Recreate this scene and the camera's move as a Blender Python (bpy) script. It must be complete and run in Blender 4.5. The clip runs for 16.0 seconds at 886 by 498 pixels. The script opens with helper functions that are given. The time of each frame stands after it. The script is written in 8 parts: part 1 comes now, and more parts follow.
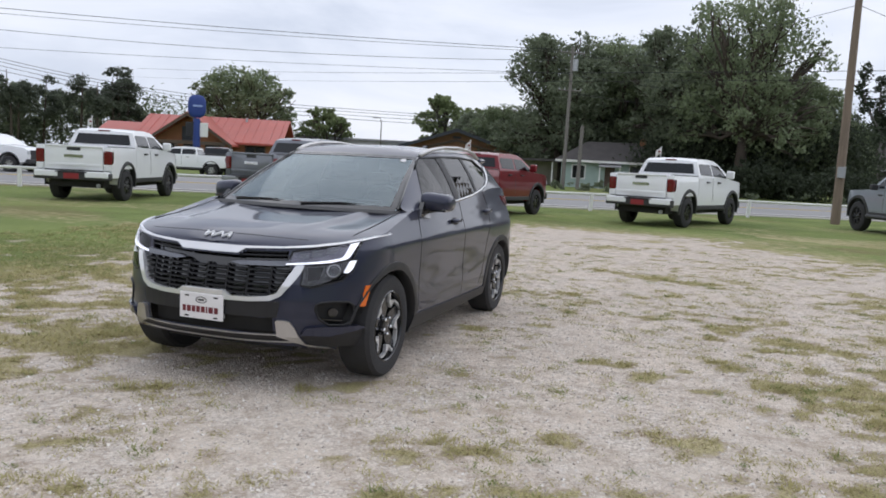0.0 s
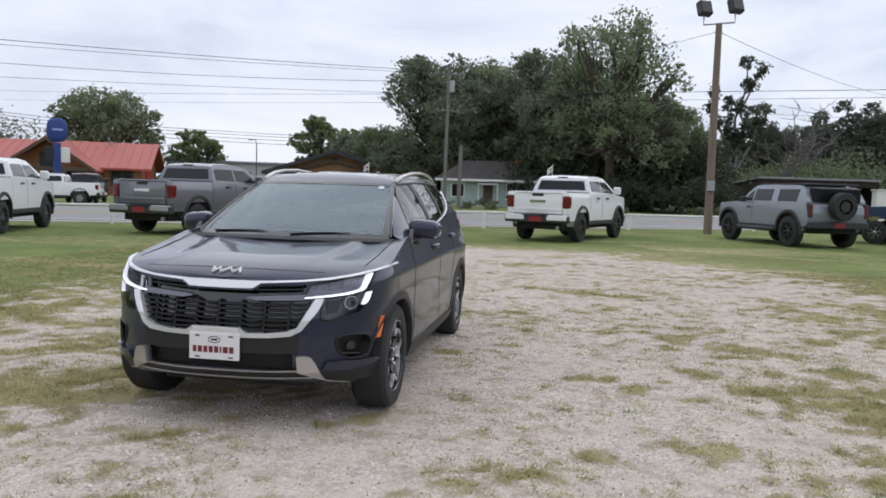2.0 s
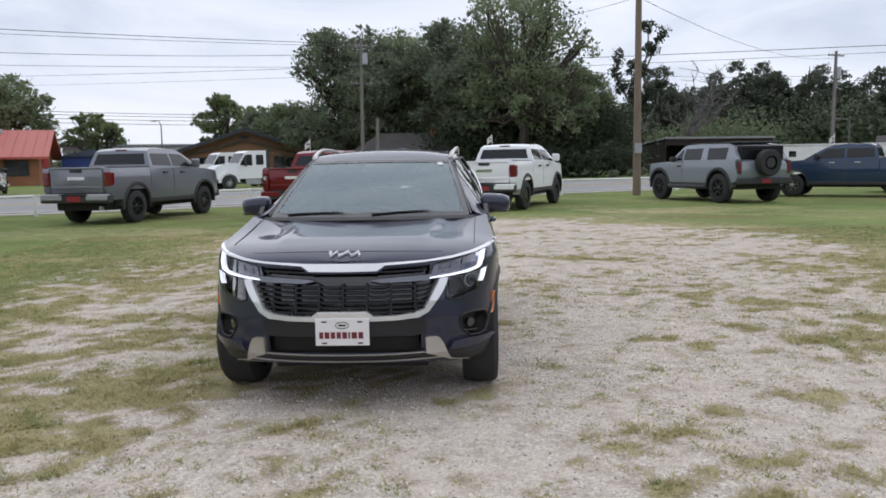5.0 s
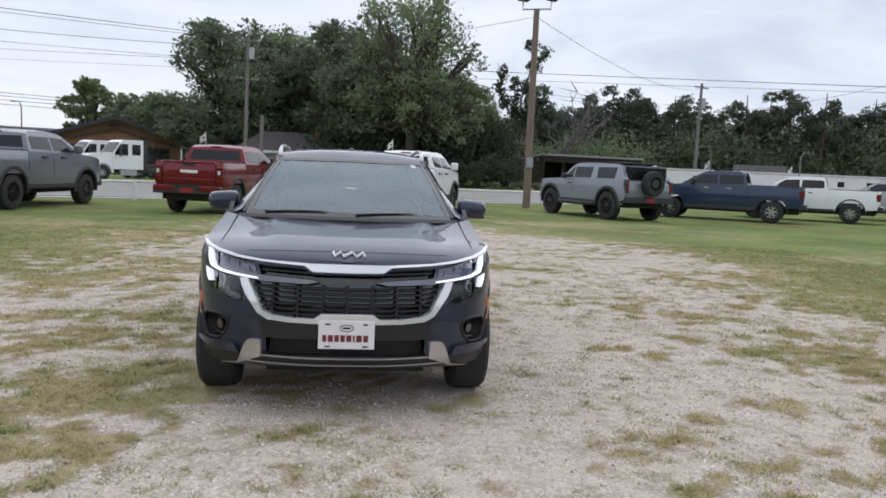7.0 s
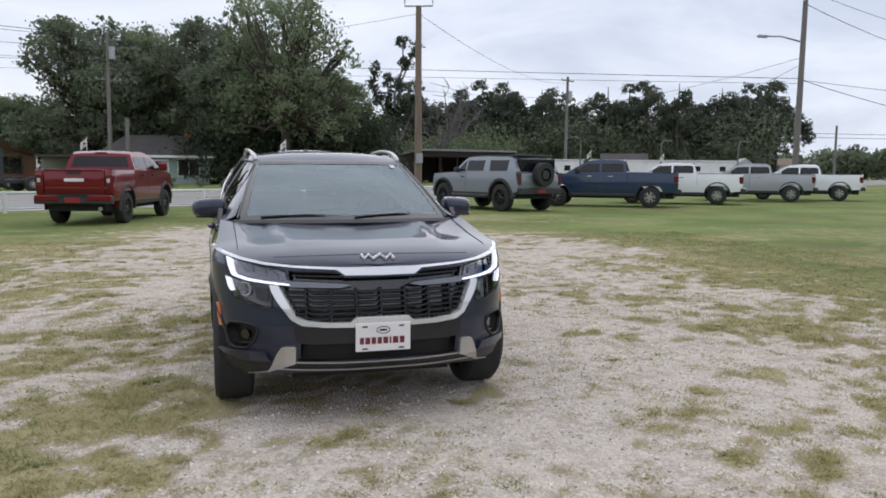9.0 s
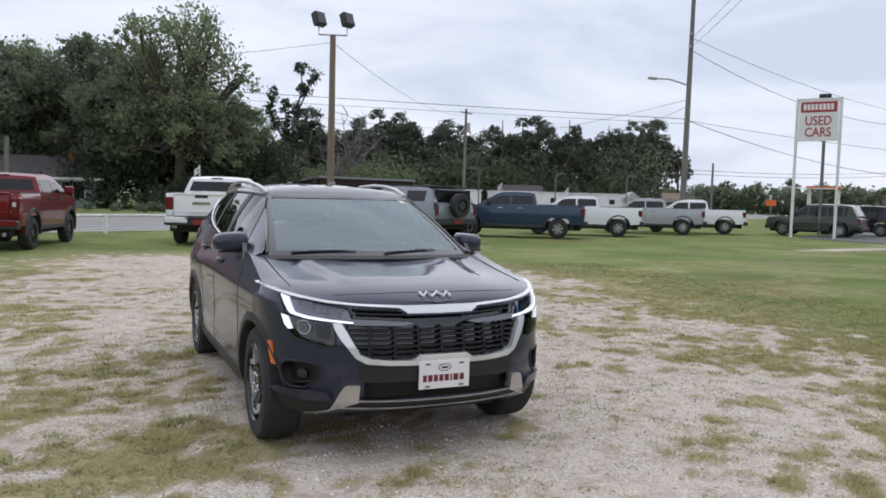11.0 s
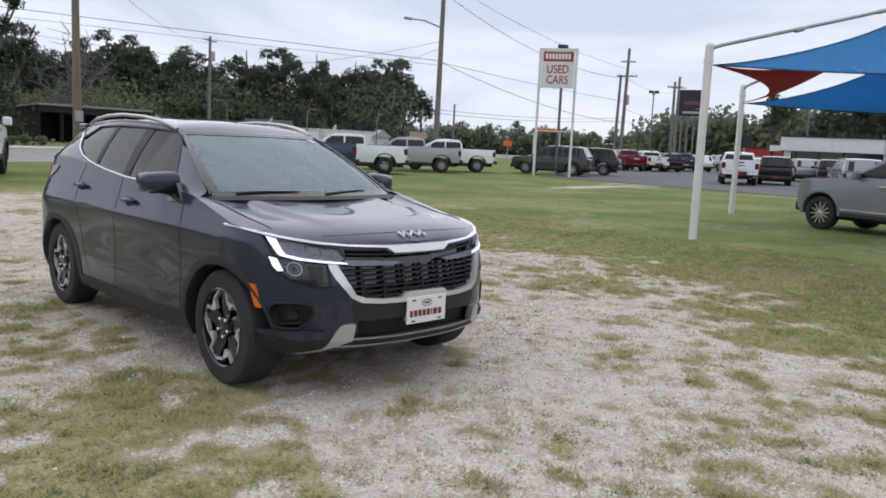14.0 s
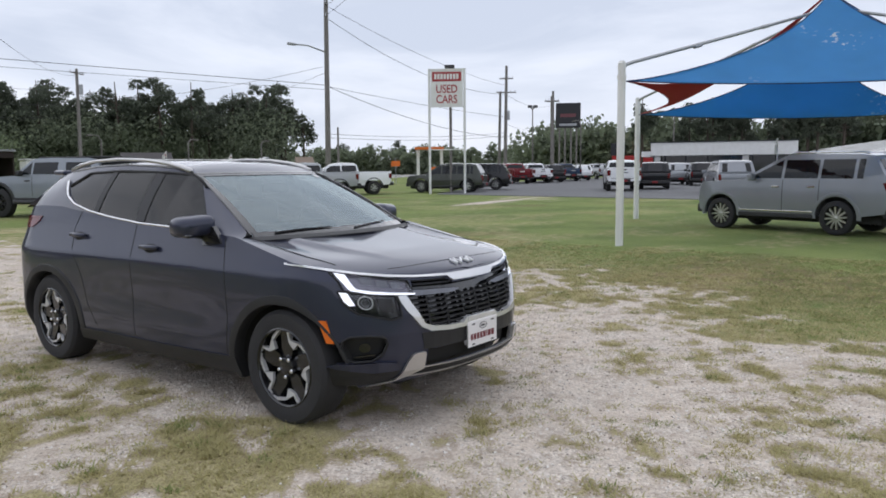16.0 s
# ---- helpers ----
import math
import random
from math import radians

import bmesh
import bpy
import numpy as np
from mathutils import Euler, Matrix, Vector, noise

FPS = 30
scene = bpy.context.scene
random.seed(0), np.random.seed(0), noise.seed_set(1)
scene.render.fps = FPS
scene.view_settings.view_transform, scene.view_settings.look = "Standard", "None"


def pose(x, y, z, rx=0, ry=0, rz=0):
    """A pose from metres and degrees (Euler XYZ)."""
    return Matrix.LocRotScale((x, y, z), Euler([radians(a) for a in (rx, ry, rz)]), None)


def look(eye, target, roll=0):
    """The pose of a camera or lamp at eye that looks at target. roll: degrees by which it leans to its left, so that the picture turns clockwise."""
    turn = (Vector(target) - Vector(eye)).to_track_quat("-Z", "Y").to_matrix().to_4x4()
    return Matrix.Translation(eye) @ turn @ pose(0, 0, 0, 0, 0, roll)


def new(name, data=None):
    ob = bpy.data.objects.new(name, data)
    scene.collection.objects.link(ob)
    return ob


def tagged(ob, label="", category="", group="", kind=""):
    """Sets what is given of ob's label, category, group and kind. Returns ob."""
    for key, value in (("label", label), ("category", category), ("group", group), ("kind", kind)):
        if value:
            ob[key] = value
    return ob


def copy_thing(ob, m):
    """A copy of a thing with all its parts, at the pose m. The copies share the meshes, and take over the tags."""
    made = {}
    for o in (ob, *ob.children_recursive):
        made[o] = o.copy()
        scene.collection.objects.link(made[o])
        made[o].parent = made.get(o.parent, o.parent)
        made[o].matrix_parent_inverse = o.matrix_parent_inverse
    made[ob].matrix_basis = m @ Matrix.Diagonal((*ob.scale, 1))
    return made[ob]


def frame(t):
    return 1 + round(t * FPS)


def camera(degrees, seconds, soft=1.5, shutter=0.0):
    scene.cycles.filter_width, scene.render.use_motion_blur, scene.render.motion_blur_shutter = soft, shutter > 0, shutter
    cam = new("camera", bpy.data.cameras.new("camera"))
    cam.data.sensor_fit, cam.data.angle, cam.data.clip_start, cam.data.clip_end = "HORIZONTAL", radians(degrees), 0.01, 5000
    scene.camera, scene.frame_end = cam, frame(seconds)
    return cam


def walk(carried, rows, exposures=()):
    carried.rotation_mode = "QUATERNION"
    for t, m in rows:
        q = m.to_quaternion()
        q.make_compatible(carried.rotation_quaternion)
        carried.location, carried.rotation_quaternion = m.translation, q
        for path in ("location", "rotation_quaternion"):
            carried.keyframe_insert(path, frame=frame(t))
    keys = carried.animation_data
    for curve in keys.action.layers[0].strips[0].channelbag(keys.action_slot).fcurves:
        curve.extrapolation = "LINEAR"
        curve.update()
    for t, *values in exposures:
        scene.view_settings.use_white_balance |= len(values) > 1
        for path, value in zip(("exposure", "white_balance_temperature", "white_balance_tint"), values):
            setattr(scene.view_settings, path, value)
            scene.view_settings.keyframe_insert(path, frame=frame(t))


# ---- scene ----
cam = camera(60.1, 16.0, 1.75)
EXPOSURE = 0.13
PATH = [
    (0, (2.741, -4.54, 1.388), (2.107, -2.655, 1.172), 3.0),
    (0.5, (2.592, -4.688, 1.405), (2.009, -2.789, 1.173), 3.0),
    (1, (2.363, -4.677, 1.39), (1.878, -2.742, 1.241), 2.2),
    (1.5, (2.126, -4.66, 1.408), (1.655, -2.719, 1.295), 1.3),
    (2, (1.938, -4.778, 1.404), (1.617, -2.81, 1.252), 1.7),
    (2.5, (1.788, -4.85, 1.415), (1.439, -2.888, 1.245), 1.7),
    (3, (1.635, -4.813, 1.395), (1.305, -2.849, 1.215), 1.7),
    (3.5, (1.413, -4.711, 1.388), (1.043, -2.752, 1.223), 2.1),
    (4, (1.206, -4.811, 1.4), (1.003, -2.83, 1.215), 1.3),
    (4.2, (1.107, -4.832, 1.412), (0.944, -2.848, 1.221), 0.4),
    (6.3, (0.264, -5.032, 1.411), (0.314, -3.05, 1.152), 1.8),
    (6.5, (0.197, -4.989, 1.408), (0.256, -3.007, 1.15), 3.4),
    (7, (-0.004, -4.852, 1.391), (0.241, -2.878, 1.189), 2.5),
    (7.5, (-0.2, -4.815, 1.398), (0.013, -2.835, 1.209), 2.7),
    (8, (-0.437, -4.888, 1.423), (-0.057, -2.938, 1.192), 1.1),
    (8.5, (-0.616, -4.898, 1.413), (-0.157, -2.965, 1.187), 2.5),
    (9, (-0.845, -4.759, 1.383), (-0.28, -2.851, 1.18), 0.4),
    (9.2, (-0.95, -4.726, 1.393), (-0.414, -2.808, 1.214), 0.1),
    (11.3, (-1.881, -4.49, 1.434), (-0.98, -2.71, 1.292), 0.0),
    (11.5, (-1.982, -4.479, 1.434), (-1.042, -2.722, 1.263), -1.2),
    (12, (-2.234, -4.431, 1.448), (-1.193, -2.738, 1.225), -0.2),
    (12.5, (-2.383, -4.252, 1.413), (-1.201, -2.656, 1.181), -0.2),
    (13, (-2.605, -4.066, 1.426), (-1.473, -2.434, 1.19), 1.2),
    (13.5, (-2.8, -4.007, 1.426), (-1.508, -2.503, 1.161), 1.7),
    (14, (-2.964, -3.943, 1.426), (-1.581, -2.523, 1.16), 2.7),
    (14.5, (-3.101, -3.758, 1.427), (-1.7, -2.359, 1.139), 1.8),
    (15, (-3.357, -3.622, 1.436), (-1.856, -2.323, 1.19), 1.7),
    (15.5, (-3.575, -3.546, 1.471), (-2.023, -2.311, 1.217), 0.7),
    (16, (-3.735, -3.326, 1.463), (-2.15, -2.124, 1.254), -0.5),
]
walk(cam, [(t, look(eye, target, roll)) for t, eye, target, roll in PATH], [(0, EXPOSURE, 6260, 12)])

# ---- world and light ----
world = bpy.data.worlds.new("overcast_sky")
scene.world = world
world.use_nodes = True


def build_world():
    nt = world.node_tree
    nd, lk = nt.nodes, nt.links
    nd.clear()
    out = nd.new("ShaderNodeOutputWorld")
    bg = nd.new("ShaderNodeBackground")
    sky = nd.new("ShaderNodeTexSky")
    sky.sky_type, sky.sun_disc = "NISHITA", False
    sky.sun_elevation, sky.sun_rotation = radians(52), radians(215)
    sky.air_density, sky.dust_density = 1.2, 2.0
    dim = nd.new("ShaderNodeMix")
    dim.data_type, dim.blend_type = "RGBA", "MULTIPLY"
    dim.inputs["Factor"].default_value = 1.0
    dim.inputs["B"].default_value = (0.12, 0.12, 0.12, 1)
    lk.new(sky.outputs[0], dim.inputs["A"])
    co = nd.new("ShaderNodeTexCoord")
    mp = nd.new("ShaderNodeMapping")
    mp.inputs["Scale"].default_value = (1.0, 1.0, 3.4)
    lk.new(co.outputs["Generated"], mp.inputs[0])
    n1 = nd.new("ShaderNodeTexNoise")
    n1.inputs["Scale"].default_value, n1.inputs["Detail"].default_value = 2.6, 7
    n1.inputs["Roughness"].default_value, n1.inputs["Distortion"].default_value = 0.55, 0.5
    lk.new(mp.outputs[0], n1.inputs["Vector"])
    ramp = nd.new("ShaderNodeValToRGB")
    e = ramp.color_ramp.elements
    e[0].position, e[0].color = 0.34, (0.57, 0.615, 0.705, 1)
    e[1].position, e[1].color = 0.68, (0.84, 0.855, 0.90, 1)
    m = e.new(0.5)
    m.color = (0.72, 0.755, 0.83, 1)
    lk.new(n1.outputs["Fac"], ramp.inputs[0])
    mix = nd.new("ShaderNodeMix")
    mix.data_type = "RGBA"
    mix.inputs["Factor"].default_value = 0.93
    lk.new(dim.outputs["Result"], mix.inputs["A"])
    lk.new(ramp.outputs[0], mix.inputs["B"])
    lk.new(mix.outputs["Result"], bg.inputs["Color"])
    bg.inputs["Strength"].default_value = 1.08
    lk.new(bg.outputs[0], out.inputs[0])


build_world()
sun_data = bpy.data.lights.new("sun", "SUN")
sun_data.energy, sun_data.angle, sun_data.color = 0.9, radians(120), (1.0, 0.965, 0.91)
sun = new("sun", sun_data)
sun.matrix_world = pose(0, 0, 30, 38, 0, 145)


# ---- materials ----
def rgb(*c):
    return (*c, 1.0)


def material(name, base, rough=0.6, metal=0.0, second=None, scale=6.0, amount=0.5, bump=0.0, bump_scale=40.0,
             coat=0.0, spec=0.5, fine=None, per_object=0.0, alpha=1.0, transmission=0.0, stretch=None, emit=None):
    """A surface with a slow stain between two colours, a fine grain and relief."""
    m = bpy.data.materials.new(name)
    m.use_nodes = True
    nt = m.node_tree
    nd, lk = nt.nodes, nt.links
    b = nd["Principled BSDF"]
    b.inputs["Roughness"].default_value = rough
    b.inputs["Metallic"].default_value = metal
    b.inputs["Coat Weight"].default_value = coat
    b.inputs["Coat Roughness"].default_value = 0.04
    b.inputs["Specular IOR Level"].default_value = spec
    b.inputs["Transmission Weight"].default_value = transmission
    b.inputs["Alpha"].default_value = alpha
    if emit:
        b.inputs["Emission Color"].default_value = rgb(*emit[:3])
        b.inputs["Emission Strength"].default_value = emit[3]
    co = nd.new("ShaderNodeTexCoord")
    vec = co.outputs["Object"]
    if stretch:
        mp = nd.new("ShaderNodeMapping")
        mp.inputs["Scale"].default_value = stretch
        lk.new(vec, mp.inputs[0])
        vec = mp.outputs[0]
    second = second or tuple(min(1, c * 0.75) for c in base)
    n1 = nd.new("ShaderNodeTexNoise")
    n1.inputs["Scale"].default_value, n1.inputs["Detail"].default_value = scale, 6
    lk.new(vec, n1.inputs["Vector"])
    rp = nd.new("ShaderNodeMapRange")
    rp.inputs["From Min"].default_value, rp.inputs["From Max"].default_value = 0.35, 0.65
    rp.inputs["To Max"].default_value = amount
    lk.new(n1.outputs["Fac"], rp.inputs["Value"])
    mix = nd.new("ShaderNodeMix")
    mix.data_type = "RGBA"
    lk.new(rp.outputs[0], mix.inputs["Factor"])
    mix.inputs["A"].default_value, mix.inputs["B"].default_value = rgb(*base), rgb(*second)
    col = mix.outputs["Result"]
    if per_object:
        oi = nd.new("ShaderNodeObjectInfo")
        hv = nd.new("ShaderNodeHueSaturation")
        mr = nd.new("ShaderNodeMapRange")
        mr.inputs["To Min"].default_value, mr.inputs["To Max"].default_value = 1 - per_object, 1 + per_object
        lk.new(oi.outputs["Random"], mr.inputs["Value"])
        lk.new(mr.outputs[0], hv.inputs["Value"])
        lk.new(col, hv.inputs["Color"])
        col = hv.outputs[0]
    if fine:
        n2 = nd.new("ShaderNodeTexNoise")
        n2.inputs["Scale"].default_value, n2.inputs["Detail"].default_value = bump_scale, 3
        lk.new(vec, n2.inputs["Vector"])
        m2 = nd.new("ShaderNodeMix")
        m2.data_type, m2.blend_type = "RGBA", "OVERLAY"
        m2.inputs["Factor"].default_value = fine
        lk.new(col, m2.inputs["A"])
        lk.new(n2.outputs["Color"], m2.inputs["B"])
        bw = nd.new("ShaderNodeRGBToBW")
        lk.new(n2.outputs["Color"], bw.inputs[0])
        lk.new(bw.outputs[0], m2.inputs["B"])
        col = m2.outputs["Result"]
    lk.new(col, b.inputs["Base Color"])
    if bump:
        n3 = nd.new("ShaderNodeTexNoise")
        n3.inputs["Scale"].default_value, n3.inputs["Detail"].default_value = bump_scale, 4
        lk.new(vec, n3.inputs["Vector"])
        bp = nd.new("ShaderNodeBump")
        bp.inputs["Strength"].default_value, bp.inputs["Distance"].default_value = bump, 0.02
        lk.new(n3.outputs["Fac"], bp.inputs["Height"])
        lk.new(bp.outputs[0], b.inputs["Normal"])
    return m


def leaf_material(name, dark, light):
    """Foliage whose tone wanders from clump to clump and from leaf to leaf."""
    m = bpy.data.materials.new(name)
    m.use_nodes = True
    nt = m.node_tree
    nd, lk = nt.nodes, nt.links
    b = nd["Principled BSDF"]
    b.inputs["Roughness"].default_value = 0.6
    b.inputs["Specular IOR Level"].default_value = 0.25
    geo = nd.new("ShaderNodeNewGeometry")
    co = nd.new("ShaderNodeTexCoord")
    n = nd.new("ShaderNodeTexNoise")
    n.inputs["Scale"].default_value, n.inputs["Detail"].default_value = 0.7, 3
    lk.new(co.outputs["Object"], n.inputs["Vector"])
    ad = nd.new("ShaderNodeMath")
    ad.operation = "ADD"
    lk.new(geo.outputs["Random Per Island"], ad.inputs[0])
    lk.new(n.outputs["Fac"], ad.inputs[1])
    mr = nd.new("ShaderNodeMapRange")
    mr.inputs["From Min"].default_value, mr.inputs["From Max"].default_value = -0.05, 1.85
    lk.new(ad.outputs[0], mr.inputs["Value"])
    mix = nd.new("ShaderNodeMix")
    mix.data_type = "RGBA"
    lk.new(mr.outputs[0], mix.inputs["Factor"])
    mix.inputs["A"].default_value, mix.inputs["B"].default_value = rgb(*dark), rgb(*light)
    lk.new(mix.outputs["Result"], b.inputs["Base Color"])
    tr = nd.new("ShaderNodeBsdfTranslucent")
    lk.new(mix.outputs["Result"], tr.inputs["Color"])
    ms = nd.new("ShaderNodeMixShader")
    ms.inputs[0].default_value = 0.48
    lk.new(b.outputs[0], ms.inputs[1])
    lk.new(tr.outputs[0], ms.inputs[2])
    lk.new(ms.outputs[0], nd["Material Output"].inputs["Surface"])
    return m


def glass_material(name, tint, rough=0.0, ior=1.62, sheen=(1, 1, 1)):
    m = bpy.data.materials.new(name)
    m.use_nodes = True
    nt = m.node_tree
    nd, lk = nt.nodes, nt.links
    nd.remove(nd["Principled BSDF"])
    tr = nd.new("ShaderNodeBsdfTransparent")
    tr.inputs["Color"].default_value = rgb(*tint)
    gl = nd.new("ShaderNodeBsdfGlossy")
    gl.inputs["Roughness"].default_value = rough
    gl.inputs["Color"].default_value = rgb(*sheen)
    fr = nd.new("ShaderNodeFresnel")
    fr.inputs["IOR"].default_value = ior
    ms = nd.new("ShaderNodeMixShader")
    lk.new(fr.outputs[0], ms.inputs[0])
    lk.new(tr.outputs[0], ms.inputs[1])
    lk.new(gl.outputs[0], ms.inputs[2])
    lk.new(ms.outputs[0], nd["Material Output"].inputs["Surface"])
    return m


ASPHALT = material("asphalt", (0.29, 0.285, 0.28), 0.9, second=(0.22, 0.217, 0.213), scale=0.25, bump=0.3, bump_scale=60, fine=0.3)
LOT_ASPHALT = material("lot_asphalt", (0.135, 0.137, 0.14), 0.9, second=(0.10, 0.10, 0.103), scale=0.3, bump=0.3, bump_scale=60, fine=0.3)
CONCRETE = material("concrete", (0.48, 0.46, 0.42), 0.9, second=(0.36, 0.34, 0.31), scale=0.6, bump=0.2, fine=0.25)
PAINT_WHITE = material("white_paint", (0.78, 0.78, 0.76), 0.5, second=(0.66, 0.65, 0.62), scale=2.0, amount=0.5, bump=0.05)
LINE_PAINT = material("road_line_paint", (0.68, 0.67, 0.62), 0.8, second=(0.4, 0.39, 0.36), scale=1.5, amount=0.6)
LINE_YELLOW = material("yellow_line_paint", (0.62, 0.42, 0.05), 0.8, second=(0.4, 0.3, 0.08), scale=1.5, amount=0.6)
POLE_WOOD = material("weathered_pole_wood", (0.23, 0.175, 0.13), 0.9, second=(0.13, 0.105, 0.085), scale=3, bump=0.4, bump_scale=25, stretch=(6, 6, 0.4), fine=0.3)
POLE_GREY = material("grey_pole_wood", (0.21, 0.195, 0.18), 0.9, second=(0.12, 0.11, 0.10), scale=3, bump=0.4, bump_scale=25, stretch=(6, 6, 0.4), fine=0.3)
BLACK_METAL = material("black_metal", (0.02, 0.02, 0.022), 0.5, second=(0.04, 0.04, 0.04), scale=8)
GALV = material("galvanised_steel", (0.42, 0.43, 0.44), 0.45, 0.6, second=(0.3, 0.31, 0.32), scale=5)
WIRE = material("cable_black", (0.035, 0.035, 0.04), 0.6)
BARK = material("bark", (0.09, 0.07, 0.055), 0.95, second=(0.05, 0.042, 0.036), scale=4, bump=0.8, bump_scale=18, stretch=(3, 3, 0.6))
DEAD_BARK = material("grey_dead_bark", (0.2, 0.185, 0.175), 0.95, second=(0.11, 0.1, 0.09), scale=4, bump=0.6, bump_scale=18)
LEAF_OAK = leaf_material("broad_leaves", (0.125, 0.162, 0.095), (0.285, 0.335, 0.19))
LEAF_DARK = leaf_material("dark_leaves", (0.125, 0.152, 0.106), (0.25, 0.288, 0.185))
LEAF_PINE = leaf_material("pine_needles", (0.065, 0.080, 0.062), (0.140, 0.160, 0.112))
LEAF_BRIGHT = leaf_material("bright_leaves", (0.12, 0.155, 0.075), (0.27, 0.325, 0.15))
# dark vine leaves; also carries the shade painted into foliage under the trees
LEAF_VINE_SHADED = leaf_material("vine_and_shaded_leaves", (0.04, 0.05, 0.035), (0.08, 0.10, 0.06))
BRICK = material("orange_brick", (0.33, 0.15, 0.075), 0.9, second=(0.24, 0.105, 0.06), scale=1.5, bump=0.3, bump_scale=30, fine=0.35)
BRICK_TAN = material("tan_brick", (0.30, 0.165, 0.10), 0.9, second=(0.23, 0.12, 0.075), scale=1.2, bump=0.3, bump_scale=30, fine=0.3)
ROOF_RED = material("red_metal_roof", (0.42, 0.085, 0.06), 0.45, second=(0.36, 0.075, 0.055), scale=0.5, amount=0.7)
SHINGLE = material("dark_shingles", (0.075, 0.068, 0.066), 0.95, second=(0.045, 0.042, 0.042), scale=1.2, bump=0.5, bump_scale=12, fine=0.3)
SIDING_MINT = material("pale_mint_siding", (0.36, 0.45, 0.42), 0.8, second=(0.28, 0.36, 0.33), scale=1.5)
SIDING_WHITE = material("white_siding", (0.6, 0.6, 0.58), 0.7, second=(0.48, 0.48, 0.46), scale=0.8)
SIDING_TAN = material("tan_metal_siding", (0.42, 0.39, 0.33), 0.7, second=(0.33, 0.31, 0.27), scale=0.8)
TRIM_DARK = material("dark_trim", (0.035, 0.04, 0.05), 0.6, second=(0.02, 0.022, 0.03), scale=2)
TRIM_BROWN = material("brown_trim", (0.1, 0.07, 0.05), 0.7, second=(0.06, 0.045, 0.035), scale=2)
TRIM_BLUE = material("slate_blue_roof", (0.05, 0.07, 0.11), 0.6, second=(0.035, 0.05, 0.08), scale=1)
WINDOW_DARK = material("dark_window_glass", (0.012, 0.014, 0.016), 0.06, spec=0.6)
SHED_METAL = material("grey_shed_roof", (0.30, 0.30, 0.31), 0.55, 0.2, second=(0.22, 0.22, 0.23), scale=1.0)
SHED_WALL = material("dark_red_shed_wall", (0.022, 0.012, 0.010), 0.8, second=(0.014, 0.010, 0.010), scale=1.0)
RED_PAINT = material("red_paint", (0.42, 0.02, 0.02), 0.5, second=(0.34, 0.02, 0.02), scale=2)
BLUE_PAINT = material("blue_paint", (0.02, 0.05, 0.24), 0.5, second=(0.015, 0.04, 0.19), scale=2)
ORANGE_PAINT = material("orange_paint", (0.75, 0.17, 0.02), 0.6)
YELLOW_PAINT = material("yellow_paint", (0.7, 0.42, 0.02), 0.6)
def cloth_material(name, c, flecks=False):
    """Thin woven shade cloth that lets some daylight through; white flecks where asked."""
    m = material(name, c, 0.8, second=tuple(0.8 * k for k in c), scale=0.8, bump=0.15, bump_scale=50)
    nt = m.node_tree
    nd, lk = nt.nodes, nt.links
    b = nd["Principled BSDF"]
    tr = nd.new("ShaderNodeBsdfTranslucent")
    tr.inputs["Color"].default_value = rgb(*[min(1, 1.3 * k) for k in c])
    ms = nd.new("ShaderNodeMixShader")
    ms.inputs[0].default_value = 0.04
    lk.new(b.outputs[0], ms.inputs[1])
    lk.new(tr.outputs[0], ms.inputs[2])
    last = ms.outputs[0]
    if flecks:
        co = nd.new("ShaderNodeTexCoord")
        n1, n2 = nd.new("ShaderNodeTexNoise"), nd.new("ShaderNodeTexNoise")
        n1.inputs["Scale"].default_value, n2.inputs["Scale"].default_value = 9.0, 0.55
        n1.inputs["Detail"].default_value = 4
        lk.new(co.outputs["Object"], n1.inputs["Vector"])
        lk.new(co.outputs["Object"], n2.inputs["Vector"])
        r1, r2, mu = nd.new("ShaderNodeMapRange"), nd.new("ShaderNodeMapRange"), nd.new("ShaderNodeMath")
        r1.inputs["From Min"].default_value, r1.inputs["From Max"].default_value = 0.57, 0.65
        r2.inputs["From Min"].default_value, r2.inputs["From Max"].default_value = 0.52, 0.62
        mu.operation = "MULTIPLY"
        lk.new(n1.outputs["Fac"], r1.inputs["Value"])
        lk.new(n2.outputs["Fac"], r2.inputs["Value"])
        lk.new(r1.outputs[0], mu.inputs[0])
        lk.new(r2.outputs[0], mu.inputs[1])
        wh = nd.new("ShaderNodeBsdfDiffuse")
        wh.inputs["Color"].default_value = rgb(0.75, 0.8, 0.85)
        m2 = nd.new("ShaderNodeMixShader")
        lk.new(mu.outputs[0], m2.inputs[0])
        lk.new(last, m2.inputs[1])
        lk.new(wh.outputs[0], m2.inputs[2])
        last = m2.outputs[0]
    lk.new(last, nd["Material Output"].inputs["Surface"])
    return m


SAIL_BLUE = cloth_material("blue_shade_cloth", (0.085, 0.35, 0.70), True)
SAIL_RED = cloth_material("red_shade_cloth", (0.34, 0.045, 0.045))
SAIL_HEM = material("dark_blue_hem", (0.015, 0.03, 0.09), 0.7)


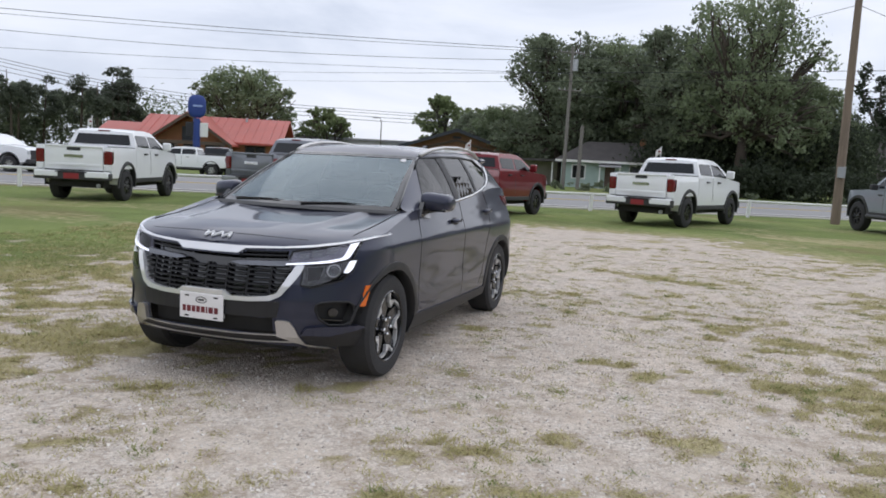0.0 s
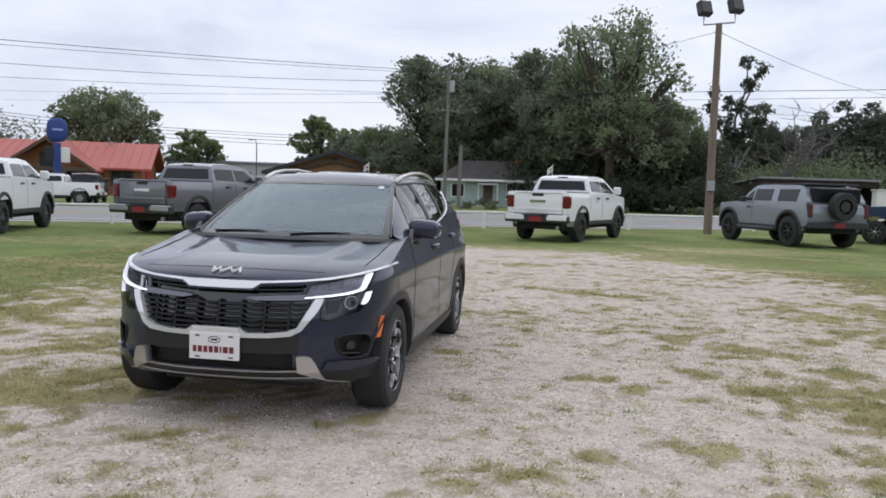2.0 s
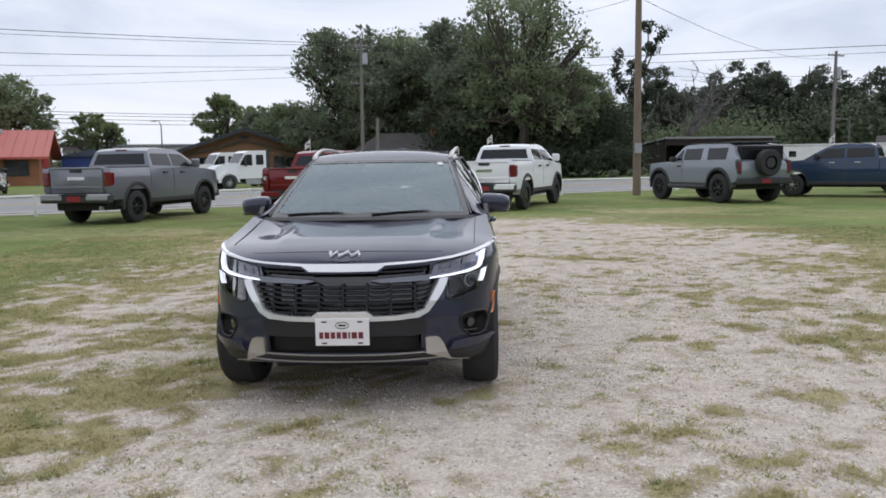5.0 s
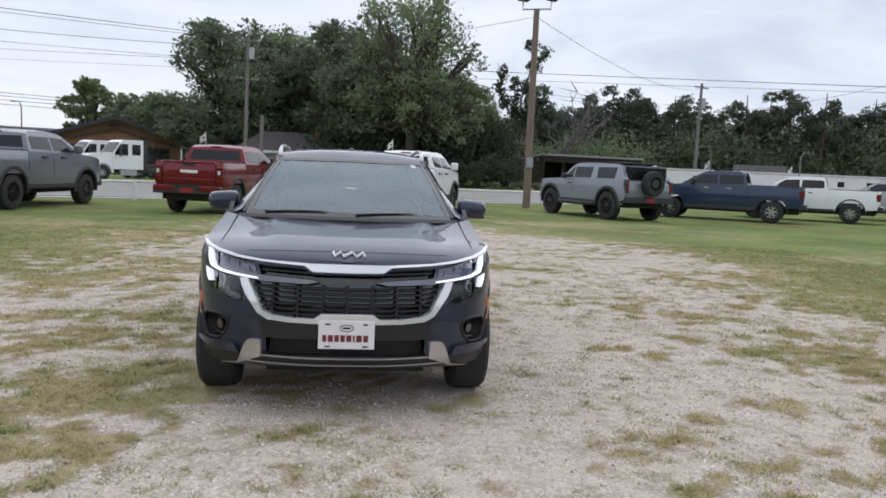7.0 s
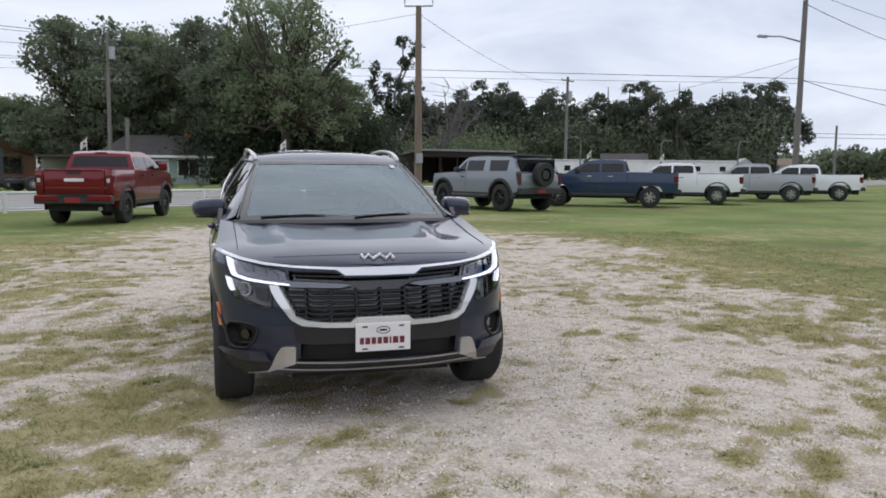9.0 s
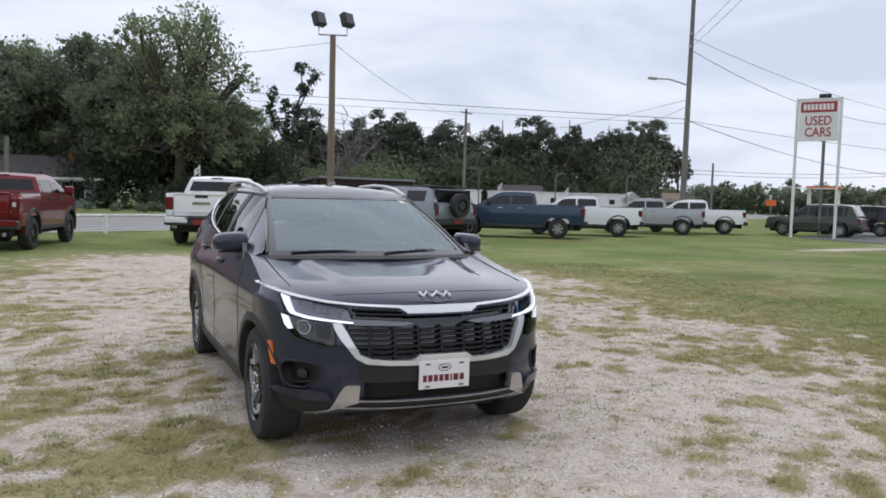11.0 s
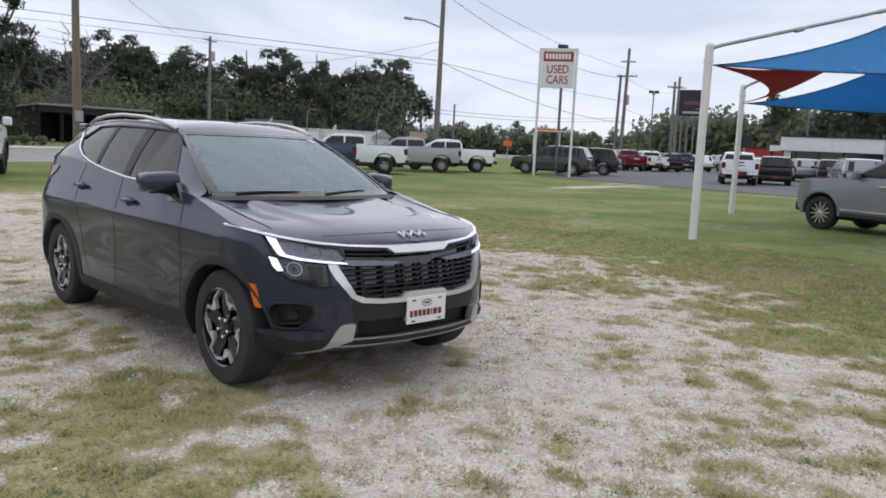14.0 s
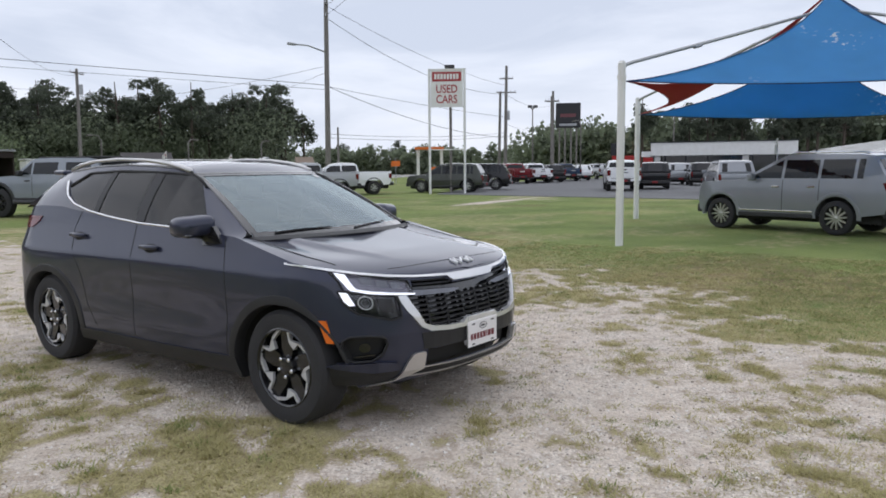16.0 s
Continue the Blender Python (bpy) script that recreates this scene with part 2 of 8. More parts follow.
# ---- mesh helpers ----
def quads_of(name, v, mat, per=4):
    """One mesh of loose polygons: v holds per corners for each."""
    v = np.asarray(v, dtype=np.float32).reshape(-1, 3)
    n = len(v) // per
    me = bpy.data.meshes.new(name)
    me.vertices.add(len(v))
    me.vertices.foreach_set("co", v.ravel())
    me.loops.add(len(v))
    me.loops.foreach_set("vertex_index", np.arange(len(v), dtype=np.int32))
    me.polygons.add(n)
    me.polygons.foreach_set("loop_start", np.arange(0, len(v), per, dtype=np.int32))
    me.polygons.foreach_set("loop_total", np.full(n, per, dtype=np.int32))
    me.materials.append(mat)
    me.update(calc_edges=True)
    return me


def thing(name, label, category, at=None, group="", kind=""):
    ob = new(name)
    ob.empty_display_size = 0.2
    if at is not None:
        ob.matrix_basis = at
    return tagged(ob, label, category, group, kind)


def part(name, bm, mat, parent, label="", smooth=False, sharp=None):
    """Links a bmesh (or a mesh) as one mesh object under a thing or under a part."""
    if isinstance(bm, bpy.types.Mesh):
        me = bm
    else:
        bmesh.ops.recalc_face_normals(bm, faces=bm.faces[:])
        me = bpy.data.meshes.new(name)
        bm.to_mesh(me)
        bm.free()
        for mm in (mat if isinstance(mat, (list, tuple)) else [mat]):
            me.materials.append(mm)
        if smooth:
            me.shade_smooth()
            if sharp:
                me.set_sharp_from_angle(angle=radians(sharp))
    ob = new(name, me)
    ob.parent = parent
    if label:
        tagged(ob, label)
    return ob


def solo(name, bm, mat, label, category, at=None, group="", kind="", smooth=False, sharp=None):
    ob = part(name, bm, mat, None, "", smooth, sharp)
    if at is not None:
        ob.matrix_basis = at
    return tagged(ob, label, category, group, kind)


def box(bm, x0, x1, y0, y1, z0, z1, bevel=0.0, m=None):
    r = bmesh.ops.create_cube(bm, size=1.0)
    vs = r["verts"]
    for v in vs:
        v.co = Vector(((x0 + x1) / 2 + v.co.x * (x1 - x0), (y0 + y1) / 2 + v.co.y * (y1 - y0), (z0 + z1) / 2 + v.co.z * (z1 - z0)))
    if bevel:
        es = list({e for v in vs for e in v.link_edges})
        g = bmesh.ops.bevel(bm, geom=es, offset=bevel, segments=2, profile=0.5, affect="EDGES", clamp_overlap=True)
        vs = list(set(vs) & set(bm.verts) | set(g["verts"]))
        vs = [v for v in vs if v.is_valid]
    if m is not None:
        for v in vs:
            v.co = m @ v.co
    return bm


def boxed(*a, **k):
    return box(bmesh.new(), *a, **k)


def tube(bm, pts, radii, n=8, caps=True):
    """A tube through points; radii one number or one each."""
    pts = [Vector(p) for p in pts]
    if not isinstance(radii, (list, tuple)):
        radii = [radii] * len(pts)
    rings = []
    up = None
    for i, p in enumerate(pts):
        d = (pts[min(i + 1, len(pts) - 1)] - pts[max(i - 1, 0)]).normalized()
        if up is None or abs(d.dot(up)) > 0.98:
            up = Vector((0, 0, 1)) if abs(d.z) < 0.9 else Vector((1, 0, 0))
        a = d.cross(up).normalized()
        b = a.cross(d).normalized()
        up = b
        rings.append([bm.verts.new(p + radii[i] * (math.cos(2 * math.pi * k / n) * a + math.sin(2 * math.pi * k / n) * b)) for k in range(n)])
    for r0, r1 in zip(rings, rings[1:]):
        for k in range(n):
            bm.faces.new((r0[k], r0[(k + 1) % n], r1[(k + 1) % n], r1[k]))
    if caps:
        bm.faces.new(rings[0])
        bm.faces.new(rings[-1])
    return bm


def tubed(pts, radii, n=8, caps=True):
    return tube(bmesh.new(), pts, radii, n, caps)


def prism(bm, poly, axis, a, b):
    """A polygon extruded from a to b along an axis; its two numbers are the other axes in order."""
    def at3(p, h):
        q = list(p)
        q.insert("xyz".index(axis), h)
        return q
    lo = [bm.verts.new(at3(p, a)) for p in poly]
    hi = [bm.verts.new(at3(p, b)) for p in poly]
    bm.faces.new(lo)
    bm.faces.new(hi[::-1])
    for i in range(len(poly)):
        j = (i + 1) % len(poly)
        bm.faces.new((lo[i], lo[j], hi[j], hi[i]))
    return bm


def prismed(poly, axis, a, b):
    return prism(bmesh.new(), poly, axis, a, b)


def grid(bm, f, us, vs, closed=False):
    """A sheet f(u, v) over two lists of values. Returns the vertex rows."""
    rows = [[bm.verts.new(f(u, v)) for v in vs] for u in us]
    for i in range(len(us) - (0 if closed else 1)):
        r0, r1 = rows[i], rows[(i + 1) % len(us)]
        for j in range(len(vs) - 1):
            bm.faces.new((r0[j], r1[j], r1[j + 1], r0[j + 1]))
    return rows


def lin(a, b, n):
    return [a + (b - a) * i / (n - 1) for i in range(n)]


def interp(x, xs, ys):
    return float(np.interp(x, xs, ys))


def smoothstep(a, b, x):
    t = np.clip((x - a) / (b - a), 0, 1)
    return t * t * (3 - 2 * t)


def fract_noise(x, y, seed=0):
    """Smooth value noise on arrays, about 0 to 1."""
    rs = np.random.RandomState(seed)
    tab = rs.rand(256, 256)
    xi, yi = np.floor(x).astype(int), np.floor(y).astype(int)
    fx, fy = x - xi, y - yi
    fx, fy = fx * fx * (3 - 2 * fx), fy * fy * (3 - 2 * fy)
    g = lambda i, j: tab[i % 256, j % 256]
    return (g(xi, yi) * (1 - fx) + g(xi + 1, yi) * fx) * (1 - fy) + (g(xi, yi + 1) * (1 - fx) + g(xi + 1, yi + 1) * fx) * fy


def fbm(x, y, s, seed=0, octaves=4):
    t, a, tot = 0, 1.0, 0
    for k in range(octaves):
        t = t + a * fract_noise(x / s * 2 ** k + 37.1 * k, y / s * 2 ** k + 11.3 * k, seed + k)
        tot += a
        a *= 0.55
    return t / tot


# ---- ground ----
def gravel_depth(x, y):
    """Metres inside the gravel drive, negative outside."""
    right = np.interp(y, [-8, -2.8, -2.0, -1.3, -0.4, 1.5, 3.5, 6, 9, 11.5, 13], [1.4, 2.1, 2.7, 3.4, 4.2, 5.1, 5.6, 5.9, 6.0, 5.3, 3.2])
    left = np.interp(y, [-8, -2, 0, 2, 4.5, 6, 8, 12, 15], [-2.0, -1.2, -1.1, -1.4, -2.3, -2.8, -3.2, -1.8, -0.5])
    return np.minimum(np.minimum(right - x, x - left), (13.6 - y))


# larger tufts on the drive: x, y, half length, half width, turn in degrees
TUFTS = [(-1.0, 0.0, 0.55, 0.25, 10), (-1.35, -0.35, 0.6, 0.3, -15), (-1.9, 0.9, 0.7, 0.3, 10), (-1.9, 2.3, 0.8, 0.3, 15), (-0.1, -1.4, 0.4, 0.2, 5), (-0.4, -1.95, 0.4, 0.2, 20),
         (-1.25, -1.2, 0.5, 0.25, 25), (1.75, -0.6, 0.32, 0.17, 10), (1.18, -1.85, 0.42, 0.2, -30), (3.45, 2.8, 0.7, 0.3, -30), (3.6, 1.15, 0.95, 0.36, -20), (3.76, 0.4, 0.7, 0.25, -20),
         (2.7, 3.25, 0.4, 0.16, -20), (1.43, 10.4, 1.1, 0.3, 0), (-0.15, -0.9, 0.3, 0.14, 0), (3.05, -1.55, 0.6, 0.3, -35), (5.2, 5.4, 0.9, 0.4, -20), (2.2, -2.4, 0.5, 0.3, -35), (2.3, 6.2, 0.9, 0.2, -15)]


def tuft_field(x, y):
    t = 0.0
    for cx, cy, a, b, w in TUFTS:
        c, s = math.cos(radians(w)), math.sin(radians(w))
        u, v = (x - cx) * c + (y - cy) * s, (y - cy) * c - (x - cx) * s
        t = np.maximum(t, np.exp(-(u / a) ** 2 - (v / b) ** 2))
    return t


def lot_track(x, y):
    """Thin worn track across the lawn to the paved lot."""
    mid = 15.2 + 0.10 * (x - 24) + (fbm(x, y, 6.0, 90, 2) - 0.5) * 1.5
    return np.exp(-((y - mid) / 1.3) ** 2) * smoothstep(18.5, 23.0, x)


def grass_cover(x, y):
    """Share of ground under grass: broken tufts on the drive, closing to turf outside it."""
    d = gravel_depth(x, y) + (fbm(x, y, 2.6, 3) - 0.5) * 2.0
    closed = 0.80 * smoothstep(0.7, -1.9, d)
    broken = 0.19 * smoothstep(0.9, -1.2, d) + 0.52 * smoothstep(-1.1, -3.4, d) + 0.34 * smoothstep(3.0, 7.5, y) * smoothstep(0.4, -1.2, d)
    side = smoothstep(-0.6, 1.6, x)
    p = 0.245 + broken * (1 - side) + closed * side + 0.11 * smoothstep(0.5, -3.5, y) - 0.085 * smoothstep(0.5, 1.8, d) - 0.62 * lot_track(x, y) + 0.27 * tuft_field(x, y)
    n = 0.34 * fbm(x * 0.85, y * 1.3, 0.7, 21, 4) + 0.38 * fbm(x, y * 1.2, 0.3, 27, 4) + 0.28 * fract_noise(x / 0.11, y / 0.11, 31)
    n = smoothstep(0.26, 0.74, n)
    return smoothstep(-0.13, 0.16, p - n)


def worn_brown(x, y):
    """Worn brown turf beside the drive and towards the canopy."""
    return smoothstep(1.0, 0.3, np.hypot((x - 6.6) / 3.0, (y + 0.6) / 2.3) + (fbm(x, y, 1.2, 61) - 0.5) * 1.2) * 0.75


def grass_dry(x, y):
    d = gravel_depth(x, y)
    near = smoothstep(np.where(x > 1, -5.5, -6.0), 0.3, d)
    patch = smoothstep(0.50, 0.66, fbm(x, y * 1.8, 3.2, 50))
    return np.clip(near * 0.62 + 0.22 * smoothstep(-0.4, 1.2, d) + patch * 0.42 - 0.02, 0, 1)


def ground_height(x, y):
    near = smoothstep(26, 14, np.hypot(x, y - 3))
    return ((fbm(x, y, 2.4, 70) - 0.5) * 0.035 + (fbm(x, y, 0.35, 80) - 0.5) * 0.012) * near - 0.004


def make_ground():
    def lines(a, b, step):
        mid = list(np.arange(a, b + 1e-6, step))
        out, s = [], step
        while (out[-1] if out else b) < 2500:
            s *= 1.13
            out.append((out[-1] if out else b) + s)
        low, s = [], step
        while (low[-1] if low else a) > -2500:
            s *= 1.13
            low.append((low[-1] if low else a) - s)
        return np.array(low[::-1] + mid + out)
    xs, ys = lines(-9, 12, 0.1), lines(-8, 17, 0.1)
    X, Y = np.meshgrid(xs, ys, indexing="ij")
    Z = ground_height(X, Y)
    nx, ny = len(xs), len(ys)
    v = np.stack([X, Y, Z], -1).reshape(-1, 3)
    idx = np.arange(nx * ny).reshape(nx, ny)
    q = np.stack([idx[:-1, :-1], idx[1:, :-1], idx[1:, 1:], idx[:-1, 1:]], -1).reshape(-1)
    me = bpy.data.meshes.new("ground")
    me.vertices.add(len(v))
    me.vertices.foreach_set("co", v.astype(np.float32).ravel())
    me.loops.add(len(q))
    me.loops.foreach_set("vertex_index", q.astype(np.int32))
    n = len(q) // 4
    me.polygons.add(n)
    me.polygons.foreach_set("loop_start", np.arange(0, 4 * n, 4, dtype=np.int32))
    me.polygons.foreach_set("loop_total", np.full(n, 4, dtype=np.int32))
    me.update(calc_edges=True)
    for key, f in (("cover", grass_cover), ("dry", grass_dry), ("worn", worn_brown)):
        at = me.attributes.new(key, "FLOAT", "POINT")
        at.data.foreach_set("value", f(X, Y).astype(np.float32).ravel())
    me.shade_smooth()
    me.materials.append(ground_material())
    return tagged(new("ground", me), "pale gravel drive giving way to patchy dry and mown grass", "ground", kind="structure")


def ground_material():
    m = bpy.data.materials.new("gravel_and_grass")
    m.use_nodes = True
    nt = m.node_tree
    nd, lk = nt.nodes, nt.links
    b = nd["Principled BSDF"]
    b.inputs["Roughness"].default_value = 0.95
    b.inputs["Specular IOR Level"].default_value = 0.15
    co = nd.new("ShaderNodeTexCoord").outputs["Object"]

    def noise_of(scale, detail=4, rough=0.55):
        n = nd.new("ShaderNodeTexNoise")
        n.inputs["Scale"].default_value, n.inputs["Detail"].default_value = scale, detail
        n.inputs["Roughness"].default_value = rough
        lk.new(co, n.inputs["Vector"])
        return n.outputs["Fac"]

    def mixed(fac, a, c, kind="MIX"):
        x = nd.new("ShaderNodeMix")
        x.data_type, x.blend_type = "RGBA", kind
        for sock, val in (("Factor", fac), ("A", a), ("B", c)):
            if isinstance(val, (float, int)):
                x.inputs[sock].default_value = val
            elif isinstance(val, tuple):
                x.inputs[sock].default_value = rgb(*val)
            else:
                lk.new(val, x.inputs[sock])
        return x.outputs["Result"]

    def ranged(val, a, c, d=0.0, e=1.0):
        r = nd.new("ShaderNodeMapRange")
        r.interpolation_type = "SMOOTHSTEP"
        for k, z in (("From Min", a), ("From Max", c), ("To Min", d), ("To Max", e)):
            r.inputs[k].default_value = z
        lk.new(val, r.inputs["Value"])
        return r.outputs[0]

    def math_of(op, a, c):
        x = nd.new("ShaderNodeMath")
        x.operation = op
        for i, val in enumerate((a, c)):
            if isinstance(val, (float, int)):
                x.inputs[i].default_value = val
            else:
                lk.new(val, x.inputs[i])
        return x.outputs[0]

    cover = nd.new("ShaderNodeAttribute")
    cover.attribute_name = "cover"
    dry = nd.new("ShaderNodeAttribute")
    dry.attribute_name = "dry"
    worn = nd.new("ShaderNodeAttribute")
    worn.attribute_name = "worn"
    # stones
    vo = nd.new("ShaderNodeTexVoronoi")
    vo.inputs["Scale"].default_value = 68
    lk.new(co, vo.inputs["Vector"])
    vo2 = nd.new("ShaderNodeTexVoronoi")
    vo2.inputs["Scale"].default_value = 30
    lk.new(co, vo2.inputs["Vector"])
    dirt = mixed(ranged(noise_of(1.1), 0.38, 0.62), (0.69, 0.588, 0.486), (0.59, 0.498, 0.411))
    bw = nd.new("ShaderNodeRGBToBW")
    lk.new(vo.outputs["Color"], bw.inputs[0])
    stone = mixed(ranged(bw.outputs[0], 0.2, 0.85), (0.34, 0.30, 0.258), (0.86, 0.80, 0.72))
    bw2 = nd.new("ShaderNodeRGBToBW")
    lk.new(vo2.outputs["Color"], bw2.inputs[0])
    stone = mixed(ranged(bw2.outputs[0], 0.66, 0.74, 0, 0.45), stone, (0.72, 0.69, 0.65))
    gravel = mixed(ranged(noise_of(2.2, 8, 0.8), 0.30, 0.72, 0.15, 0.85), dirt, stone)
    gravel = mixed(ranged(noise_of(0.45, 3), 0.42, 0.68, 0, 0.45), gravel, (0.66, 0.58, 0.49))
    gravel = mixed(ranged(noise_of(6.5, 8, 0.8), 0.47, 0.64, 0, 0.75), gravel, (0.39, 0.315, 0.25))
    gravel = mixed(ranged(noise_of(1.6, 7, 0.75), 0.50, 0.68, 0, 0.5), gravel, (0.46, 0.38, 0.305))
    gravel = mixed(ranged(noise_of(28, 4, 0.8), 0.58, 0.70, 0, 0.55), gravel, (0.80, 0.76, 0.70))
    # grass
    blades = noise_of(70, 3, 0.7)
    green = mixed(ranged(noise_of(0.35, 5), 0.35, 0.65), (0.145, 0.192, 0.060), (0.22, 0.265, 0.088))
    straw = mixed(ranged(noise_of(2.2, 4), 0.35, 0.65), (0.33, 0.292, 0.145), (0.44, 0.385, 0.225))
    brown = mixed(ranged(noise_of(0.22, 4), 0.52, 0.70, 0, 0.65), green, (0.20, 0.16, 0.08))
    drymask = ranged(math_of("ADD", dry.outputs["Fac"], math_of("MULTIPLY", math_of("SUBTRACT", noise_of(5, 5), 0.5), 1.1)), 0.2, 0.75)
    grass = mixed(drymask, brown, straw)
    grass = mixed(math_of("MULTIPLY", worn.outputs["Fac"], ranged(noise_of(9, 5, 0.7), 0.3, 0.6, 0.35, 1.0)), grass, (0.205, 0.15, 0.085))
    grass = mixed(0.55, grass, mixed(ranged(blades, 0.3, 0.7), (0.28, 0.28, 0.28), (0.72, 0.72, 0.72)), "OVERLAY")
    jitter = math_of("ADD", math_of("MULTIPLY", math_of("SUBTRACT", noise_of(6, 5, 0.65), 0.5), 1.25),
                     math_of("MULTIPLY", math_of("SUBTRACT", noise_of(45, 3, 0.7), 0.5), 1.1))
    level = math_of("ADD", cover.outputs["Fac"], jitter)
    thatch = mixed(ranged(noise_of(24, 4, 0.7), 0.35, 0.65), (0.27, 0.205, 0.14), (0.40, 0.33, 0.24))
    col = mixed(ranged(level, 0.05, 0.50, 0, 0.6), gravel, thatch)
    col = mixed(ranged(level, 0.28, 0.80), col, grass)
    lk.new(col, b.inputs["Base Color"])
    bp = nd.new("ShaderNodeBump")
    bp.inputs["Strength"].default_value, bp.inputs["Distance"].default_value = 0.8, 0.014
    hgt = math_of("ADD", math_of("SUBTRACT", 1.0, vo.outputs["Distance"]), math_of("MULTIPLY", blades, 0.9))
    lk.new(hgt, bp.inputs["Height"])
    lk.new(bp.outputs[0], b.inputs["Normal"])
    return m


make_ground()

# ---- road, fence and paved lot ----
ALONG = Vector((0.866, 0.5, 0))
ROAD = Matrix(((0.866, -0.5, 0, 0), (0.5, 0.866, 0, 0), (0, 0, 1, 0), (0, 0, 0, 1)))
# in the road's own axes: x along, y across (away from the drive)
ROAD_NEAR, ROAD_FAR = 23.6, 38.5


def road_strip(name, a, b, z0, z1, mat, label, category, x0=-900, x1=900):
    bm = bmesh.new()
    box(bm, x0, x1, a, b, z0, z1)
    return solo(name, bm, mat, label, category, ROAD, kind="structure")


road_strip("road", ROAD_NEAR, ROAD_FAR, -0.2, 0.05, ASPHALT, "worn grey asphalt highway with painted lines", "road")
road_strip("road_shoulder", ROAD_NEAR - 0.7, ROAD_NEAR - 0.005, -0.2, 0.03, CONCRETE, "pale gravelly shoulder along the highway", "shoulder")
road_strip("kerb", ROAD_FAR + 0.005, ROAD_FAR + 0.4, -0.2, 0.17, CONCRETE, "pale concrete kerb along the far side", "kerb")
for off in (ROAD_NEAR + 0.5, ROAD_FAR - 0.5):
    road_strip("road_line", off, off + 0.14, 0.05, 0.056, LINE_PAINT, "worn white edge line", "road line")
for off in (30.6, 30.9):
    road_strip("road_line", off, off + 0.12, 0.05, 0.056, LINE_YELLOW, "worn yellow centre line", "road line")


def low_fence():
    """Low white rail on short posts along the road."""
    fence = thing("rail_fence", "low white painted rail fence beside the highway", "fence", ROAD)
    y = 22.0
    post = None
    xs = [-41.6 + 6.6 * i for i in range(14)]
    for x in xs:
        bm = bmesh.new()
        box(bm, -0.055, 0.055, -0.055, 0.055, -0.1, 0.67, 0.01)
        ob = part("post", bm, PAINT_WHITE, fence) if post is None else new("post", post.data)
        post = post or ob
        ob.parent = fence
        ob.location = (x, y, 0)
        ob.rotation_euler = (random.uniform(-0.03, 0.03), random.uniform(-0.03, 0.03), 0)
    for a, b in zip(xs, xs[1:]):
        rail = part("rail", tubed([(a, y, 0.62), ((a + b) / 2, y, 0.605), (b, y, 0.62)], 0.046, 8), PAINT_WHITE, fence, smooth=True)


low_fence()


def paved_lot():
    bm = bmesh.new()
    poly = [(31.0, 23.5), (30.2, 9.0), (26, -40), (160, -60), (190, 60), (60, 38)]
    prism(bm, poly, "z", -0.2, 0.02)
    solo("lot_pavement", bm, LOT_ASPHALT, "dark asphalt sales lot", "pavement", kind="structure")


paved_lot()


# ---- poles, cables, signs ----
def wood_pole(name, base, height, r0, r1, lean, mat, label, category="utility pole", arms=(), box_at=None):
    ob = thing(name, label, category, pose(*base))
    top = Vector((lean[0], lean[1], height))
    part("shaft", tubed([(0, 0, -0.4), top * 0.5, top], [r0, (r0 + r1) / 2, r1], 12), mat, ob, smooth=True, sharp=40)
    for h, half, ang in arms:
        d = Vector((math.cos(radians(ang)), math.sin(radians(ang)), 0)) * half
        p = top * (h / height)
        arm = part("crossarm", tubed([p - d, p + d], 0.065, 6), mat, ob)
        for s in (-0.92, -0.45, 0.45, 0.92):
            q = p + d * s
            part("insulator", tubed([q, q + Vector((0, 0, 0.2))], [0.05, 0.03], 6), GALV, arm)
    if box_at:
        p = top * (box_at / height)
        part("transformer", tubed([p + Vector((0.3, 0, -0.5)), p + Vector((0.3, 0, 0.45))], 0.24, 12), GALV, ob, "grey transformer can")
    return ob


def cable(name, a, b, sag, r=0.018, label="thin black overhead cable", n=18):
    a, b = Vector(a), Vector(b)
    pts = [a.lerp(b, i / n) - Vector((0, 0, sag * 4 * (i / n) * (1 - i / n))) for i in range(n + 1)]
    return solo(name, tubed(pts, r * 0.42, 5), WIRE, label, "overhead cable", group="overhead cables", smooth=True)


def floodlight_pole():
    p = wood_pole("floodlight_pole", (7.35, 26.7, 0), 8.15, 0.17, 0.12, (0.0, 0.0), POLE_WOOD,
                  "tall brown wooden pole with two black floodlights", "light pole")
    top = Vector((0.0, 0.0, 8.15))
    side = Vector((0.93, -0.36, 0)) * 0.58
    bm = bmesh.new()
    tube(bm, [top - side + Vector((0, 0, 0.35)), top - side, top + side, top + side + Vector((0, 0, 0.35))], 0.035, 8)
    part("bracket", bm, GALV, p)
    for s in (-1, 1):
        m = pose(*(top + side * s + Vector((0, 0, 0.62))), -20, 0, 25)
        head = part("floodlight", boxed(-0.26, 0.26, -0.15, 0.15, -0.28, 0.28, 0.03, m), BLACK_METAL, p, "black square floodlight head")
        part("lens", boxed(-0.21, 0.21, -0.17, -0.151, -0.23, 0.23, 0, m), WINDOW_DARK, head)
    part("meter_box", boxed(-0.13, 0.13, -0.28, -0.14, 1.7, 2.1, 0.01), GALV, p)


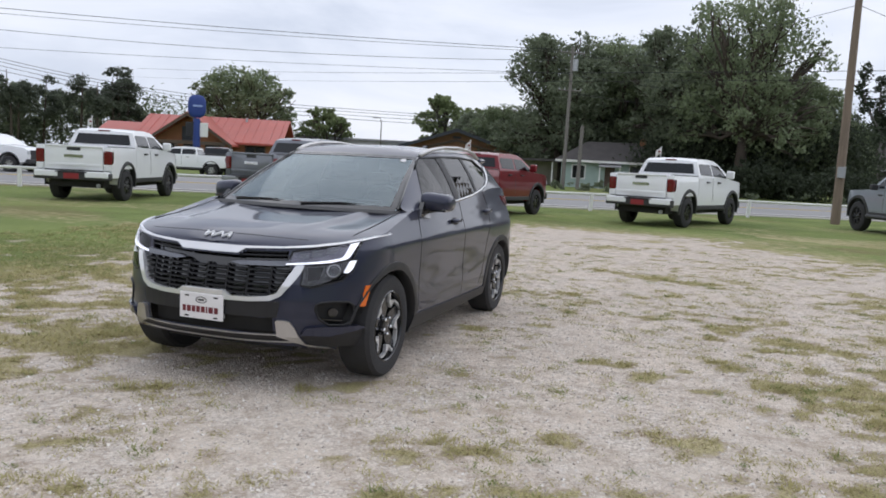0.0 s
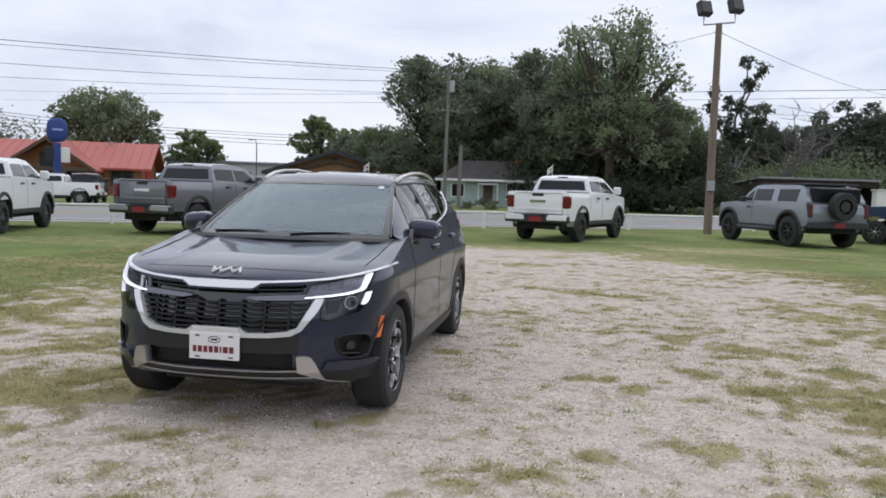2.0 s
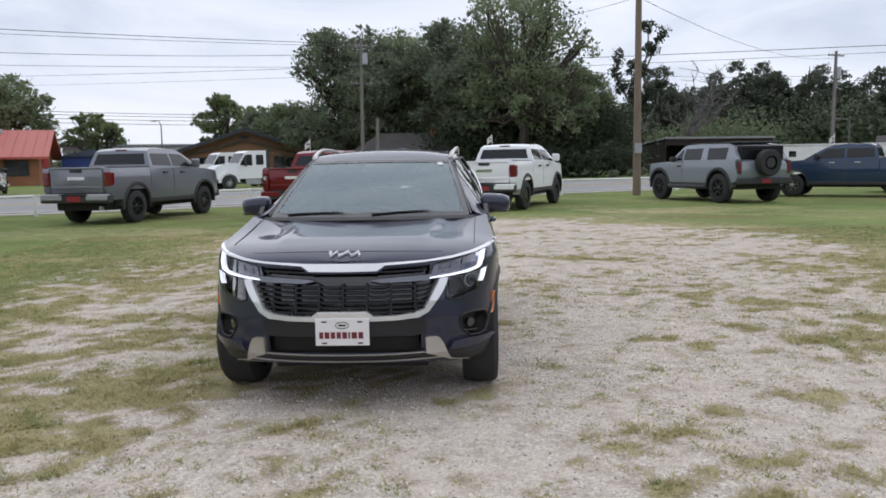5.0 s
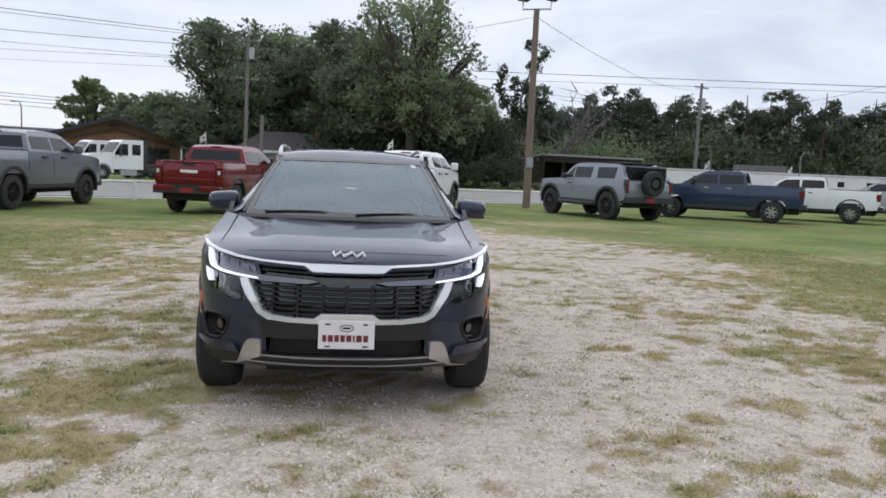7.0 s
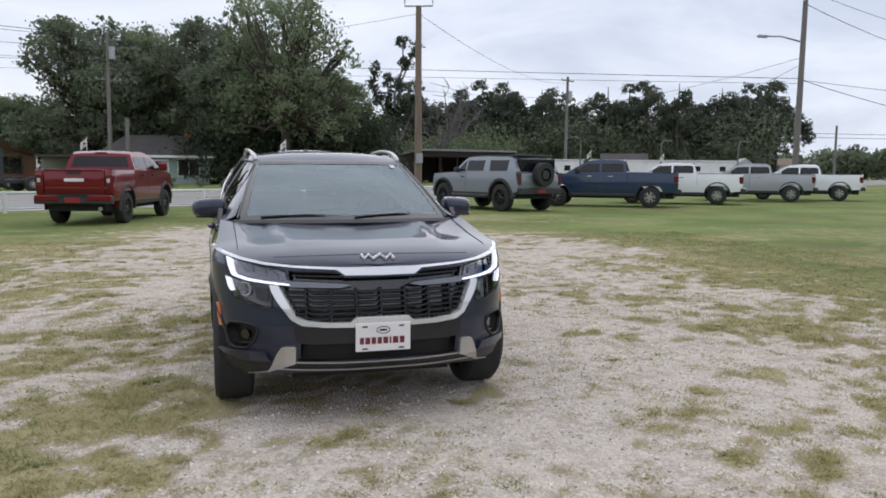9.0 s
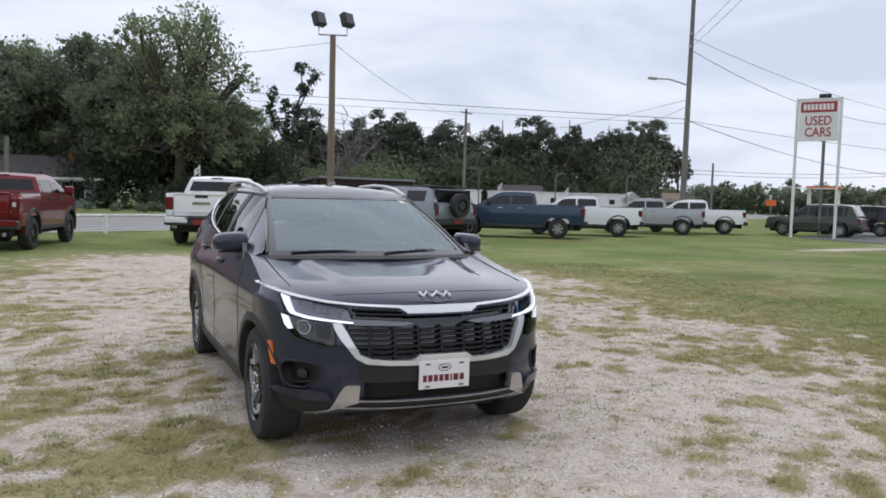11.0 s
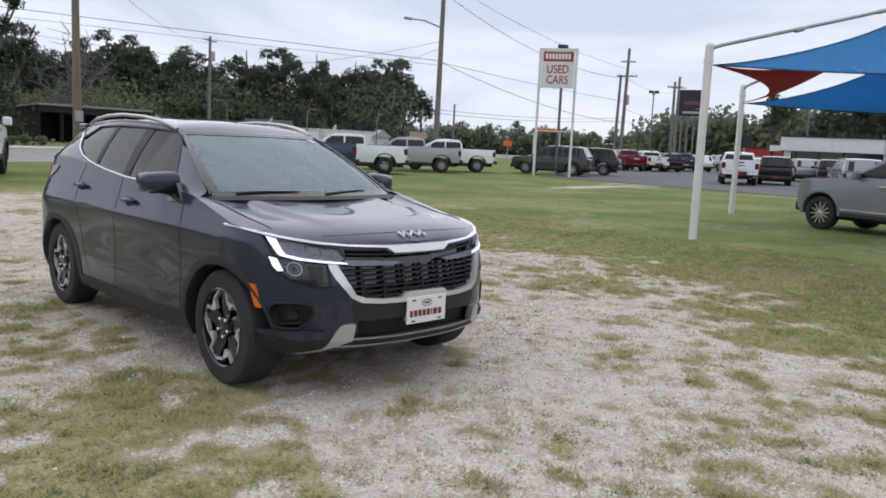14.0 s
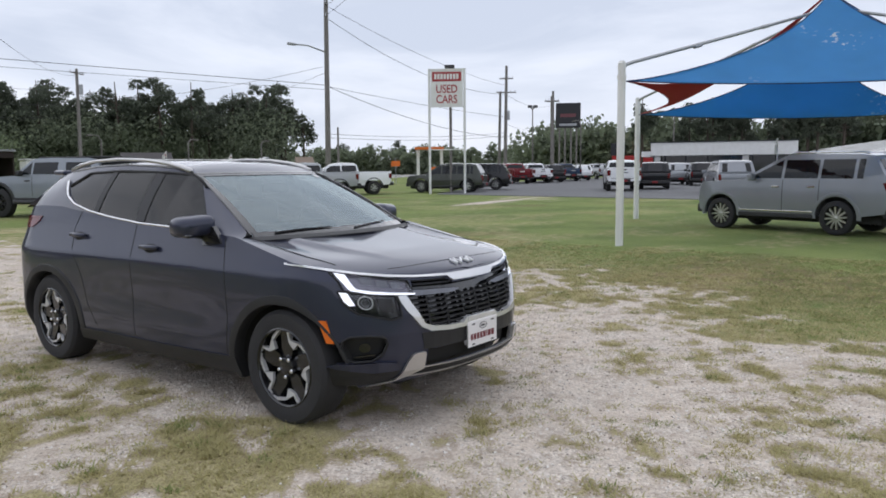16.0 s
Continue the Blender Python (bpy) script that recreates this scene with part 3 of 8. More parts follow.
floodlight_pole()
POLE_B = wood_pole("utility_pole", (-8.75, 60.5, 0), 11.8, 0.18, 0.12, (0.12, 0), POLE_GREY, "grey weathered utility pole with transformer", arms=((11.3, 1.1, 30), (8.2, 1.0, 30)), box_at=10.3)
wood_pole("utility_pole", (-7.5, 60.5, 0), 5.3, 0.17, 0.15, (0.1, 0), POLE_GREY, "short grey utility pole stub")
POLE_D = wood_pole("utility_pole", (34.4, 69.3, 0), 11.2, 0.19, 0.13, (0.1, 0), POLE_GREY, "grey utility pole with a crossarm", arms=((10.8, 1.1, 30),), box_at=9.3)
POLE_C = wood_pole("utility_pole", (33.2, 34.4, 0), 15.0, 0.21, 0.13, (0.28, 0.1), POLE_GREY, "tall grey utility pole with a street lamp arm",
                   arms=((12.4, 0.5, 40), (11.6, 0.4, 40)))
POLE_E = wood_pole("utility_pole", (63.9, 39.8, 0), 11.9, 0.20, 0.13, (0.3, 0), POLE_GREY, "tall grey utility pole with crossarms and transformers",
                   arms=((10.6, 0.7, 120), (9.2, 1.0, 120)), box_at=6.9)
wood_pole("utility_pole", (63.8, 40.5, 0), 9.3, 0.17, 0.12, (0.0, -0.2), POLE_GREY, "shorter grey utility pole beside a taller one")
wood_pole("utility_pole", (66.3, 35.6, 0), 8.7, 0.17, 0.12, (-0.15, 0), POLE_GREY, "slim grey utility pole with a crossarm", arms=((8.2, 0.7, 120),))
wood_pole("utility_pole", (96.0, 52.0, 0), 12.5, 0.24, 0.16, (0.0, 0), POLE_GREY, "far grey utility pole", arms=((11.0, 0.9, 120),))
wood_pole("utility_pole", (67.0, 67.0, 0), 6.8, 0.16, 0.12, (0.0, 0), POLE_GREY, "far thin utility pole")


def lot_lamp(base, h, label="tall slim lot lamp with two flat heads"):
    ob = thing("lot_lamp", label, "lot lamp", pose(*base, 0, 0, -40))
    part("post", tubed([(0, 0, -0.2), (0, 0, h)], [0.09, 0.06], 8), POLE_GREY, ob, smooth=True)
    for sx in (-1, 1):
        arm_part = part("lamp_arm", tubed([(0, 0, h - 0.35), (sx * 0.2, 0, h - 0.1)], 0.04, 6), POLE_GREY, ob)
        part("lamp_head", boxed(min(sx * 0.1, sx * 0.48), max(sx * 0.1, sx * 0.48), -0.2, 0.2, h - 0.12, h + 0.14, 0.03), BLACK_METAL, arm_part)


lot_lamp((65.4, 37.4, 0), 7.7)
lot_lamp((90.0, 31.7, 0), 8.4, "slim dark lot lamp in front of the showroom")


def street_lamp(base, h, arm, ang, label="slim grey street lamp"):
    ob = thing("street_lamp", label, "street lamp", pose(*base, 0, 0, ang))
    part("post", tubed([(0, 0, -0.2), (0, 0, h * 0.92), (arm * 0.3, 0, h), (arm, 0, h * 1.01)], [0.07, 0.06, 0.045, 0.04], 8), POLE_GREY, ob, smooth=True)
    part("lamp_head", boxed(arm - 0.05, arm + 0.4, -0.1, 0.1, h * 1.0 - 0.05, h * 1.0 + 0.06, 0.03), POLE_GREY, ob)


for bx, by, h, an in ((32.5, 62.0, 4.6, 200), (40.0, 60.0, 4.4, 20), (47.5, 58.5, 4.4, 20), (70.5, 34.5, 6.4, 60)):
    street_lamp((bx, by, 0), h, 1.2, an)
street_lamp((-31.3, 73.3, 0), 6.2, 0.5, 200, "slim grey lamp post beyond the road")
arm = part("lamp_arm", tubed([(0.22, 0.2, 9.3), (-0.7, 0.9, 9.7), (-1.4, 1.4, 9.75)], 0.05, 8), GALV, POLE_C, "street lamp arm", smooth=True)
part("lamp_head", boxed(-2.0, -1.35, 1.3, 1.55, 9.66, 9.82, 0.04), GALV, arm)

# cables on the far side of the road
PB = Vector((-8.7, 60.5, 0))
for h0, h1, sag, r in ((11.5, 11.7, 0.6, 0.055), (11.3, 11.2, 0.6, 0.04), (10.7, 11.3, 1.6, 0.045), (9.6, 8.1, 0.5, 0.036)):
    cable("overhead_cable", PB + Vector((0, 0, h0)), PB + Vector((0, 0, h1)) - ALONG * 74, sag, r)
for h in (8.4, 8.05, 7.6, 7.1):
    a = Vector((-54, 82, h))
    cable("overhead_cable", a, a + ALONG * 78 + Vector((0, 0, 1.1)), 0.7, 0.075)
    cable("overhead_cable", a, (-82, 52, h + 5.0), 1.2, 0.07)
for h in (11.2, 9.5, 8.0):
    cable("overhead_cable", PB + Vector((0, 0, h)), PB + Vector((0, 0, h)) + ALONG * 60, 1.1, 0.04)
# between the poles beyond the row of pickups
for h, e, r in ((8.3, 7.1, 0.045), (7.5, 6.8, 0.03)):
    cable("overhead_cable", (-101.7, 117.1, h * 2.0 + 0.2), (33.4, 34.4, e), 0.6, r)
cable("overhead_cable", (7.35, 26.7, 7.85), (34.4, 69.3, 10.6), 0.9, 0.026)
cable("overhead_cable", (7.35, 26.7, 7.85), (-8.7, 60.5, 10.8), 0.5, 0.022)
cable("overhead_cable", (33.4, 34.4, 8.4), (34.4, 69.3, 8.3), 0.6, 0.03)
cable("overhead_cable", (33.4, 34.4, 8.0), (70.0, 110.0, 9.5), 0.8, 0.03)
for h, e, sag, r in ((12.3, 9.9, 0.6, 0.035), (11.5, 9.0, 1.2, 0.045), (7.0, 6.7, 0.15, 0.04), (7.0, 4.6, 0.7, 0.05), (3.85, 5.1, 0.3, 0.035), (3.6, 4.8, 0.3, 0.035)):
    cable("overhead_cable", (33.4, 34.4, h), (64.1, 39.8, e), sag, r)
for h in (9.0, 6.0, 4.8):
    cable("overhead_cable", (64.1, 39.8, h), (96, 52.1, h + 1.5), 0.7, 0.035)
for h in (12.3, 11.7):
    cable("overhead_cable", (33.4, 34.4, h), (8.0, -12.0, h + 5.0), 0.9, 0.03)


def text_mesh(body, width, height, depth=0.01):
    """Built-in lettering as a mesh fitted to a width and height, standing in x and z."""
    cu = bpy.data.curves.new("lettering", "FONT")
    cu.body, cu.extrude, cu.offset = body, 0.02, 0.012
    cu.align_x = "CENTER"
    tmp = bpy.data.objects.new("lettering", cu)
    me = bpy.data.meshes.new_from_object(tmp)
    bpy.data.objects.remove(tmp)
    v = np.empty(len(me.vertices) * 3, dtype=np.float32)
    me.vertices.foreach_get("co", v)
    v = v.reshape(-1, 3)
    lo, hi = v.min(0), v.max(0)
    x = ((v[:, 0] - lo[0]) / (hi[0] - lo[0]) - 0.5) * width
    z = ((v[:, 1] - lo[1]) / (hi[1] - lo[1]) - 0.5) * height
    y = -(v[:, 2] - lo[2]) / (hi[2] - lo[2]) * depth
    me.vertices.foreach_set("co", np.stack([x, y, z], -1).astype(np.float32).ravel())
    me.update()
    return me


SIGN_RED = material("sign_red", (0.38, 0.03, 0.035), 0.5, second=(0.30, 0.03, 0.03), scale=3)
SIGN_BLACK = material("sign_black", (0.016, 0.016, 0.02), 0.4)


def used_cars_sign():
    s = thing("dealer_sign", "tall white sign with red lettering on two white posts", "sign", pose(32.0, 23.4, 0, 0, 0, -57) @ Matrix.Diagonal((0.83, 1, 1, 1)))
    for x in (-1.22, 1.22):
        part("post", tubed([(x, 0, -0.3), (x, 0, 7.15)], 0.09, 10), PAINT_WHITE, s, smooth=True, sharp=50)
    panel = part("panel", boxed(-1.1, 1.1, -0.08, 0.08, 5.05, 7.05, 0.02), PAINT_WHITE, s)
    for a in ((-1.16, 1.16, 4.97, 5.05), (-1.16, 1.16, 7.05, 7.13)):
        part("frame", boxed(a[0], a[1], -0.1, 0.1, a[2], a[3]), PAINT_WHITE, s)
    part("band", boxed(-1.0, 1.0, -0.09, -0.081, 6.42, 6.95), SIGN_RED, panel, "dark red band with white name bar")
    for k in range(8):
        part("name_bar", boxed(-0.86 + 0.217 * k, -0.70 + 0.217 * k, -0.1, -0.091, 6.54, 6.84), PAINT_WHITE, panel)
    for word, z in (("USED", 6.0), ("CARS", 5.42)):
        me = text_mesh(word, 1.45, 0.47)
        me.materials.append(SIGN_RED)
        ob = part("lettering", me, SIGN_RED, panel, "red lettering")
        ob.location = (0, -0.082, z)
    pole = part("light_mast", tubed([(0.1, 2.0, -0.3), (0.1, 2.0, 7.4)], 0.1, 8), POLE_GREY, s, "grey mast behind with floodlight")
    part("floodlight", boxed(-0.3, 0.4, 1.8, 2.2, 7.4, 7.6, 0.03), BLACK_METAL, pole)
    part("crossbar", tubed([(-1.22, 0, 2.55), (1.22, 0, 2.55)], 0.03, 6), PAINT_WHITE, s)


used_cars_sign()


def square_sign():
    s = thing("square_sign", "large black square sign on tall steel posts", "sign", pose(78.0, 40.0, 0, 0, 0, -62))
    for x in (-1.0, -0.35, 0.35, 1.0):
        part("post", tubed([(x, 0, -0.3), (x, 0, 6.4)], 0.1, 8), POLE_GREY, s)
    panel = part("panel", boxed(-1.45, 1.45, -0.2, 0.2, 6.1, 9.0, 0.05), SIGN_BLACK, s)
    part("logo_bar", boxed(-0.9, 0.9, -0.23, -0.2, 7.35, 7.75), material("dim_red_logo", (0.16, 0.05, 0.06), 0.5), panel)
    part("name_bar", boxed(-1.0, 1.0, -0.23, -0.2, 6.35, 6.6), GALV, panel)
    s2 = thing("square_sign", "small black and white roadside sign", "sign", pose(92.0, 40.0, 0, 0, 0, -62))
    part("post", tubed([(0, 0, -0.3), (0, 0, 3.2)], 0.1, 8), GALV, s2)
    part("panel", boxed(-0.9, 0.9, -0.1, 0.1, 3.0, 4.6, 0.03), SIGN_BLACK, s2)


square_sign()


def oval_sign():
    s = thing("oval_sign", "blue oval sign and white reader board on a blue pole", "sign", pose(-40.1, 53.0, 0, 0, 0, 38))
    part("post", tubed([(0, 0, -0.3), (0, 0, 4.4)], 0.3, 12), BLUE_PAINT, s)
    bm = bmesh.new()
    bmesh.ops.create_uvsphere(bm, u_segments=20, v_segments=12, radius=1.0)
    for v in bm.verts:
        v.co = Vector((math.copysign(abs(v.co.x) ** 0.7, v.co.x) * 0.78, v.co.y * 0.24, math.copysign(abs(v.co.z) ** 0.7, v.co.z) * 1.0 + 5.45))
    oval = part("oval_panel", bm, BLUE_PAINT, s, smooth=True)
    part("name_bar", boxed(-0.35, 0.45, -0.27, -0.24, 5.4, 5.57), material("pale_blue_print", (0.3, 0.4, 0.7), 0.5), oval)
    part("reader_board", boxed(-0.05, 0.95, -0.1, 0.1, 2.8, 4.05, 0.03), PAINT_WHITE, s)
    part("dark_board", boxed(-0.95, -0.1, -0.1, 0.1, 2.85, 4.05, 0.03), SIGN_BLACK, s)


oval_sign()
for p, c, w in (((58.0, 44.5, 1.3), ORANGE_PAINT, 0.55), ((64.0, 45.5, 1.5), YELLOW_PAINT, 0.5), ((55.5, 47.5, 2.0), ORANGE_PAINT, 0.45)):
    s = thing("road_sign", "small bright roadside warning sign on a post", "road sign", pose(p[0], p[1], 0, 0, 0, -57))
    part("post", tubed([(0, 0, -0.2), (0, 0, p[2] + 0.6)], 0.04, 6), GALV, s)
    part("panel", boxed(-w, w, -0.05, -0.02, p[2] - w * 0.6, p[2] + w * 0.6), c, s)


# ---- buildings ----
def gable_house(name, label, at, w, d, eave, peak, wall, roof, ridge="x", over=0.5, thick=0.18):
    """Walls and a ridged roof; x across the front, the front faces -y."""
    h = thing(name, label, "building", at)
    if ridge == "x":
        part("wall", prismed([(-d / 2, 0), (d / 2, 0), (d / 2, eave), (0, peak - 0.15), (-d / 2, eave)], "x", -w / 2, w / 2), wall, h)
        k = (peak - eave) / (d / 2)
        for s in (-1, 1):
            e = d / 2 + over
            part("roof", prismed([(0, peak), (s * e, peak - k * e), (s * e, peak - k * e - thick), (0, peak - thick)], "x", -w / 2 - over, w / 2 + over), roof, h)
    else:
        part("wall", prismed([(-w / 2, 0), (w / 2, 0), (w / 2, eave), (0, peak - 0.15), (-w / 2, eave)], "y", -d / 2, d / 2), wall, h)
        k = (peak - eave) / (w / 2)
        for s in (-1, 1):
            e = w / 2 + over
            part("roof", prismed([(0, peak), (s * e, peak - k * e), (s * e, peak - k * e - thick), (0, peak - thick)], "y", -d / 2 - over, d / 2 + over), roof, h)
    return h


def window_unit(parent, x, z, w, h, y, casing=PAINT_WHITE, bars=1):
    win = part("window", boxed(x - w / 2 - 0.08, x + w / 2 + 0.08, y - 0.06, y + 0.05, z - h / 2 - 0.08, z + h / 2 + 0.08), casing, parent)
    step = w / (bars + 1)
    for i in range(bars + 1):
        part("pane", boxed(x - w / 2 + step * i + 0.03, x - w / 2 + step * (i + 1) - 0.03, y - 0.075, y - 0.062, z - h / 2, z + h / 2), WINDOW_DARK, win)


def seams(parent, x0, x1, n, y0, z0, y1, z1, mat):
    """Raised ribs down a metal roof slope."""
    for x in lin(x0, x1, n):
        part("rib", tubed([(x, y0, z0), (x, y1, z1)], 0.045, 4), mat, parent)


def red_roof_building():
    at = pose(-53.0, 66.0, 0, 0, 0, 24) @ pose(5.2, 0, 0) @ Matrix.Diagonal((1.2, 1, 1.09, 1))
    h = gable_house("red_roof_building", "low orange brick building with a red metal roof", at, 11.0, 13.0, 2.7, 4.95, BRICK, ROOF_RED, "x", 0.8)
    roofs = [c for c in h.children if c.name.startswith("roof")]
    seams(roofs[0], -5.9, 5.9, 17, -0.02, 4.96, -7.2, 2.47, ROOF_RED)
    # cross gable with porch towards the road
    g0, half = -0.8, 2.9
    part("gable_wall", prismed([(g0 - half, 0), (g0 + half, 0), (g0 + half, 2.5), (g0, 4.5), (g0 - half, 2.5)], "y", -9.5, 0), BRICK, h)
    for s in (-1, 1):
        e = half + 0.6
        k = 2.25 / half
        part("gable_roof", prismed([(g0, 4.85), (g0 + s * e, 4.85 - k * e), (g0 + s * e, 4.67 - k * e), (g0, 4.67)], "y", -11.0, 0), ROOF_RED, h)
    part("fascia", prismed([(g0 - 3.5, 2.1), (g0, 4.8), (g0 + 3.5, 2.1), (g0 + 3.5, 1.85), (g0, 4.5), (g0 - 3.5, 1.85)], "y", -11.05, -10.9), TRIM_BROWN, h)
    part("porch_beam", boxed(g0 - 3.0, g0 + 3.0, -10.9, -10.6, 2.0, 2.3), TRIM_BROWN, h)
    for x in (-2.8, -0.9, 0.9, 2.8):
        part("porch_post", boxed(g0 + x - 0.12, g0 + x + 0.12, -10.85, -10.6, 0, 2.0), TRIM_BROWN, h)
    part("gable_vent", boxed(g0 - 0.7, g0 + 0.7, -9.56, -9.5, 2.3, 3.6), TRIM_DARK, h)
    part("door", boxed(g0 - 0.6, g0 + 0.6, -9.56, -9.5, 0, 2.1), WINDOW_DARK, h)
    for x in (g0 - 1.9, g0 + 1.9):
        window_unit(h, x, 1.4, 1.4, 1.3, -9.5, TRIM_BROWN)
    window_unit(h, 4.0, 1.5, 1.6, 1.2, -6.5, TRIM_BROWN)
    part("side_door", boxed(5.5, 5.56, -3.6, 1.2, 0.1, 2.9), RED_PAINT, h)
    part("vent_pipe", tubed([(2.5, -1.0, 4.3), (2.5, -1.0, 5.0)], 0.12, 8), GALV, h)
    low = gable_house("red_roof_annex", "low annex with a red metal roof", at @ pose(-7.8, 0.5, 0), 3.4, 11.0, 2.4, 4.05, BRICK, ROOF_RED, "x", 0.6)
    window_unit(low, 0, 1.3, 1.6, 1.1, -5.5, TRIM_BROWN)


red_roof_building()


def brick_gable_building():
    at = pose(-27.8, 89.5, 0, 0, 0, 18) @ Matrix.Diagonal((1.35, 1.35, 1.29, 1))
    h = gable_house("brick_gable_building", "tan brick building with a low gable and slate blue roof edge", at, 10.2, 14.0, 2.6, 4.35, BRICK_TAN, TRIM_BLUE, "y", 0.9)
    part("bargeboard", prismed([(-6.0, 2.35), (0, 4.4), (6.0, 2.35), (6.0, 2.05), (0, 4.1), (-6.0, 2.05)], "y", -8.0, -7.85), TRIM_DARK, h)
    part("inner_truss", prismed([(-5.0, 2.1), (0, 3.5), (5.0, 2.1), (5.0, 1.9), (0, 3.3), (-5.0, 1.9)], "y", -7.3, -7.1), TRIM_BROWN, h)
    part("vent", boxed(-0.35, 0.35, -7.06, -7.0, 3.55, 3.75), TRIM_DARK, h)
    for x in (-3.2, 3.2):
        window_unit(h, x, 1.3, 1.6, 1.2, -7.0, TRIM_BROWN)
    part("door", boxed(-0.6, 0.6, -7.05, -7.0, 0, 2.05), BLUE_PAINT, h)


brick_gable_building()


def warehouse():
    at = pose(-36.5, 92.0, 0, 0, 0, 22)
    h = thing("warehouse", "long low tan and white metal warehouse", "building", at)
    part("wall", boxed(-13, 9, -6, 6, 0, 4.0), SIDING_WHITE, h)
    part("tall_wall", boxed(9, 15, -6.5, 6, 0, 5.0), SIDING_TAN, h)
    part("roof", boxed(-13.3, 9.2, -6.4, 6.3, 4.0, 4.25), SHED_METAL, h)
    part("door", boxed(-6, -3, -6.05, -6.0, 0, 3.0), SHED_METAL, h)
    b = thing("blue_shed", "small blue metal shed", "building", pose(-42.0, 80.0, 0, 0, 0, 25))
    part("wall", boxed(-3, 3, -3, 3, 0, 2.8), BLUE_PAINT, b)
    part("roof", prismed([(-3.3, 2.8), (3.3, 2.8), (0, 3.6)], "y", -3.3, 3.3), TRIM_BLUE, b)


warehouse()


def mint_house():
    at = pose(-6.3, 73.0, 0, 0, 0, 6) @ Matrix.Diagonal((0.92, 0.9, 1.08, 1))
    h = thing("mint_house", "small pale mint house with a dark hipped shingle roof", "house", at)
    part("wall", boxed(-5.0, 5.0, -3.6, 3.6, 0, 2.5), SIDING_MINT, h)
    bm = bmesh.new()
    e = [bm.verts.new(p) for p in ((-5.7, -4.3, 2.4), (5.7, -4.3, 2.4), (5.7, 4.3, 2.4), (-5.7, 4.3, 2.4))]
    r = [bm.verts.new(p) for p in ((-2.6, 0, 4.2), (2.6, 0, 4.2))]
    bm.faces.new(e[::-1])
    for f in ((e[0], e[1], r[1], r[0]), (e[1], e[2], r[1]), (e[2], e[3], r[0], r[1]), (e[3], e[0], r[0])):
        bm.faces.new(f)
    roof = part("roof", bm, SHINGLE, h)
    part("chimney", boxed(2.9, 3.5, 0.2, 0.8, 3.0, 4.6), BRICK, roof, "red brick chimney")
    part("fascia", boxed(-5.6, 5.6, -4.36, -4.3, 2.22, 2.42), PAINT_WHITE, h)
    window_unit(h, 3.0, 1.4, 2.0, 1.35, -3.6, PAINT_WHITE)
    window_unit(h, -3.2, 1.4, 1.3, 1.1, -3.6, PAINT_WHITE)
    part("door", boxed(-0.5, 0.5, -3.65, -3.6, 0, 2.05), TRIM_BROWN, h)
    part("awning", prismed([(-3.6, 2.25), (-5.0, 1.95), (-5.0, 1.88), (-3.6, 2.17)], "x", -1.1, 1.1), SHED_METAL, h)
    for x in (-1.0, 1.0):
        part("awning_post", boxed(x - 0.05, x + 0.05, -4.95, -4.85, 0, 1.95), PAINT_WHITE, h)
    a = thing("house_annex", "low flat carport beside the house", "carport", at @ pose(-8.2, 0, 0))
    part("roof", boxed(-2.6, 2.4, -3, 3, 2.2, 2.4), SHINGLE, a)
    for x in (-2.4, 2.2):
        part("post", boxed(x - 0.06, x + 0.06, -2.8, -2.7, 0, 2.2), PAINT_WHITE, a)
    part("wall", boxed(-2.5, 2.3, 2.6, 2.8, 0, 2.2), SIDING_TAN, a)


mint_house()


def carport_shed():
    at = pose(26.2, 82.9, 0, 0, 0, 12) @ Matrix.Diagonal((0.963, 1, 1.2, 1))
    h = thing("carport_shed", "long open-fronted dark metal carport with a grey roof", "shed", at)
    part("roof", prismed([(-4.2, 3.15), (4.2, 2.6), (4.2, 2.48), (-4.2, 3.0)], "x", -6.6, 6.6), SHED_METAL, h)
    for x in lin(-6.4, 6.4, 23):
        part("rib", tubed([(x, -4.2, 3.17), (x, 4.2, 2.62)], 0.035, 4), SHED_METAL, h)
    part("back_wall", boxed(-6.4, 6.4, 3.8, 3.95, 0, 2.5), SHED_WALL, h)
    part("side_wall", boxed(-6.45, -6.3, -4.0, 3.8, 0, 2.85), SHED_WALL, h)
    part("side_wall", boxed(6.3, 6.45, -4.0, 3.8, 0, 2.85), SHED_WALL, h)
    part("header", boxed(-6.45, 6.45, -4.05, -3.9, 2.45, 3.0), SHED_WALL, h)
    for x in (-4.0, -1.6, 0.8, 3.2):
        part("post", boxed(x - 0.07, x + 0.07, -4.0, -3.86, 0, 2.6), SHED_WALL, h)


carport_shed()


def far_shed(at, w, d, wall, ridge, roof_mat, label):
    """A small gabled shed, ridge along x."""
    sh = thing("shed", label, "shed", at)
    part("wall", boxed(-w / 2, w / 2, -d / 2, d / 2, 0, wall), SIDING_WHITE, sh)
    part("roof", prismed([(-d / 2 - 0.3, wall - 0.05), (d / 2 + 0.3, wall - 0.05), (0, ridge)], "x", -w / 2 - 0.25, w / 2 + 0.25), roof_mat, sh)
    part("door", boxed(-0.5, 0.5, -d / 2 - 0.03, -d / 2 - 0.002, 0, wall - 0.3), TRIM_DARK, sh)


far_shed(pose(40.8, 68.4, 0, 0, 0, -28), 4.4, 4.0, 2.4, 3.35, SHINGLE, "low shed with a dark grey gabled roof")
far_shed(pose(50.5, 61.7, 0, 0, 0, 62), 3.0, 1.5, 2.1, 2.85, GALV, "small shed with a pale metal gable")
far_shed(pose(53.8, 59.1, 0, 0, 0, -38), 1.4, 2.5, 2.2, 2.85, POLE_WOOD, "small brown-roofed shed beside the pole")


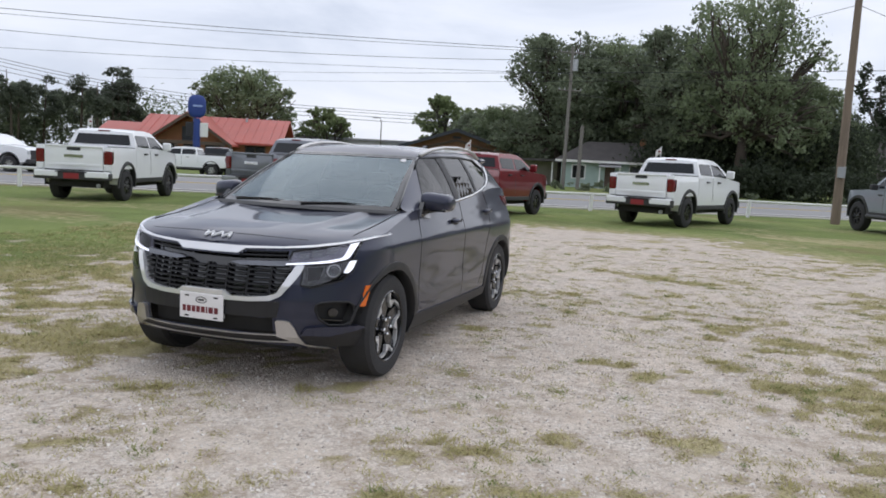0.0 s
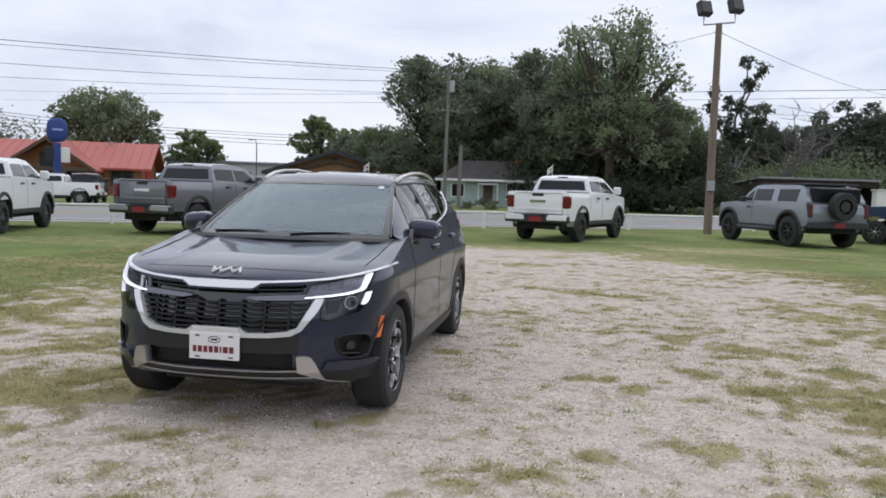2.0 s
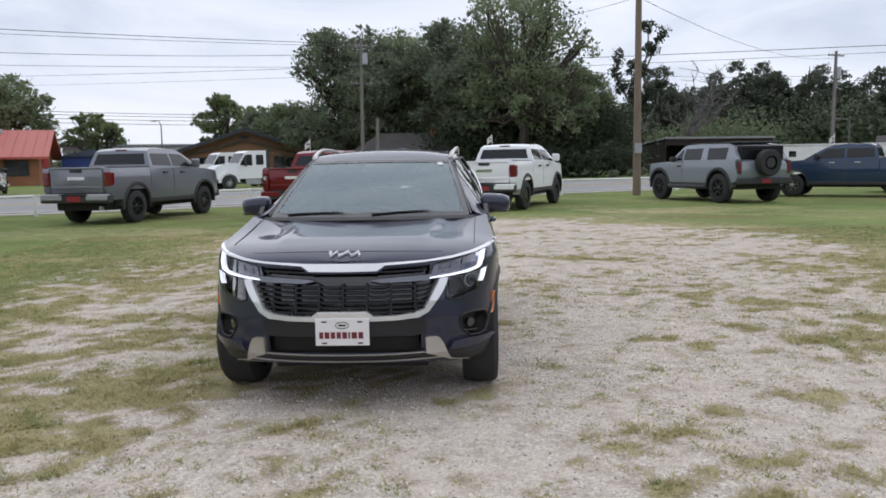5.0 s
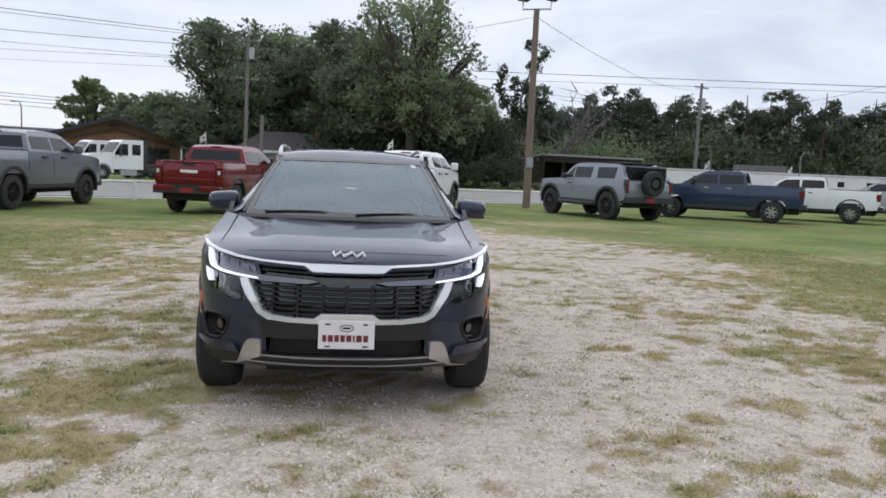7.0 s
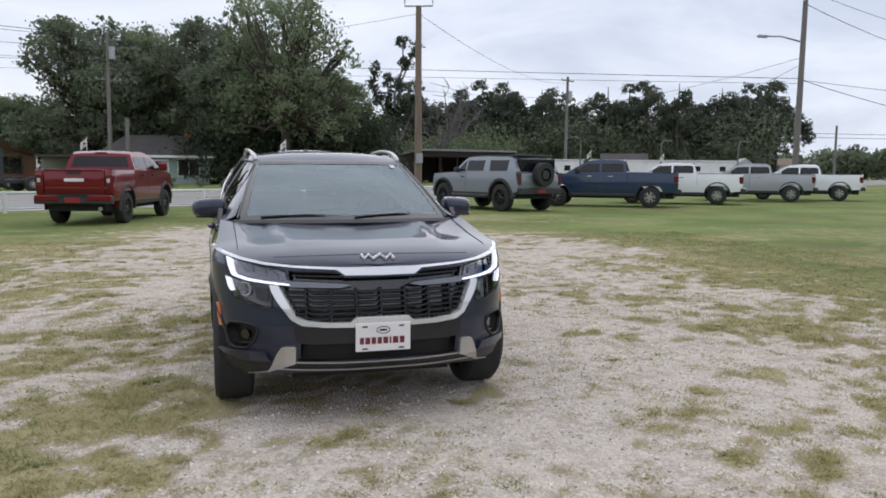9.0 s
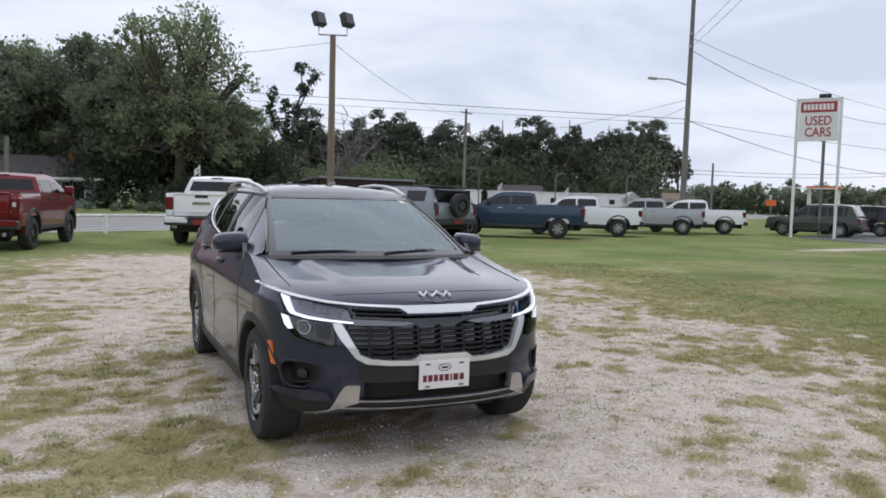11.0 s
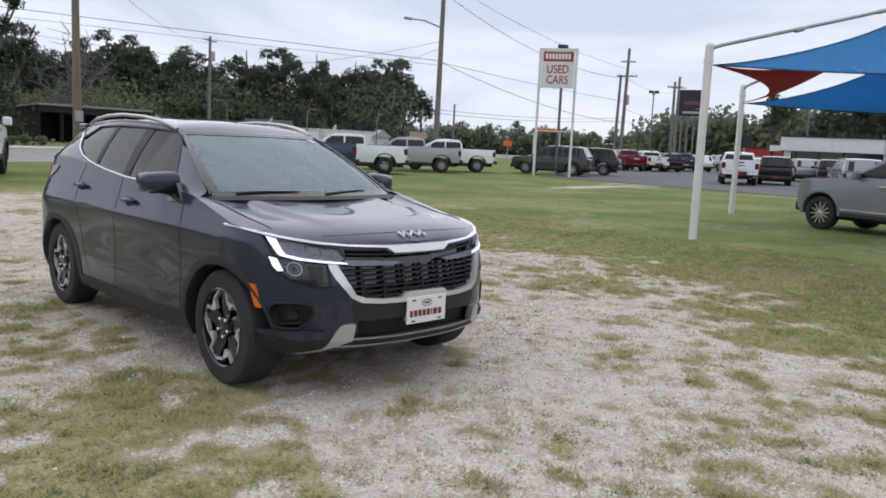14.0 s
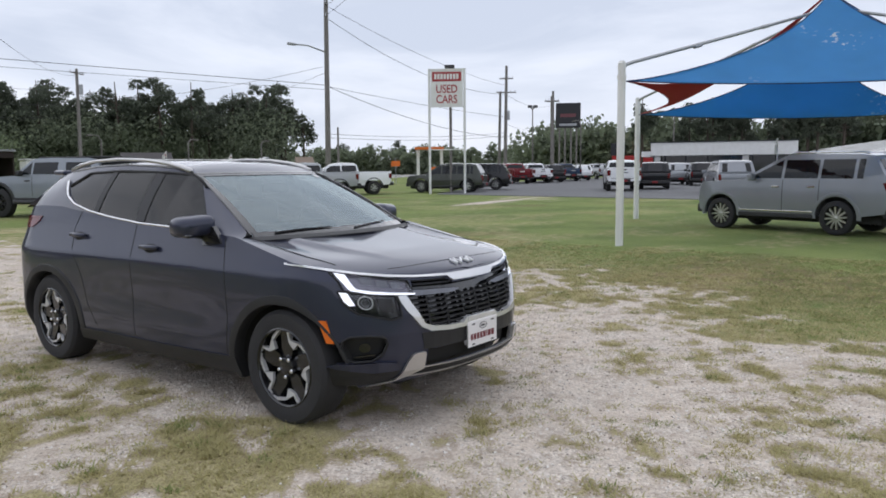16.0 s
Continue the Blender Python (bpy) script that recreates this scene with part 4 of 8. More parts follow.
def showroom():
    """Long white-fasciad dealership building beyond the lot."""
    at = pose(93.7, 27.0, 0, 0, 0, -72.7)
    h = thing("showroom", "long low showroom with a white fascia over dark glazing", "building", at)
    part("fascia", boxed(-8.0, 8.2, -6, 8, 2.75, 4.3, 0.05), PAINT_WHITE, h)
    part("roof_edge", boxed(-8.1, 8.3, -6.1, 8.1, 4.3, 4.4), TRIM_DARK, h)
    part("glazing", boxed(-7.8, 8.0, -4.6, 7.8, 0, 2.75), WINDOW_DARK, h)
    for x in (-6.4, -4.0, -1.5, 1.0, 3.5, 6.0):
        part("mullion", boxed(x - 0.08, x + 0.08, -4.7, -4.6, 0, 2.75), TRIM_DARK, h)
    for x in (-7.2, 2.7):
        part("pillar", boxed(x - 0.35, x + 0.35, -5.7, -5.0, 0, 2.75), SIDING_WHITE, h)
    part("side_canopy", boxed(-9.1, -8.02, -5.8, 2, 2.65, 3.3), PAINT_WHITE, h)
    w = thing("service_wing", "long white metal service building with a sloped roof", "building", pose(78.8, 4.6, 0, 0, 0, 199.4))
    part("wall", boxed(-60, 30, -5, 5, 0, 2.6), SIDING_WHITE, w)
    part("roof", prismed([(-5.4, 2.55), (5.4, 2.55), (0, 4.05)], "x", -60.4, 30.4), PAINT_WHITE, w)
    for x in lin(-56, 27, 22):
        window_unit(w, x, 1.9, 1.9, 0.9, -5.0, PAINT_WHITE)
    for x in lin(-59.5, 29.5, 50):
        part("rib", tubed([(x, -5.4, 2.57), (x, -0.1, 4.07)], 0.03, 4), SIDING_WHITE, w)
    r = thing("red_roof_shop", "far shop with a red flat roof", "building", pose(128.0, 50.0, 0, 0, 0, -70))
    part("wall", boxed(-6, 6, -4, 4, 0, 2.3), SIDING_WHITE, r)
    part("roof", boxed(-6.4, 6.4, -4.4, 4.4, 2.3, 3.4), RED_PAINT, r)
    f = thing("fuel_canopy", "far orange-trimmed filling station canopy", "canopy", pose(100.0, 78.0, 0, 0, 0, -55))
    part("roof", boxed(-2.4, 2.4, -1.5, 1.5, 4.7, 5.1), ORANGE_PAINT, f)
    for x in (-2.0, 2.0):
        part("column", boxed(x - 0.25, x + 0.25, -0.3, 0.3, 0, 4.6), PAINT_WHITE, f)
    for px, py, wd in ((31.0, 66.0, 6.5), (39.5, 64.5, 8.0), (46.9, 62.8, 5.8)):
        s = thing("white_trailer", "far long white trailer by the trees", "trailer", pose(px, py, 0, 0, 0, -12))
        body = part("body", boxed(-wd / 2, wd / 2, -1.2, 1.2, 0.7, 2.5, 0.12), PAINT_WHITE, s)
        for x in lin(-wd / 2 + 1.6, wd / 2 - 1.6, 2):
            part("window", boxed(x - 0.3, x + 0.3, -1.225, -1.2, 1.5, 2.0), WINDOW_DARK, body)
        part("skirt", boxed(-wd / 2 + 0.3, wd / 2 - 0.3, -1.0, 1.0, 0.0, 0.7), TRIM_DARK, s)
        part("roof", boxed(-wd / 2 - 0.1, wd / 2 + 0.1, -1.3, 1.3, 2.5, 2.6, 0.03), PAINT_WHITE, s)


showroom()


# ---- trees ----
def leaf_quads(centres, size, rs, flat=0.5):
    """Small bent leaf clumps as loose quads at the given places."""
    n = len(centres)
    a = rs.normal(size=(n, 3))
    a /= np.linalg.norm(a, axis=1)[:, None]
    b = rs.normal(size=(n, 3))
    b[:, 2] *= flat
    b -= (a * b).sum(1)[:, None] * a
    b /= np.linalg.norm(b, axis=1)[:, None]
    s = size * rs.uniform(0.55, 1.35, (n, 1))
    w = s * rs.uniform(0.45, 0.8, (n, 1))
    c = np.asarray(centres)
    return np.stack([c - a * s, c + b * w, c + a * s * 0.9, c - b * w * 0.8], 1)


def crown_points(rs, lobes, count, spread=0.22):
    """Leaf places in bunches scattered through and mostly near the skin of ellipsoid lobes."""
    vol = np.array([r[0] * r[1] * r[2] for _, r in lobes]) ** 0.7
    pick = rs.choice(len(lobes), size=count // 14, p=vol / vol.sum())
    d = rs.normal(size=(len(pick), 3))
    d /= np.linalg.norm(d, axis=1)[:, None]
    rad = rs.uniform(0.45, 1.12, (len(pick), 1)) ** 0.6
    c = np.array([lobes[i][0] for i in pick]) + d * rad * np.array([lobes[i][1] for i in pick])
    size = np.array([min(lobes[i][1]) for i in pick])[:, None]
    k = np.repeat(np.arange(len(pick)), 14)
    off = rs.normal(size=(len(k), 3)) * size[k] * spread
    off[:, 2] *= 0.7
    return c[k] + off


def limb(bm, a, b, r0, r1, rs, n=5):
    a, b = Vector(a), Vector(b)
    pts = [a.lerp(b, i / n) + Vector(rs.normal(size=3)) * (b - a).length * 0.035 * (0 < i < n) for i in range(n + 1)]
    tube(bm, pts, [r0 + (r1 - r0) * i / n for i in range(n + 1)], 5)
    return pts


def broad_tree(name, label, h, lobes, leaves, size, mat, seed, trunk_r=0.35, fork=0.3, at=None, bark=None, spread=0.22):
    rs = np.random.RandomState(seed)
    t = thing(name, label, "tree", at)
    bm = bmesh.new()
    f = Vector((rs.normal() * 0.2, rs.normal() * 0.2, h * fork))
    tube(bm, [(0, 0, -0.4), (0, 0, 0.3), f * 0.5, f], [trunk_r * 1.5, trunk_r * 1.1, trunk_r, trunk_r * 0.85], 9)
    for c, r in lobes:
        pts = limb(bm, f, Vector(c) + Vector((0, 0, r[2] * 0.2)), trunk_r * 0.5, 0.05, rs)
        for k in range(3):
            e = Vector(c) + Vector(rs.normal(size=3) * np.array(r) * 0.55)
            limb(bm, pts[2 + k], e, trunk_r * 0.2, 0.03, rs, 4)
    part("trunk", bm, bark or BARK, t, smooth=True)
    part("crown", quads_of("crown", leaf_quads(crown_points(rs, lobes, leaves, spread), size, rs), mat), mat, t)
    return t


def random_lobes(rs, h, r, low, n, squash=0.6):
    out = []
    for i in range(n):
        z = low + (h - low) * (0.15 + 0.8 * (i + 0.5) / n)
        reach = r * math.sqrt(max(0.08, 1 - ((z - low) / (h - low) * 1.75 - 0.75) ** 2))
        a = i * 2.4 + rs.uniform(-0.4, 0.4)
        q = reach * rs.uniform(0.35, 0.72)
        s = r * rs.uniform(0.30, 0.48)
        out.append(((q * math.cos(a), q * math.sin(a), min(z, h - s * squash)), (s, s, s * squash)))
    # ragged outer sprays
    for i in range(n * 2):
        z = low + (h - low) * rs.uniform(0.12, 1.0)
        reach = r * math.sqrt(max(0.05, 1 - ((z - low) / (h - low) * 1.75 - 0.75) ** 2))
        a, q = rs.uniform(0, 6.28), reach * rs.uniform(0.75, 1.08)
        s = r * rs.uniform(0.10, 0.19)
        out.append(((q * math.cos(a), q * math.sin(a), z), (s * 1.2, s * 1.2, s * 0.8)))
    return out


def pine_tree(h, seed, at=None, label="tall dark pine with bare lower trunk"):
    rs = np.random.RandomState(seed)
    t = thing("pine_tree", label, "tree", at, group="pine wood")
    bm = bmesh.new()
    lean = rs.normal(size=2) * 0.25
    tube(bm, [(0, 0, -0.3), (lean[0] * 0.5, lean[1] * 0.5, h * 0.5), (lean[0], lean[1], h * 0.97)], [0.26, 0.19, 0.05], 7)
    lobes = []
    for i in range(rs.randint(9, 13)):
        z = h * rs.uniform(0.42, 0.98)
        a = rs.uniform(0, 6.28)
        q = (1 - ((z / h - 0.42) / 0.58) ** 1.6) * h * 0.15 + 0.35
        c = Vector((lean[0] * z / h + q * math.cos(a), lean[1] * z / h + q * math.sin(a), z))
        limb(bm, (lean[0] * z / h, lean[1] * z / h, z - 0.6), c, 0.07, 0.02, rs, 3)
        s = h * rs.uniform(0.05, 0.085)
        lobes.append((tuple(c), (s * 1.15, s * 1.15, s * 0.75)))
    part("trunk", bm, BARK, t, smooth=True)
    part("crown", quads_of("crown", leaf_quads(crown_points(rs, lobes, 3300, 0.33), 0.21, rs), LEAF_PINE), LEAF_PINE, t)
    return t


def scatter_copies(sources, places, lo, hi, seed, group=""):
    rs = np.random.RandomState(seed)
    for x, y in places:
        src = sources[rs.randint(len(sources))]
        s = rs.uniform(lo, hi)
        ob = copy_thing(src, pose(x, y, 0, 0, 0, rs.uniform(0, 360)))
        ob.scale = (s * rs.uniform(0.9, 1.1), s * rs.uniform(0.9, 1.1), s)


def understorey(name, label, x0, x1, depth, base, h, count, size, mat, seed, ang):
    """A long ragged bank of brush."""
    rs = np.random.RandomState(seed)
    n = max(4, int((x1 - x0) / 2.2))
    lobes = []
    for i in range(n * 3):
        x = rs.uniform(x0, x1)
        z = rs.uniform(0.15, 0.75) * h
        s = h * rs.uniform(0.22, 0.42)
        lobes.append(((x, rs.uniform(-depth, depth), z), (s * 1.3, s, s)))
    me = quads_of(name, leaf_quads(crown_points(rs, lobes, count, 0.3), size, rs), mat)
    ob = new(name, me)
    ob.matrix_basis = pose(base[0], base[1], 0, 0, 0, ang)
    return tagged(ob, label, "brush", kind="stuff")


def big_oaks():
    rs = np.random.RandomState(5)
    A = broad_tree("oak_tree", "huge dark green spreading roadside oak", 13.5, random_lobes(rs, 13.5, 6.6, 2.0, 15), 27000, 0.185, LEAF_OAK, 11, 0.5,
                   at=pose(-6.5, 82.0, 0))
    B = broad_tree("oak_tree", "tall ragged dark green tree with gaps of sky", 16.8, random_lobes(rs, 16.8, 6.4, 2.2, 17, 0.75), 15000, 0.185, LEAF_OAK, 12, 0.5,
                   at=pose(5.4, 68.0, 0), spread=0.3)
    C = broad_tree("oak_tree", "dense dark green broad tree", 14.2, random_lobes(rs, 14.2, 6.2, 1.2, 15), 27000, 0.185, LEAF_DARK, 13, 0.45, at=pose(0.0, 76.0, 0))
    A.scale, B.scale, C.scale = (1.0, 1.0, 1.06), (0.98, 0.98, 1.05), (1.02, 1.02, 1.13)
    for src, x, y, a, s in ((C, -12.6, 79.0, 40, 1.1), (A, 9.9, 72.5, 160, 0.76), (C, 3.5, 86.0, 200, 0.98), (A, -3.0, 90.0, 300, 1.05), (B, 8.2, 78.0, 90, 0.72),
                            (A, -20.8, 86.0, 70, 0.64), (C, -25.0, 90.0, 20, 0.58), (B, -8.5, 86.0, 130, 1.0), (C, 13.2, 84.0, 250, 0.55)):
        ob = copy_thing(src, pose(x, y, 0, 0, 0, a))
        ob.scale = (s, s, s)
    # shade below the crowns is put into this brush's darker leaf colour
    understorey("roadside_brush", "brush and low limbs, leaves darkened for the shade under the trees", -8, 10.5, 3.0, (5.0, 72.0), 7.0, 22000, 0.2, LEAF_VINE_SHADED, 3, 4)
    understorey("roadside_brush", "dense dark brush and low limbs behind the house", -16, 9, 2.5, (-7, 86), 8.0, 22000, 0.22, LEAF_DARK, 5, 4)
    # same darkened leaves here for the shade at the trees' foot
    understorey("roadside_brush", "low brush, leaves darkened for the shade under the trees", -5, 10, 1.5, (5.0, 64.0), 3.0, 9000, 0.16, LEAF_VINE_SHADED, 4, 4)
    understorey("roadside_weeds", "low green weeds and vines along the verge", -12, 18, 1.2, (0.0, 58.0), 0.75, 7000, 0.1, LEAF_DARK, 6, 8)
    # dead tree wrapped in vines, and bare grey branches
    rs = np.random.RandomState(31)
    d = thing("dead_tree", "dead tree with upright limbs wrapped in dark vines", "tree", pose(19.6, 85.0, 0) @ Matrix.Scale(1.44, 4))
    bm = bmesh.new()
    lobes = []
    for x, z, lean in ((-1.6, 9.2, -0.5), (0.7, 11.3, 0.3), (1.9, 11.0, 0.8), (-0.4, 8.2, -0.2), (2.6, 8.4, 0.9)):
        pts = limb(bm, (0, 0, 2.5), (x, rs.normal() * 0.3, z), 0.16, 0.05, rs, 6)
        for p in pts[2:]:
            if rs.rand() < 0.85:
                lobes.append((tuple(p), (0.36, 0.36, 0.62)))
    tube(bm, [(0, 0, -0.3), (0, 0, 2.6)], [0.32, 0.22], 8)
    part("trunk", bm, DEAD_BARK, d, smooth=True)
    part("crown", quads_of("crown", leaf_quads(crown_points(rs, lobes, 5200, 0.40), 0.13, rs), LEAF_VINE_SHADED), LEAF_VINE_SHADED, d, "dark clinging vine leaves")
    b = thing("bare_tree", "leafless grey tree with fine twigs", "tree", pose(25.6, 86.0, 0) @ Matrix.Scale(1.36, 4))
    bm = bmesh.new()
    tube(bm, [(0, 0, -0.3), (0, 0, 3.0)], [0.25, 0.18], 8)
    for i in range(13):
        e = (rs.uniform(-2.8, 3.6), rs.uniform(-1.5, 1.5), rs.uniform(5.5, 8.9))
        pts = limb(bm, (0, 0, 2.9), e, 0.09, 0.02, rs, 6)
        for p in pts[2:]:
            for k in range(3):
                limb(bm, p, p + Vector((rs.normal() * 0.8, rs.normal() * 0.6, rs.uniform(0.2, 1.0))), 0.03, 0.012, rs, 2)
    part("trunk", bm, DEAD_BARK, b, smooth=True)


big_oaks()


def left_side_trees():
    rs = np.random.RandomState(8)
    broad_tree("shade_tree", "rounded green tree behind the red roof", 11.2, random_lobes(rs, 11.2, 5.6, 2.8, 13), 14500, 0.19, LEAF_OAK, 41, 0.35, at=pose(-52.2, 79.0, 0) @ Matrix.Scale(1.1, 4))
    s = broad_tree("small_tree", "small round green tree", 7.0, random_lobes(rs, 7.0, 3.2, 1.4, 8), 7000, 0.18, LEAF_BRIGHT, 42, 0.2, at=pose(-43.1, 83.5, 0) @ Matrix.Scale(1.12, 4))
    ob = copy_thing(s, pose(-34.0, 115.0, 0, 0, 0, 80))
    ob.scale = (1.3, 1.3, 1.25)
    ob = copy_thing(s, pose(-32.6, 100.0, 0, 0, 0, 20))
    ob.scale = (1.55, 1.55, 1.6)
    for x, y in ((-24.5, 97), (-21.5, 88), (-19.0, 92)):
        ob = copy_thing(s, pose(x, y, 0, 0, 0, x * 40))
        ob.scale = (1.1, 1.1, 1.2)
    ob = copy_thing(s, pose(-70.0, 92.0, 0, 0, 0, 20))
    ob.scale = (1.2, 1.2, 0.85)


left_side_trees()


def pine_woods():
    src = [pine_tree(h, 100 + i, pose(18 + 9 * i, 106 + 3 * i, 0)) for i, h in enumerate((13.5, 14.5, 12.5, 15.0))]
    rs = np.random.RandomState(77)
    right = []
    for i in range(62):
        u = rs.rand()
        az = radians(14 + 28.5 * u)
        dist = rs.uniform(104, 132)
        right.append((dist * math.sin(az), dist * math.cos(az)))
    scatter_copies(src, right, 0.78, 1.02, 1)
    left = []
    for i in range(38):
        az = radians(-68 + 26.5 * rs.rand())
        dist = rs.uniform(108, 130)
        left.append((dist * math.sin(az), dist * math.cos(az)))
    scatter_copies(src, left, 0.72, 0.90, 2)
    far = []
    for i in range(40):
        az = radians(43 + 62 * rs.rand())
        dist = rs.uniform(175, 250)
        far.append((dist * math.sin(az), dist * math.cos(az)))
    scatter_copies(src, far, 0.42, 0.66, 3)
    behind = []
    for i in range(36):
        az = radians(66 + 40 * rs.rand() ** 0.8)
        dist = rs.uniform(120, 140)
        behind.append((dist * math.sin(az), dist * math.cos(az)))
    scatter_copies(src, behind, 0.7, 0.95, 4)
    understorey("wood_edge", "dark green mass of the wood's lower foliage", -40, 23.5, 5, (52, 96), 9.0, 76000, 0.22, LEAF_DARK, 9, -25)
    # backing layer closes sky gaps; its dark leaf colour stands for inner shade
    understorey("wood_edge", "backing leaves inside the wood, darkened for its shade", -44, 23, 4, (60, 106), 10.0, 26000, 0.5, LEAF_VINE_SHADED, 18, -25)
    understorey("wood_edge", "bright green climbing vines at the wood's edge", -22, -2, 3, (38, 90), 7.0, 11000, 0.19, LEAF_OAK, 10, -25)
    understorey("wood_edge", "dark green mass of the far pine wood", -36, 24, 4, (-92, 78), 9.0, 36000, 0.28, LEAF_DARK, 12, 48)
    understorey("far_trees", "low far line of trees along the horizon", -120, 120, 6, (150, 118), 6.3, 100000, 0.55, LEAF_DARK, 13, -52)
    understorey("far_trees", "low far line of trees along the horizon", -70, 60, 6, (-60, 175), 3.8, 22000, 0.45, LEAF_DARK, 14, 20)
    # never in view: added behind the camera so glass and paint reflect something dark
    understorey("far_trees", "unseen tree line added behind the camera to darken reflections", -110, 110, 6, (-25, -75), 10.0, 12000, 0.95, LEAF_DARK, 16, 0)
    understorey("far_trees", "far line of trees behind the showroom", -70, 70, 6, (138, 5), 9.5, 90000, 0.6, LEAF_DARK, 15, -85)


pine_woods()


# ---- vehicles ----
def car_paint(name, c, metal=0.15, rough=0.3):
    return material(name, c, rough, metal, second=tuple(0.9 * k for k in c), scale=1.5, amount=0.5, coat=0.8, spec=0.15)


PAINT = {
    "white": car_paint("white_car_paint", (0.84, 0.85, 0.86), 0.0, 0.35),
    "grey": car_paint("grey_car_paint", (0.20, 0.21, 0.235), 0.45),
    "red": car_paint("deep_red_car_paint", (0.17, 0.008, 0.013), 0.35),
    "blue": car_paint("dark_blue_car_paint", (0.026, 0.048, 0.095), 0.3),
    "silver": car_paint("silver_grey_car_paint", (0.38, 0.395, 0.415)),
    "ash": car_paint("ash_grey_car_paint", (0.27, 0.295, 0.33), 0.2),
    "black": car_paint("black_car_paint", (0.012, 0.012, 0.014)),
    "olive": car_paint("olive_car_paint", (0.05, 0.055, 0.045), 0.1),
    "steel": car_paint("steel_grey_car_paint", (0.27, 0.285, 0.31), 0.35),
}
TYRE = material("tyre_rubber", (0.026, 0.0255, 0.027), 0.85, second=(0.036, 0.035, 0.036), scale=6, bump=0.2, bump_scale=60)
TRIM = material("black_plastic_trim", (0.026, 0.026, 0.028), 0.55, second=(0.038, 0.038, 0.038), scale=10)
CHROME = material("bright_chrome", (0.72, 0.72, 0.73), 0.12, 1.0, second=(0.66, 0.66, 0.67), scale=3)
ALLOY = material("machined_alloy", (0.62, 0.62, 0.62), 0.28, 1.0, second=(0.5, 0.5, 0.5), scale=12)
DARK_ALLOY = material("gloss_black_alloy", (0.02, 0.02, 0.022), 0.25, 0.3, coat=0.5)
CAR_GLASS = material("tinted_car_glass", (0.010, 0.012, 0.014), 0.05, spec=0.4)
LAMP_RED = material("red_lamp_lens", (0.15, 0.008, 0.010), 0.12, second=(0.09, 0.006, 0.008), scale=10, coat=0.6)
LAMP_CLEAR = material("clear_lamp_lens", (0.6, 0.62, 0.64), 0.1, coat=0.8)
PLATE_RED = material("red_plate_card", (0.27, 0.018, 0.022), 0.5)
UNDER = material("dark_underbody", (0.024, 0.023, 0.022), 0.9)


def arc(cy, cz, r, a0, a1, n=12):
    return [(cy + r * math.cos(radians(a)), cz + r * math.sin(radians(a))) for a in lin(a0, a1, n)]


def shell(profile, xfun, cuts_y, cuts_z, strips=4, crown=0.02):
    """A closed body from a side outline (y, z): both flanks follow xfun(y, z), the edge between them bows up by crown."""
    flat = bmesh.new()
    flat.faces.new([flat.verts.new((0, y, z)) for y, z in profile])
    for y in cuts_y:
        bmesh.ops.bisect_plane(flat, geom=flat.verts[:] + flat.edges[:] + flat.faces[:], plane_co=(0, y, 0), plane_no=(0, 1, 0), dist=1e-5)
    for z in cuts_z:
        bmesh.ops.bisect_plane(flat, geom=flat.verts[:] + flat.edges[:] + flat.faces[:], plane_co=(0, 0, z), plane_no=(0, 0, 1), dist=1e-5)
    bmesh.ops.triangulate(flat, faces=[f for f in flat.faces if len(f.verts) > 4])
    out = bmesh.new()
    side = {}
    for s in (-1, 1):
        for v in flat.verts:
            side[s, v.index] = out.verts.new((s * xfun(v.co.y, v.co.z), v.co.y, v.co.z))
        for f in flat.faces:
            out.faces.new([side[s, v.index] for v in f.verts][::s])
    mid = {}

    def across(v):
        if v.index not in mid:
            row = [side[-1, v.index]]
            for k in range(1, strips):
                u = -1 + 2 * k / strips
                row.append(out.verts.new((u * xfun(v.co.y, v.co.z), v.co.y, v.co.z + crown * (1 - u * u))))
            mid[v.index] = row + [side[1, v.index]]
        return mid[v.index]
    for e in flat.edges:
        if len(e.link_faces) == 1:
            a, b = across(e.verts[0]), across(e.verts[1])
            for k in range(strips):
                out.faces.new((a[k], a[k + 1], b[k + 1], b[k]))
    flat.free()
    bmesh.ops.recalc_face_normals(out, faces=out.faces[:])
    return out


def side_pane(poly, xfun, s, lift=0.006, thick=0.012):
    """A pane laid on a flank and following its curve: poly in (y, z)."""
    flat = bmesh.new()
    flat.faces.new([flat.verts.new((0, y, z)) for y, z in poly])
    z0, z1 = min(z for _, z in poly), max(z for _, z in poly)
    for z in lin(z0, z1, 7)[1:-1]:
        bmesh.ops.bisect_plane(flat, geom=flat.verts[:] + flat.edges[:] + flat.faces[:], plane_co=(0, 0, z), plane_no=(0, 0, 1), dist=1e-5)
    flat.verts.index_update()
    bm = bmesh.new()
    a = [bm.verts.new((s * (xfun(v.co.y, v.co.z) + lift), v.co.y, v.co.z)) for v in flat.verts]
    b = [bm.verts.new((s * (xfun(v.co.y, v.co.z) + lift - thick), v.co.y, v.co.z)) for v in flat.verts]
    for f in flat.faces:
        ids = [v.index for v in f.verts]
        bm.faces.new([a[i] for i in ids])
        bm.faces.new([b[i] for i in ids][::-1])
    for e in flat.edges:
        if len(e.link_faces) == 1:
            i, j = e.verts[0].index, e.verts[1].index
            bm.faces.new((a[i], a[j], b[j], b[i]))
    flat.free()
    return bm


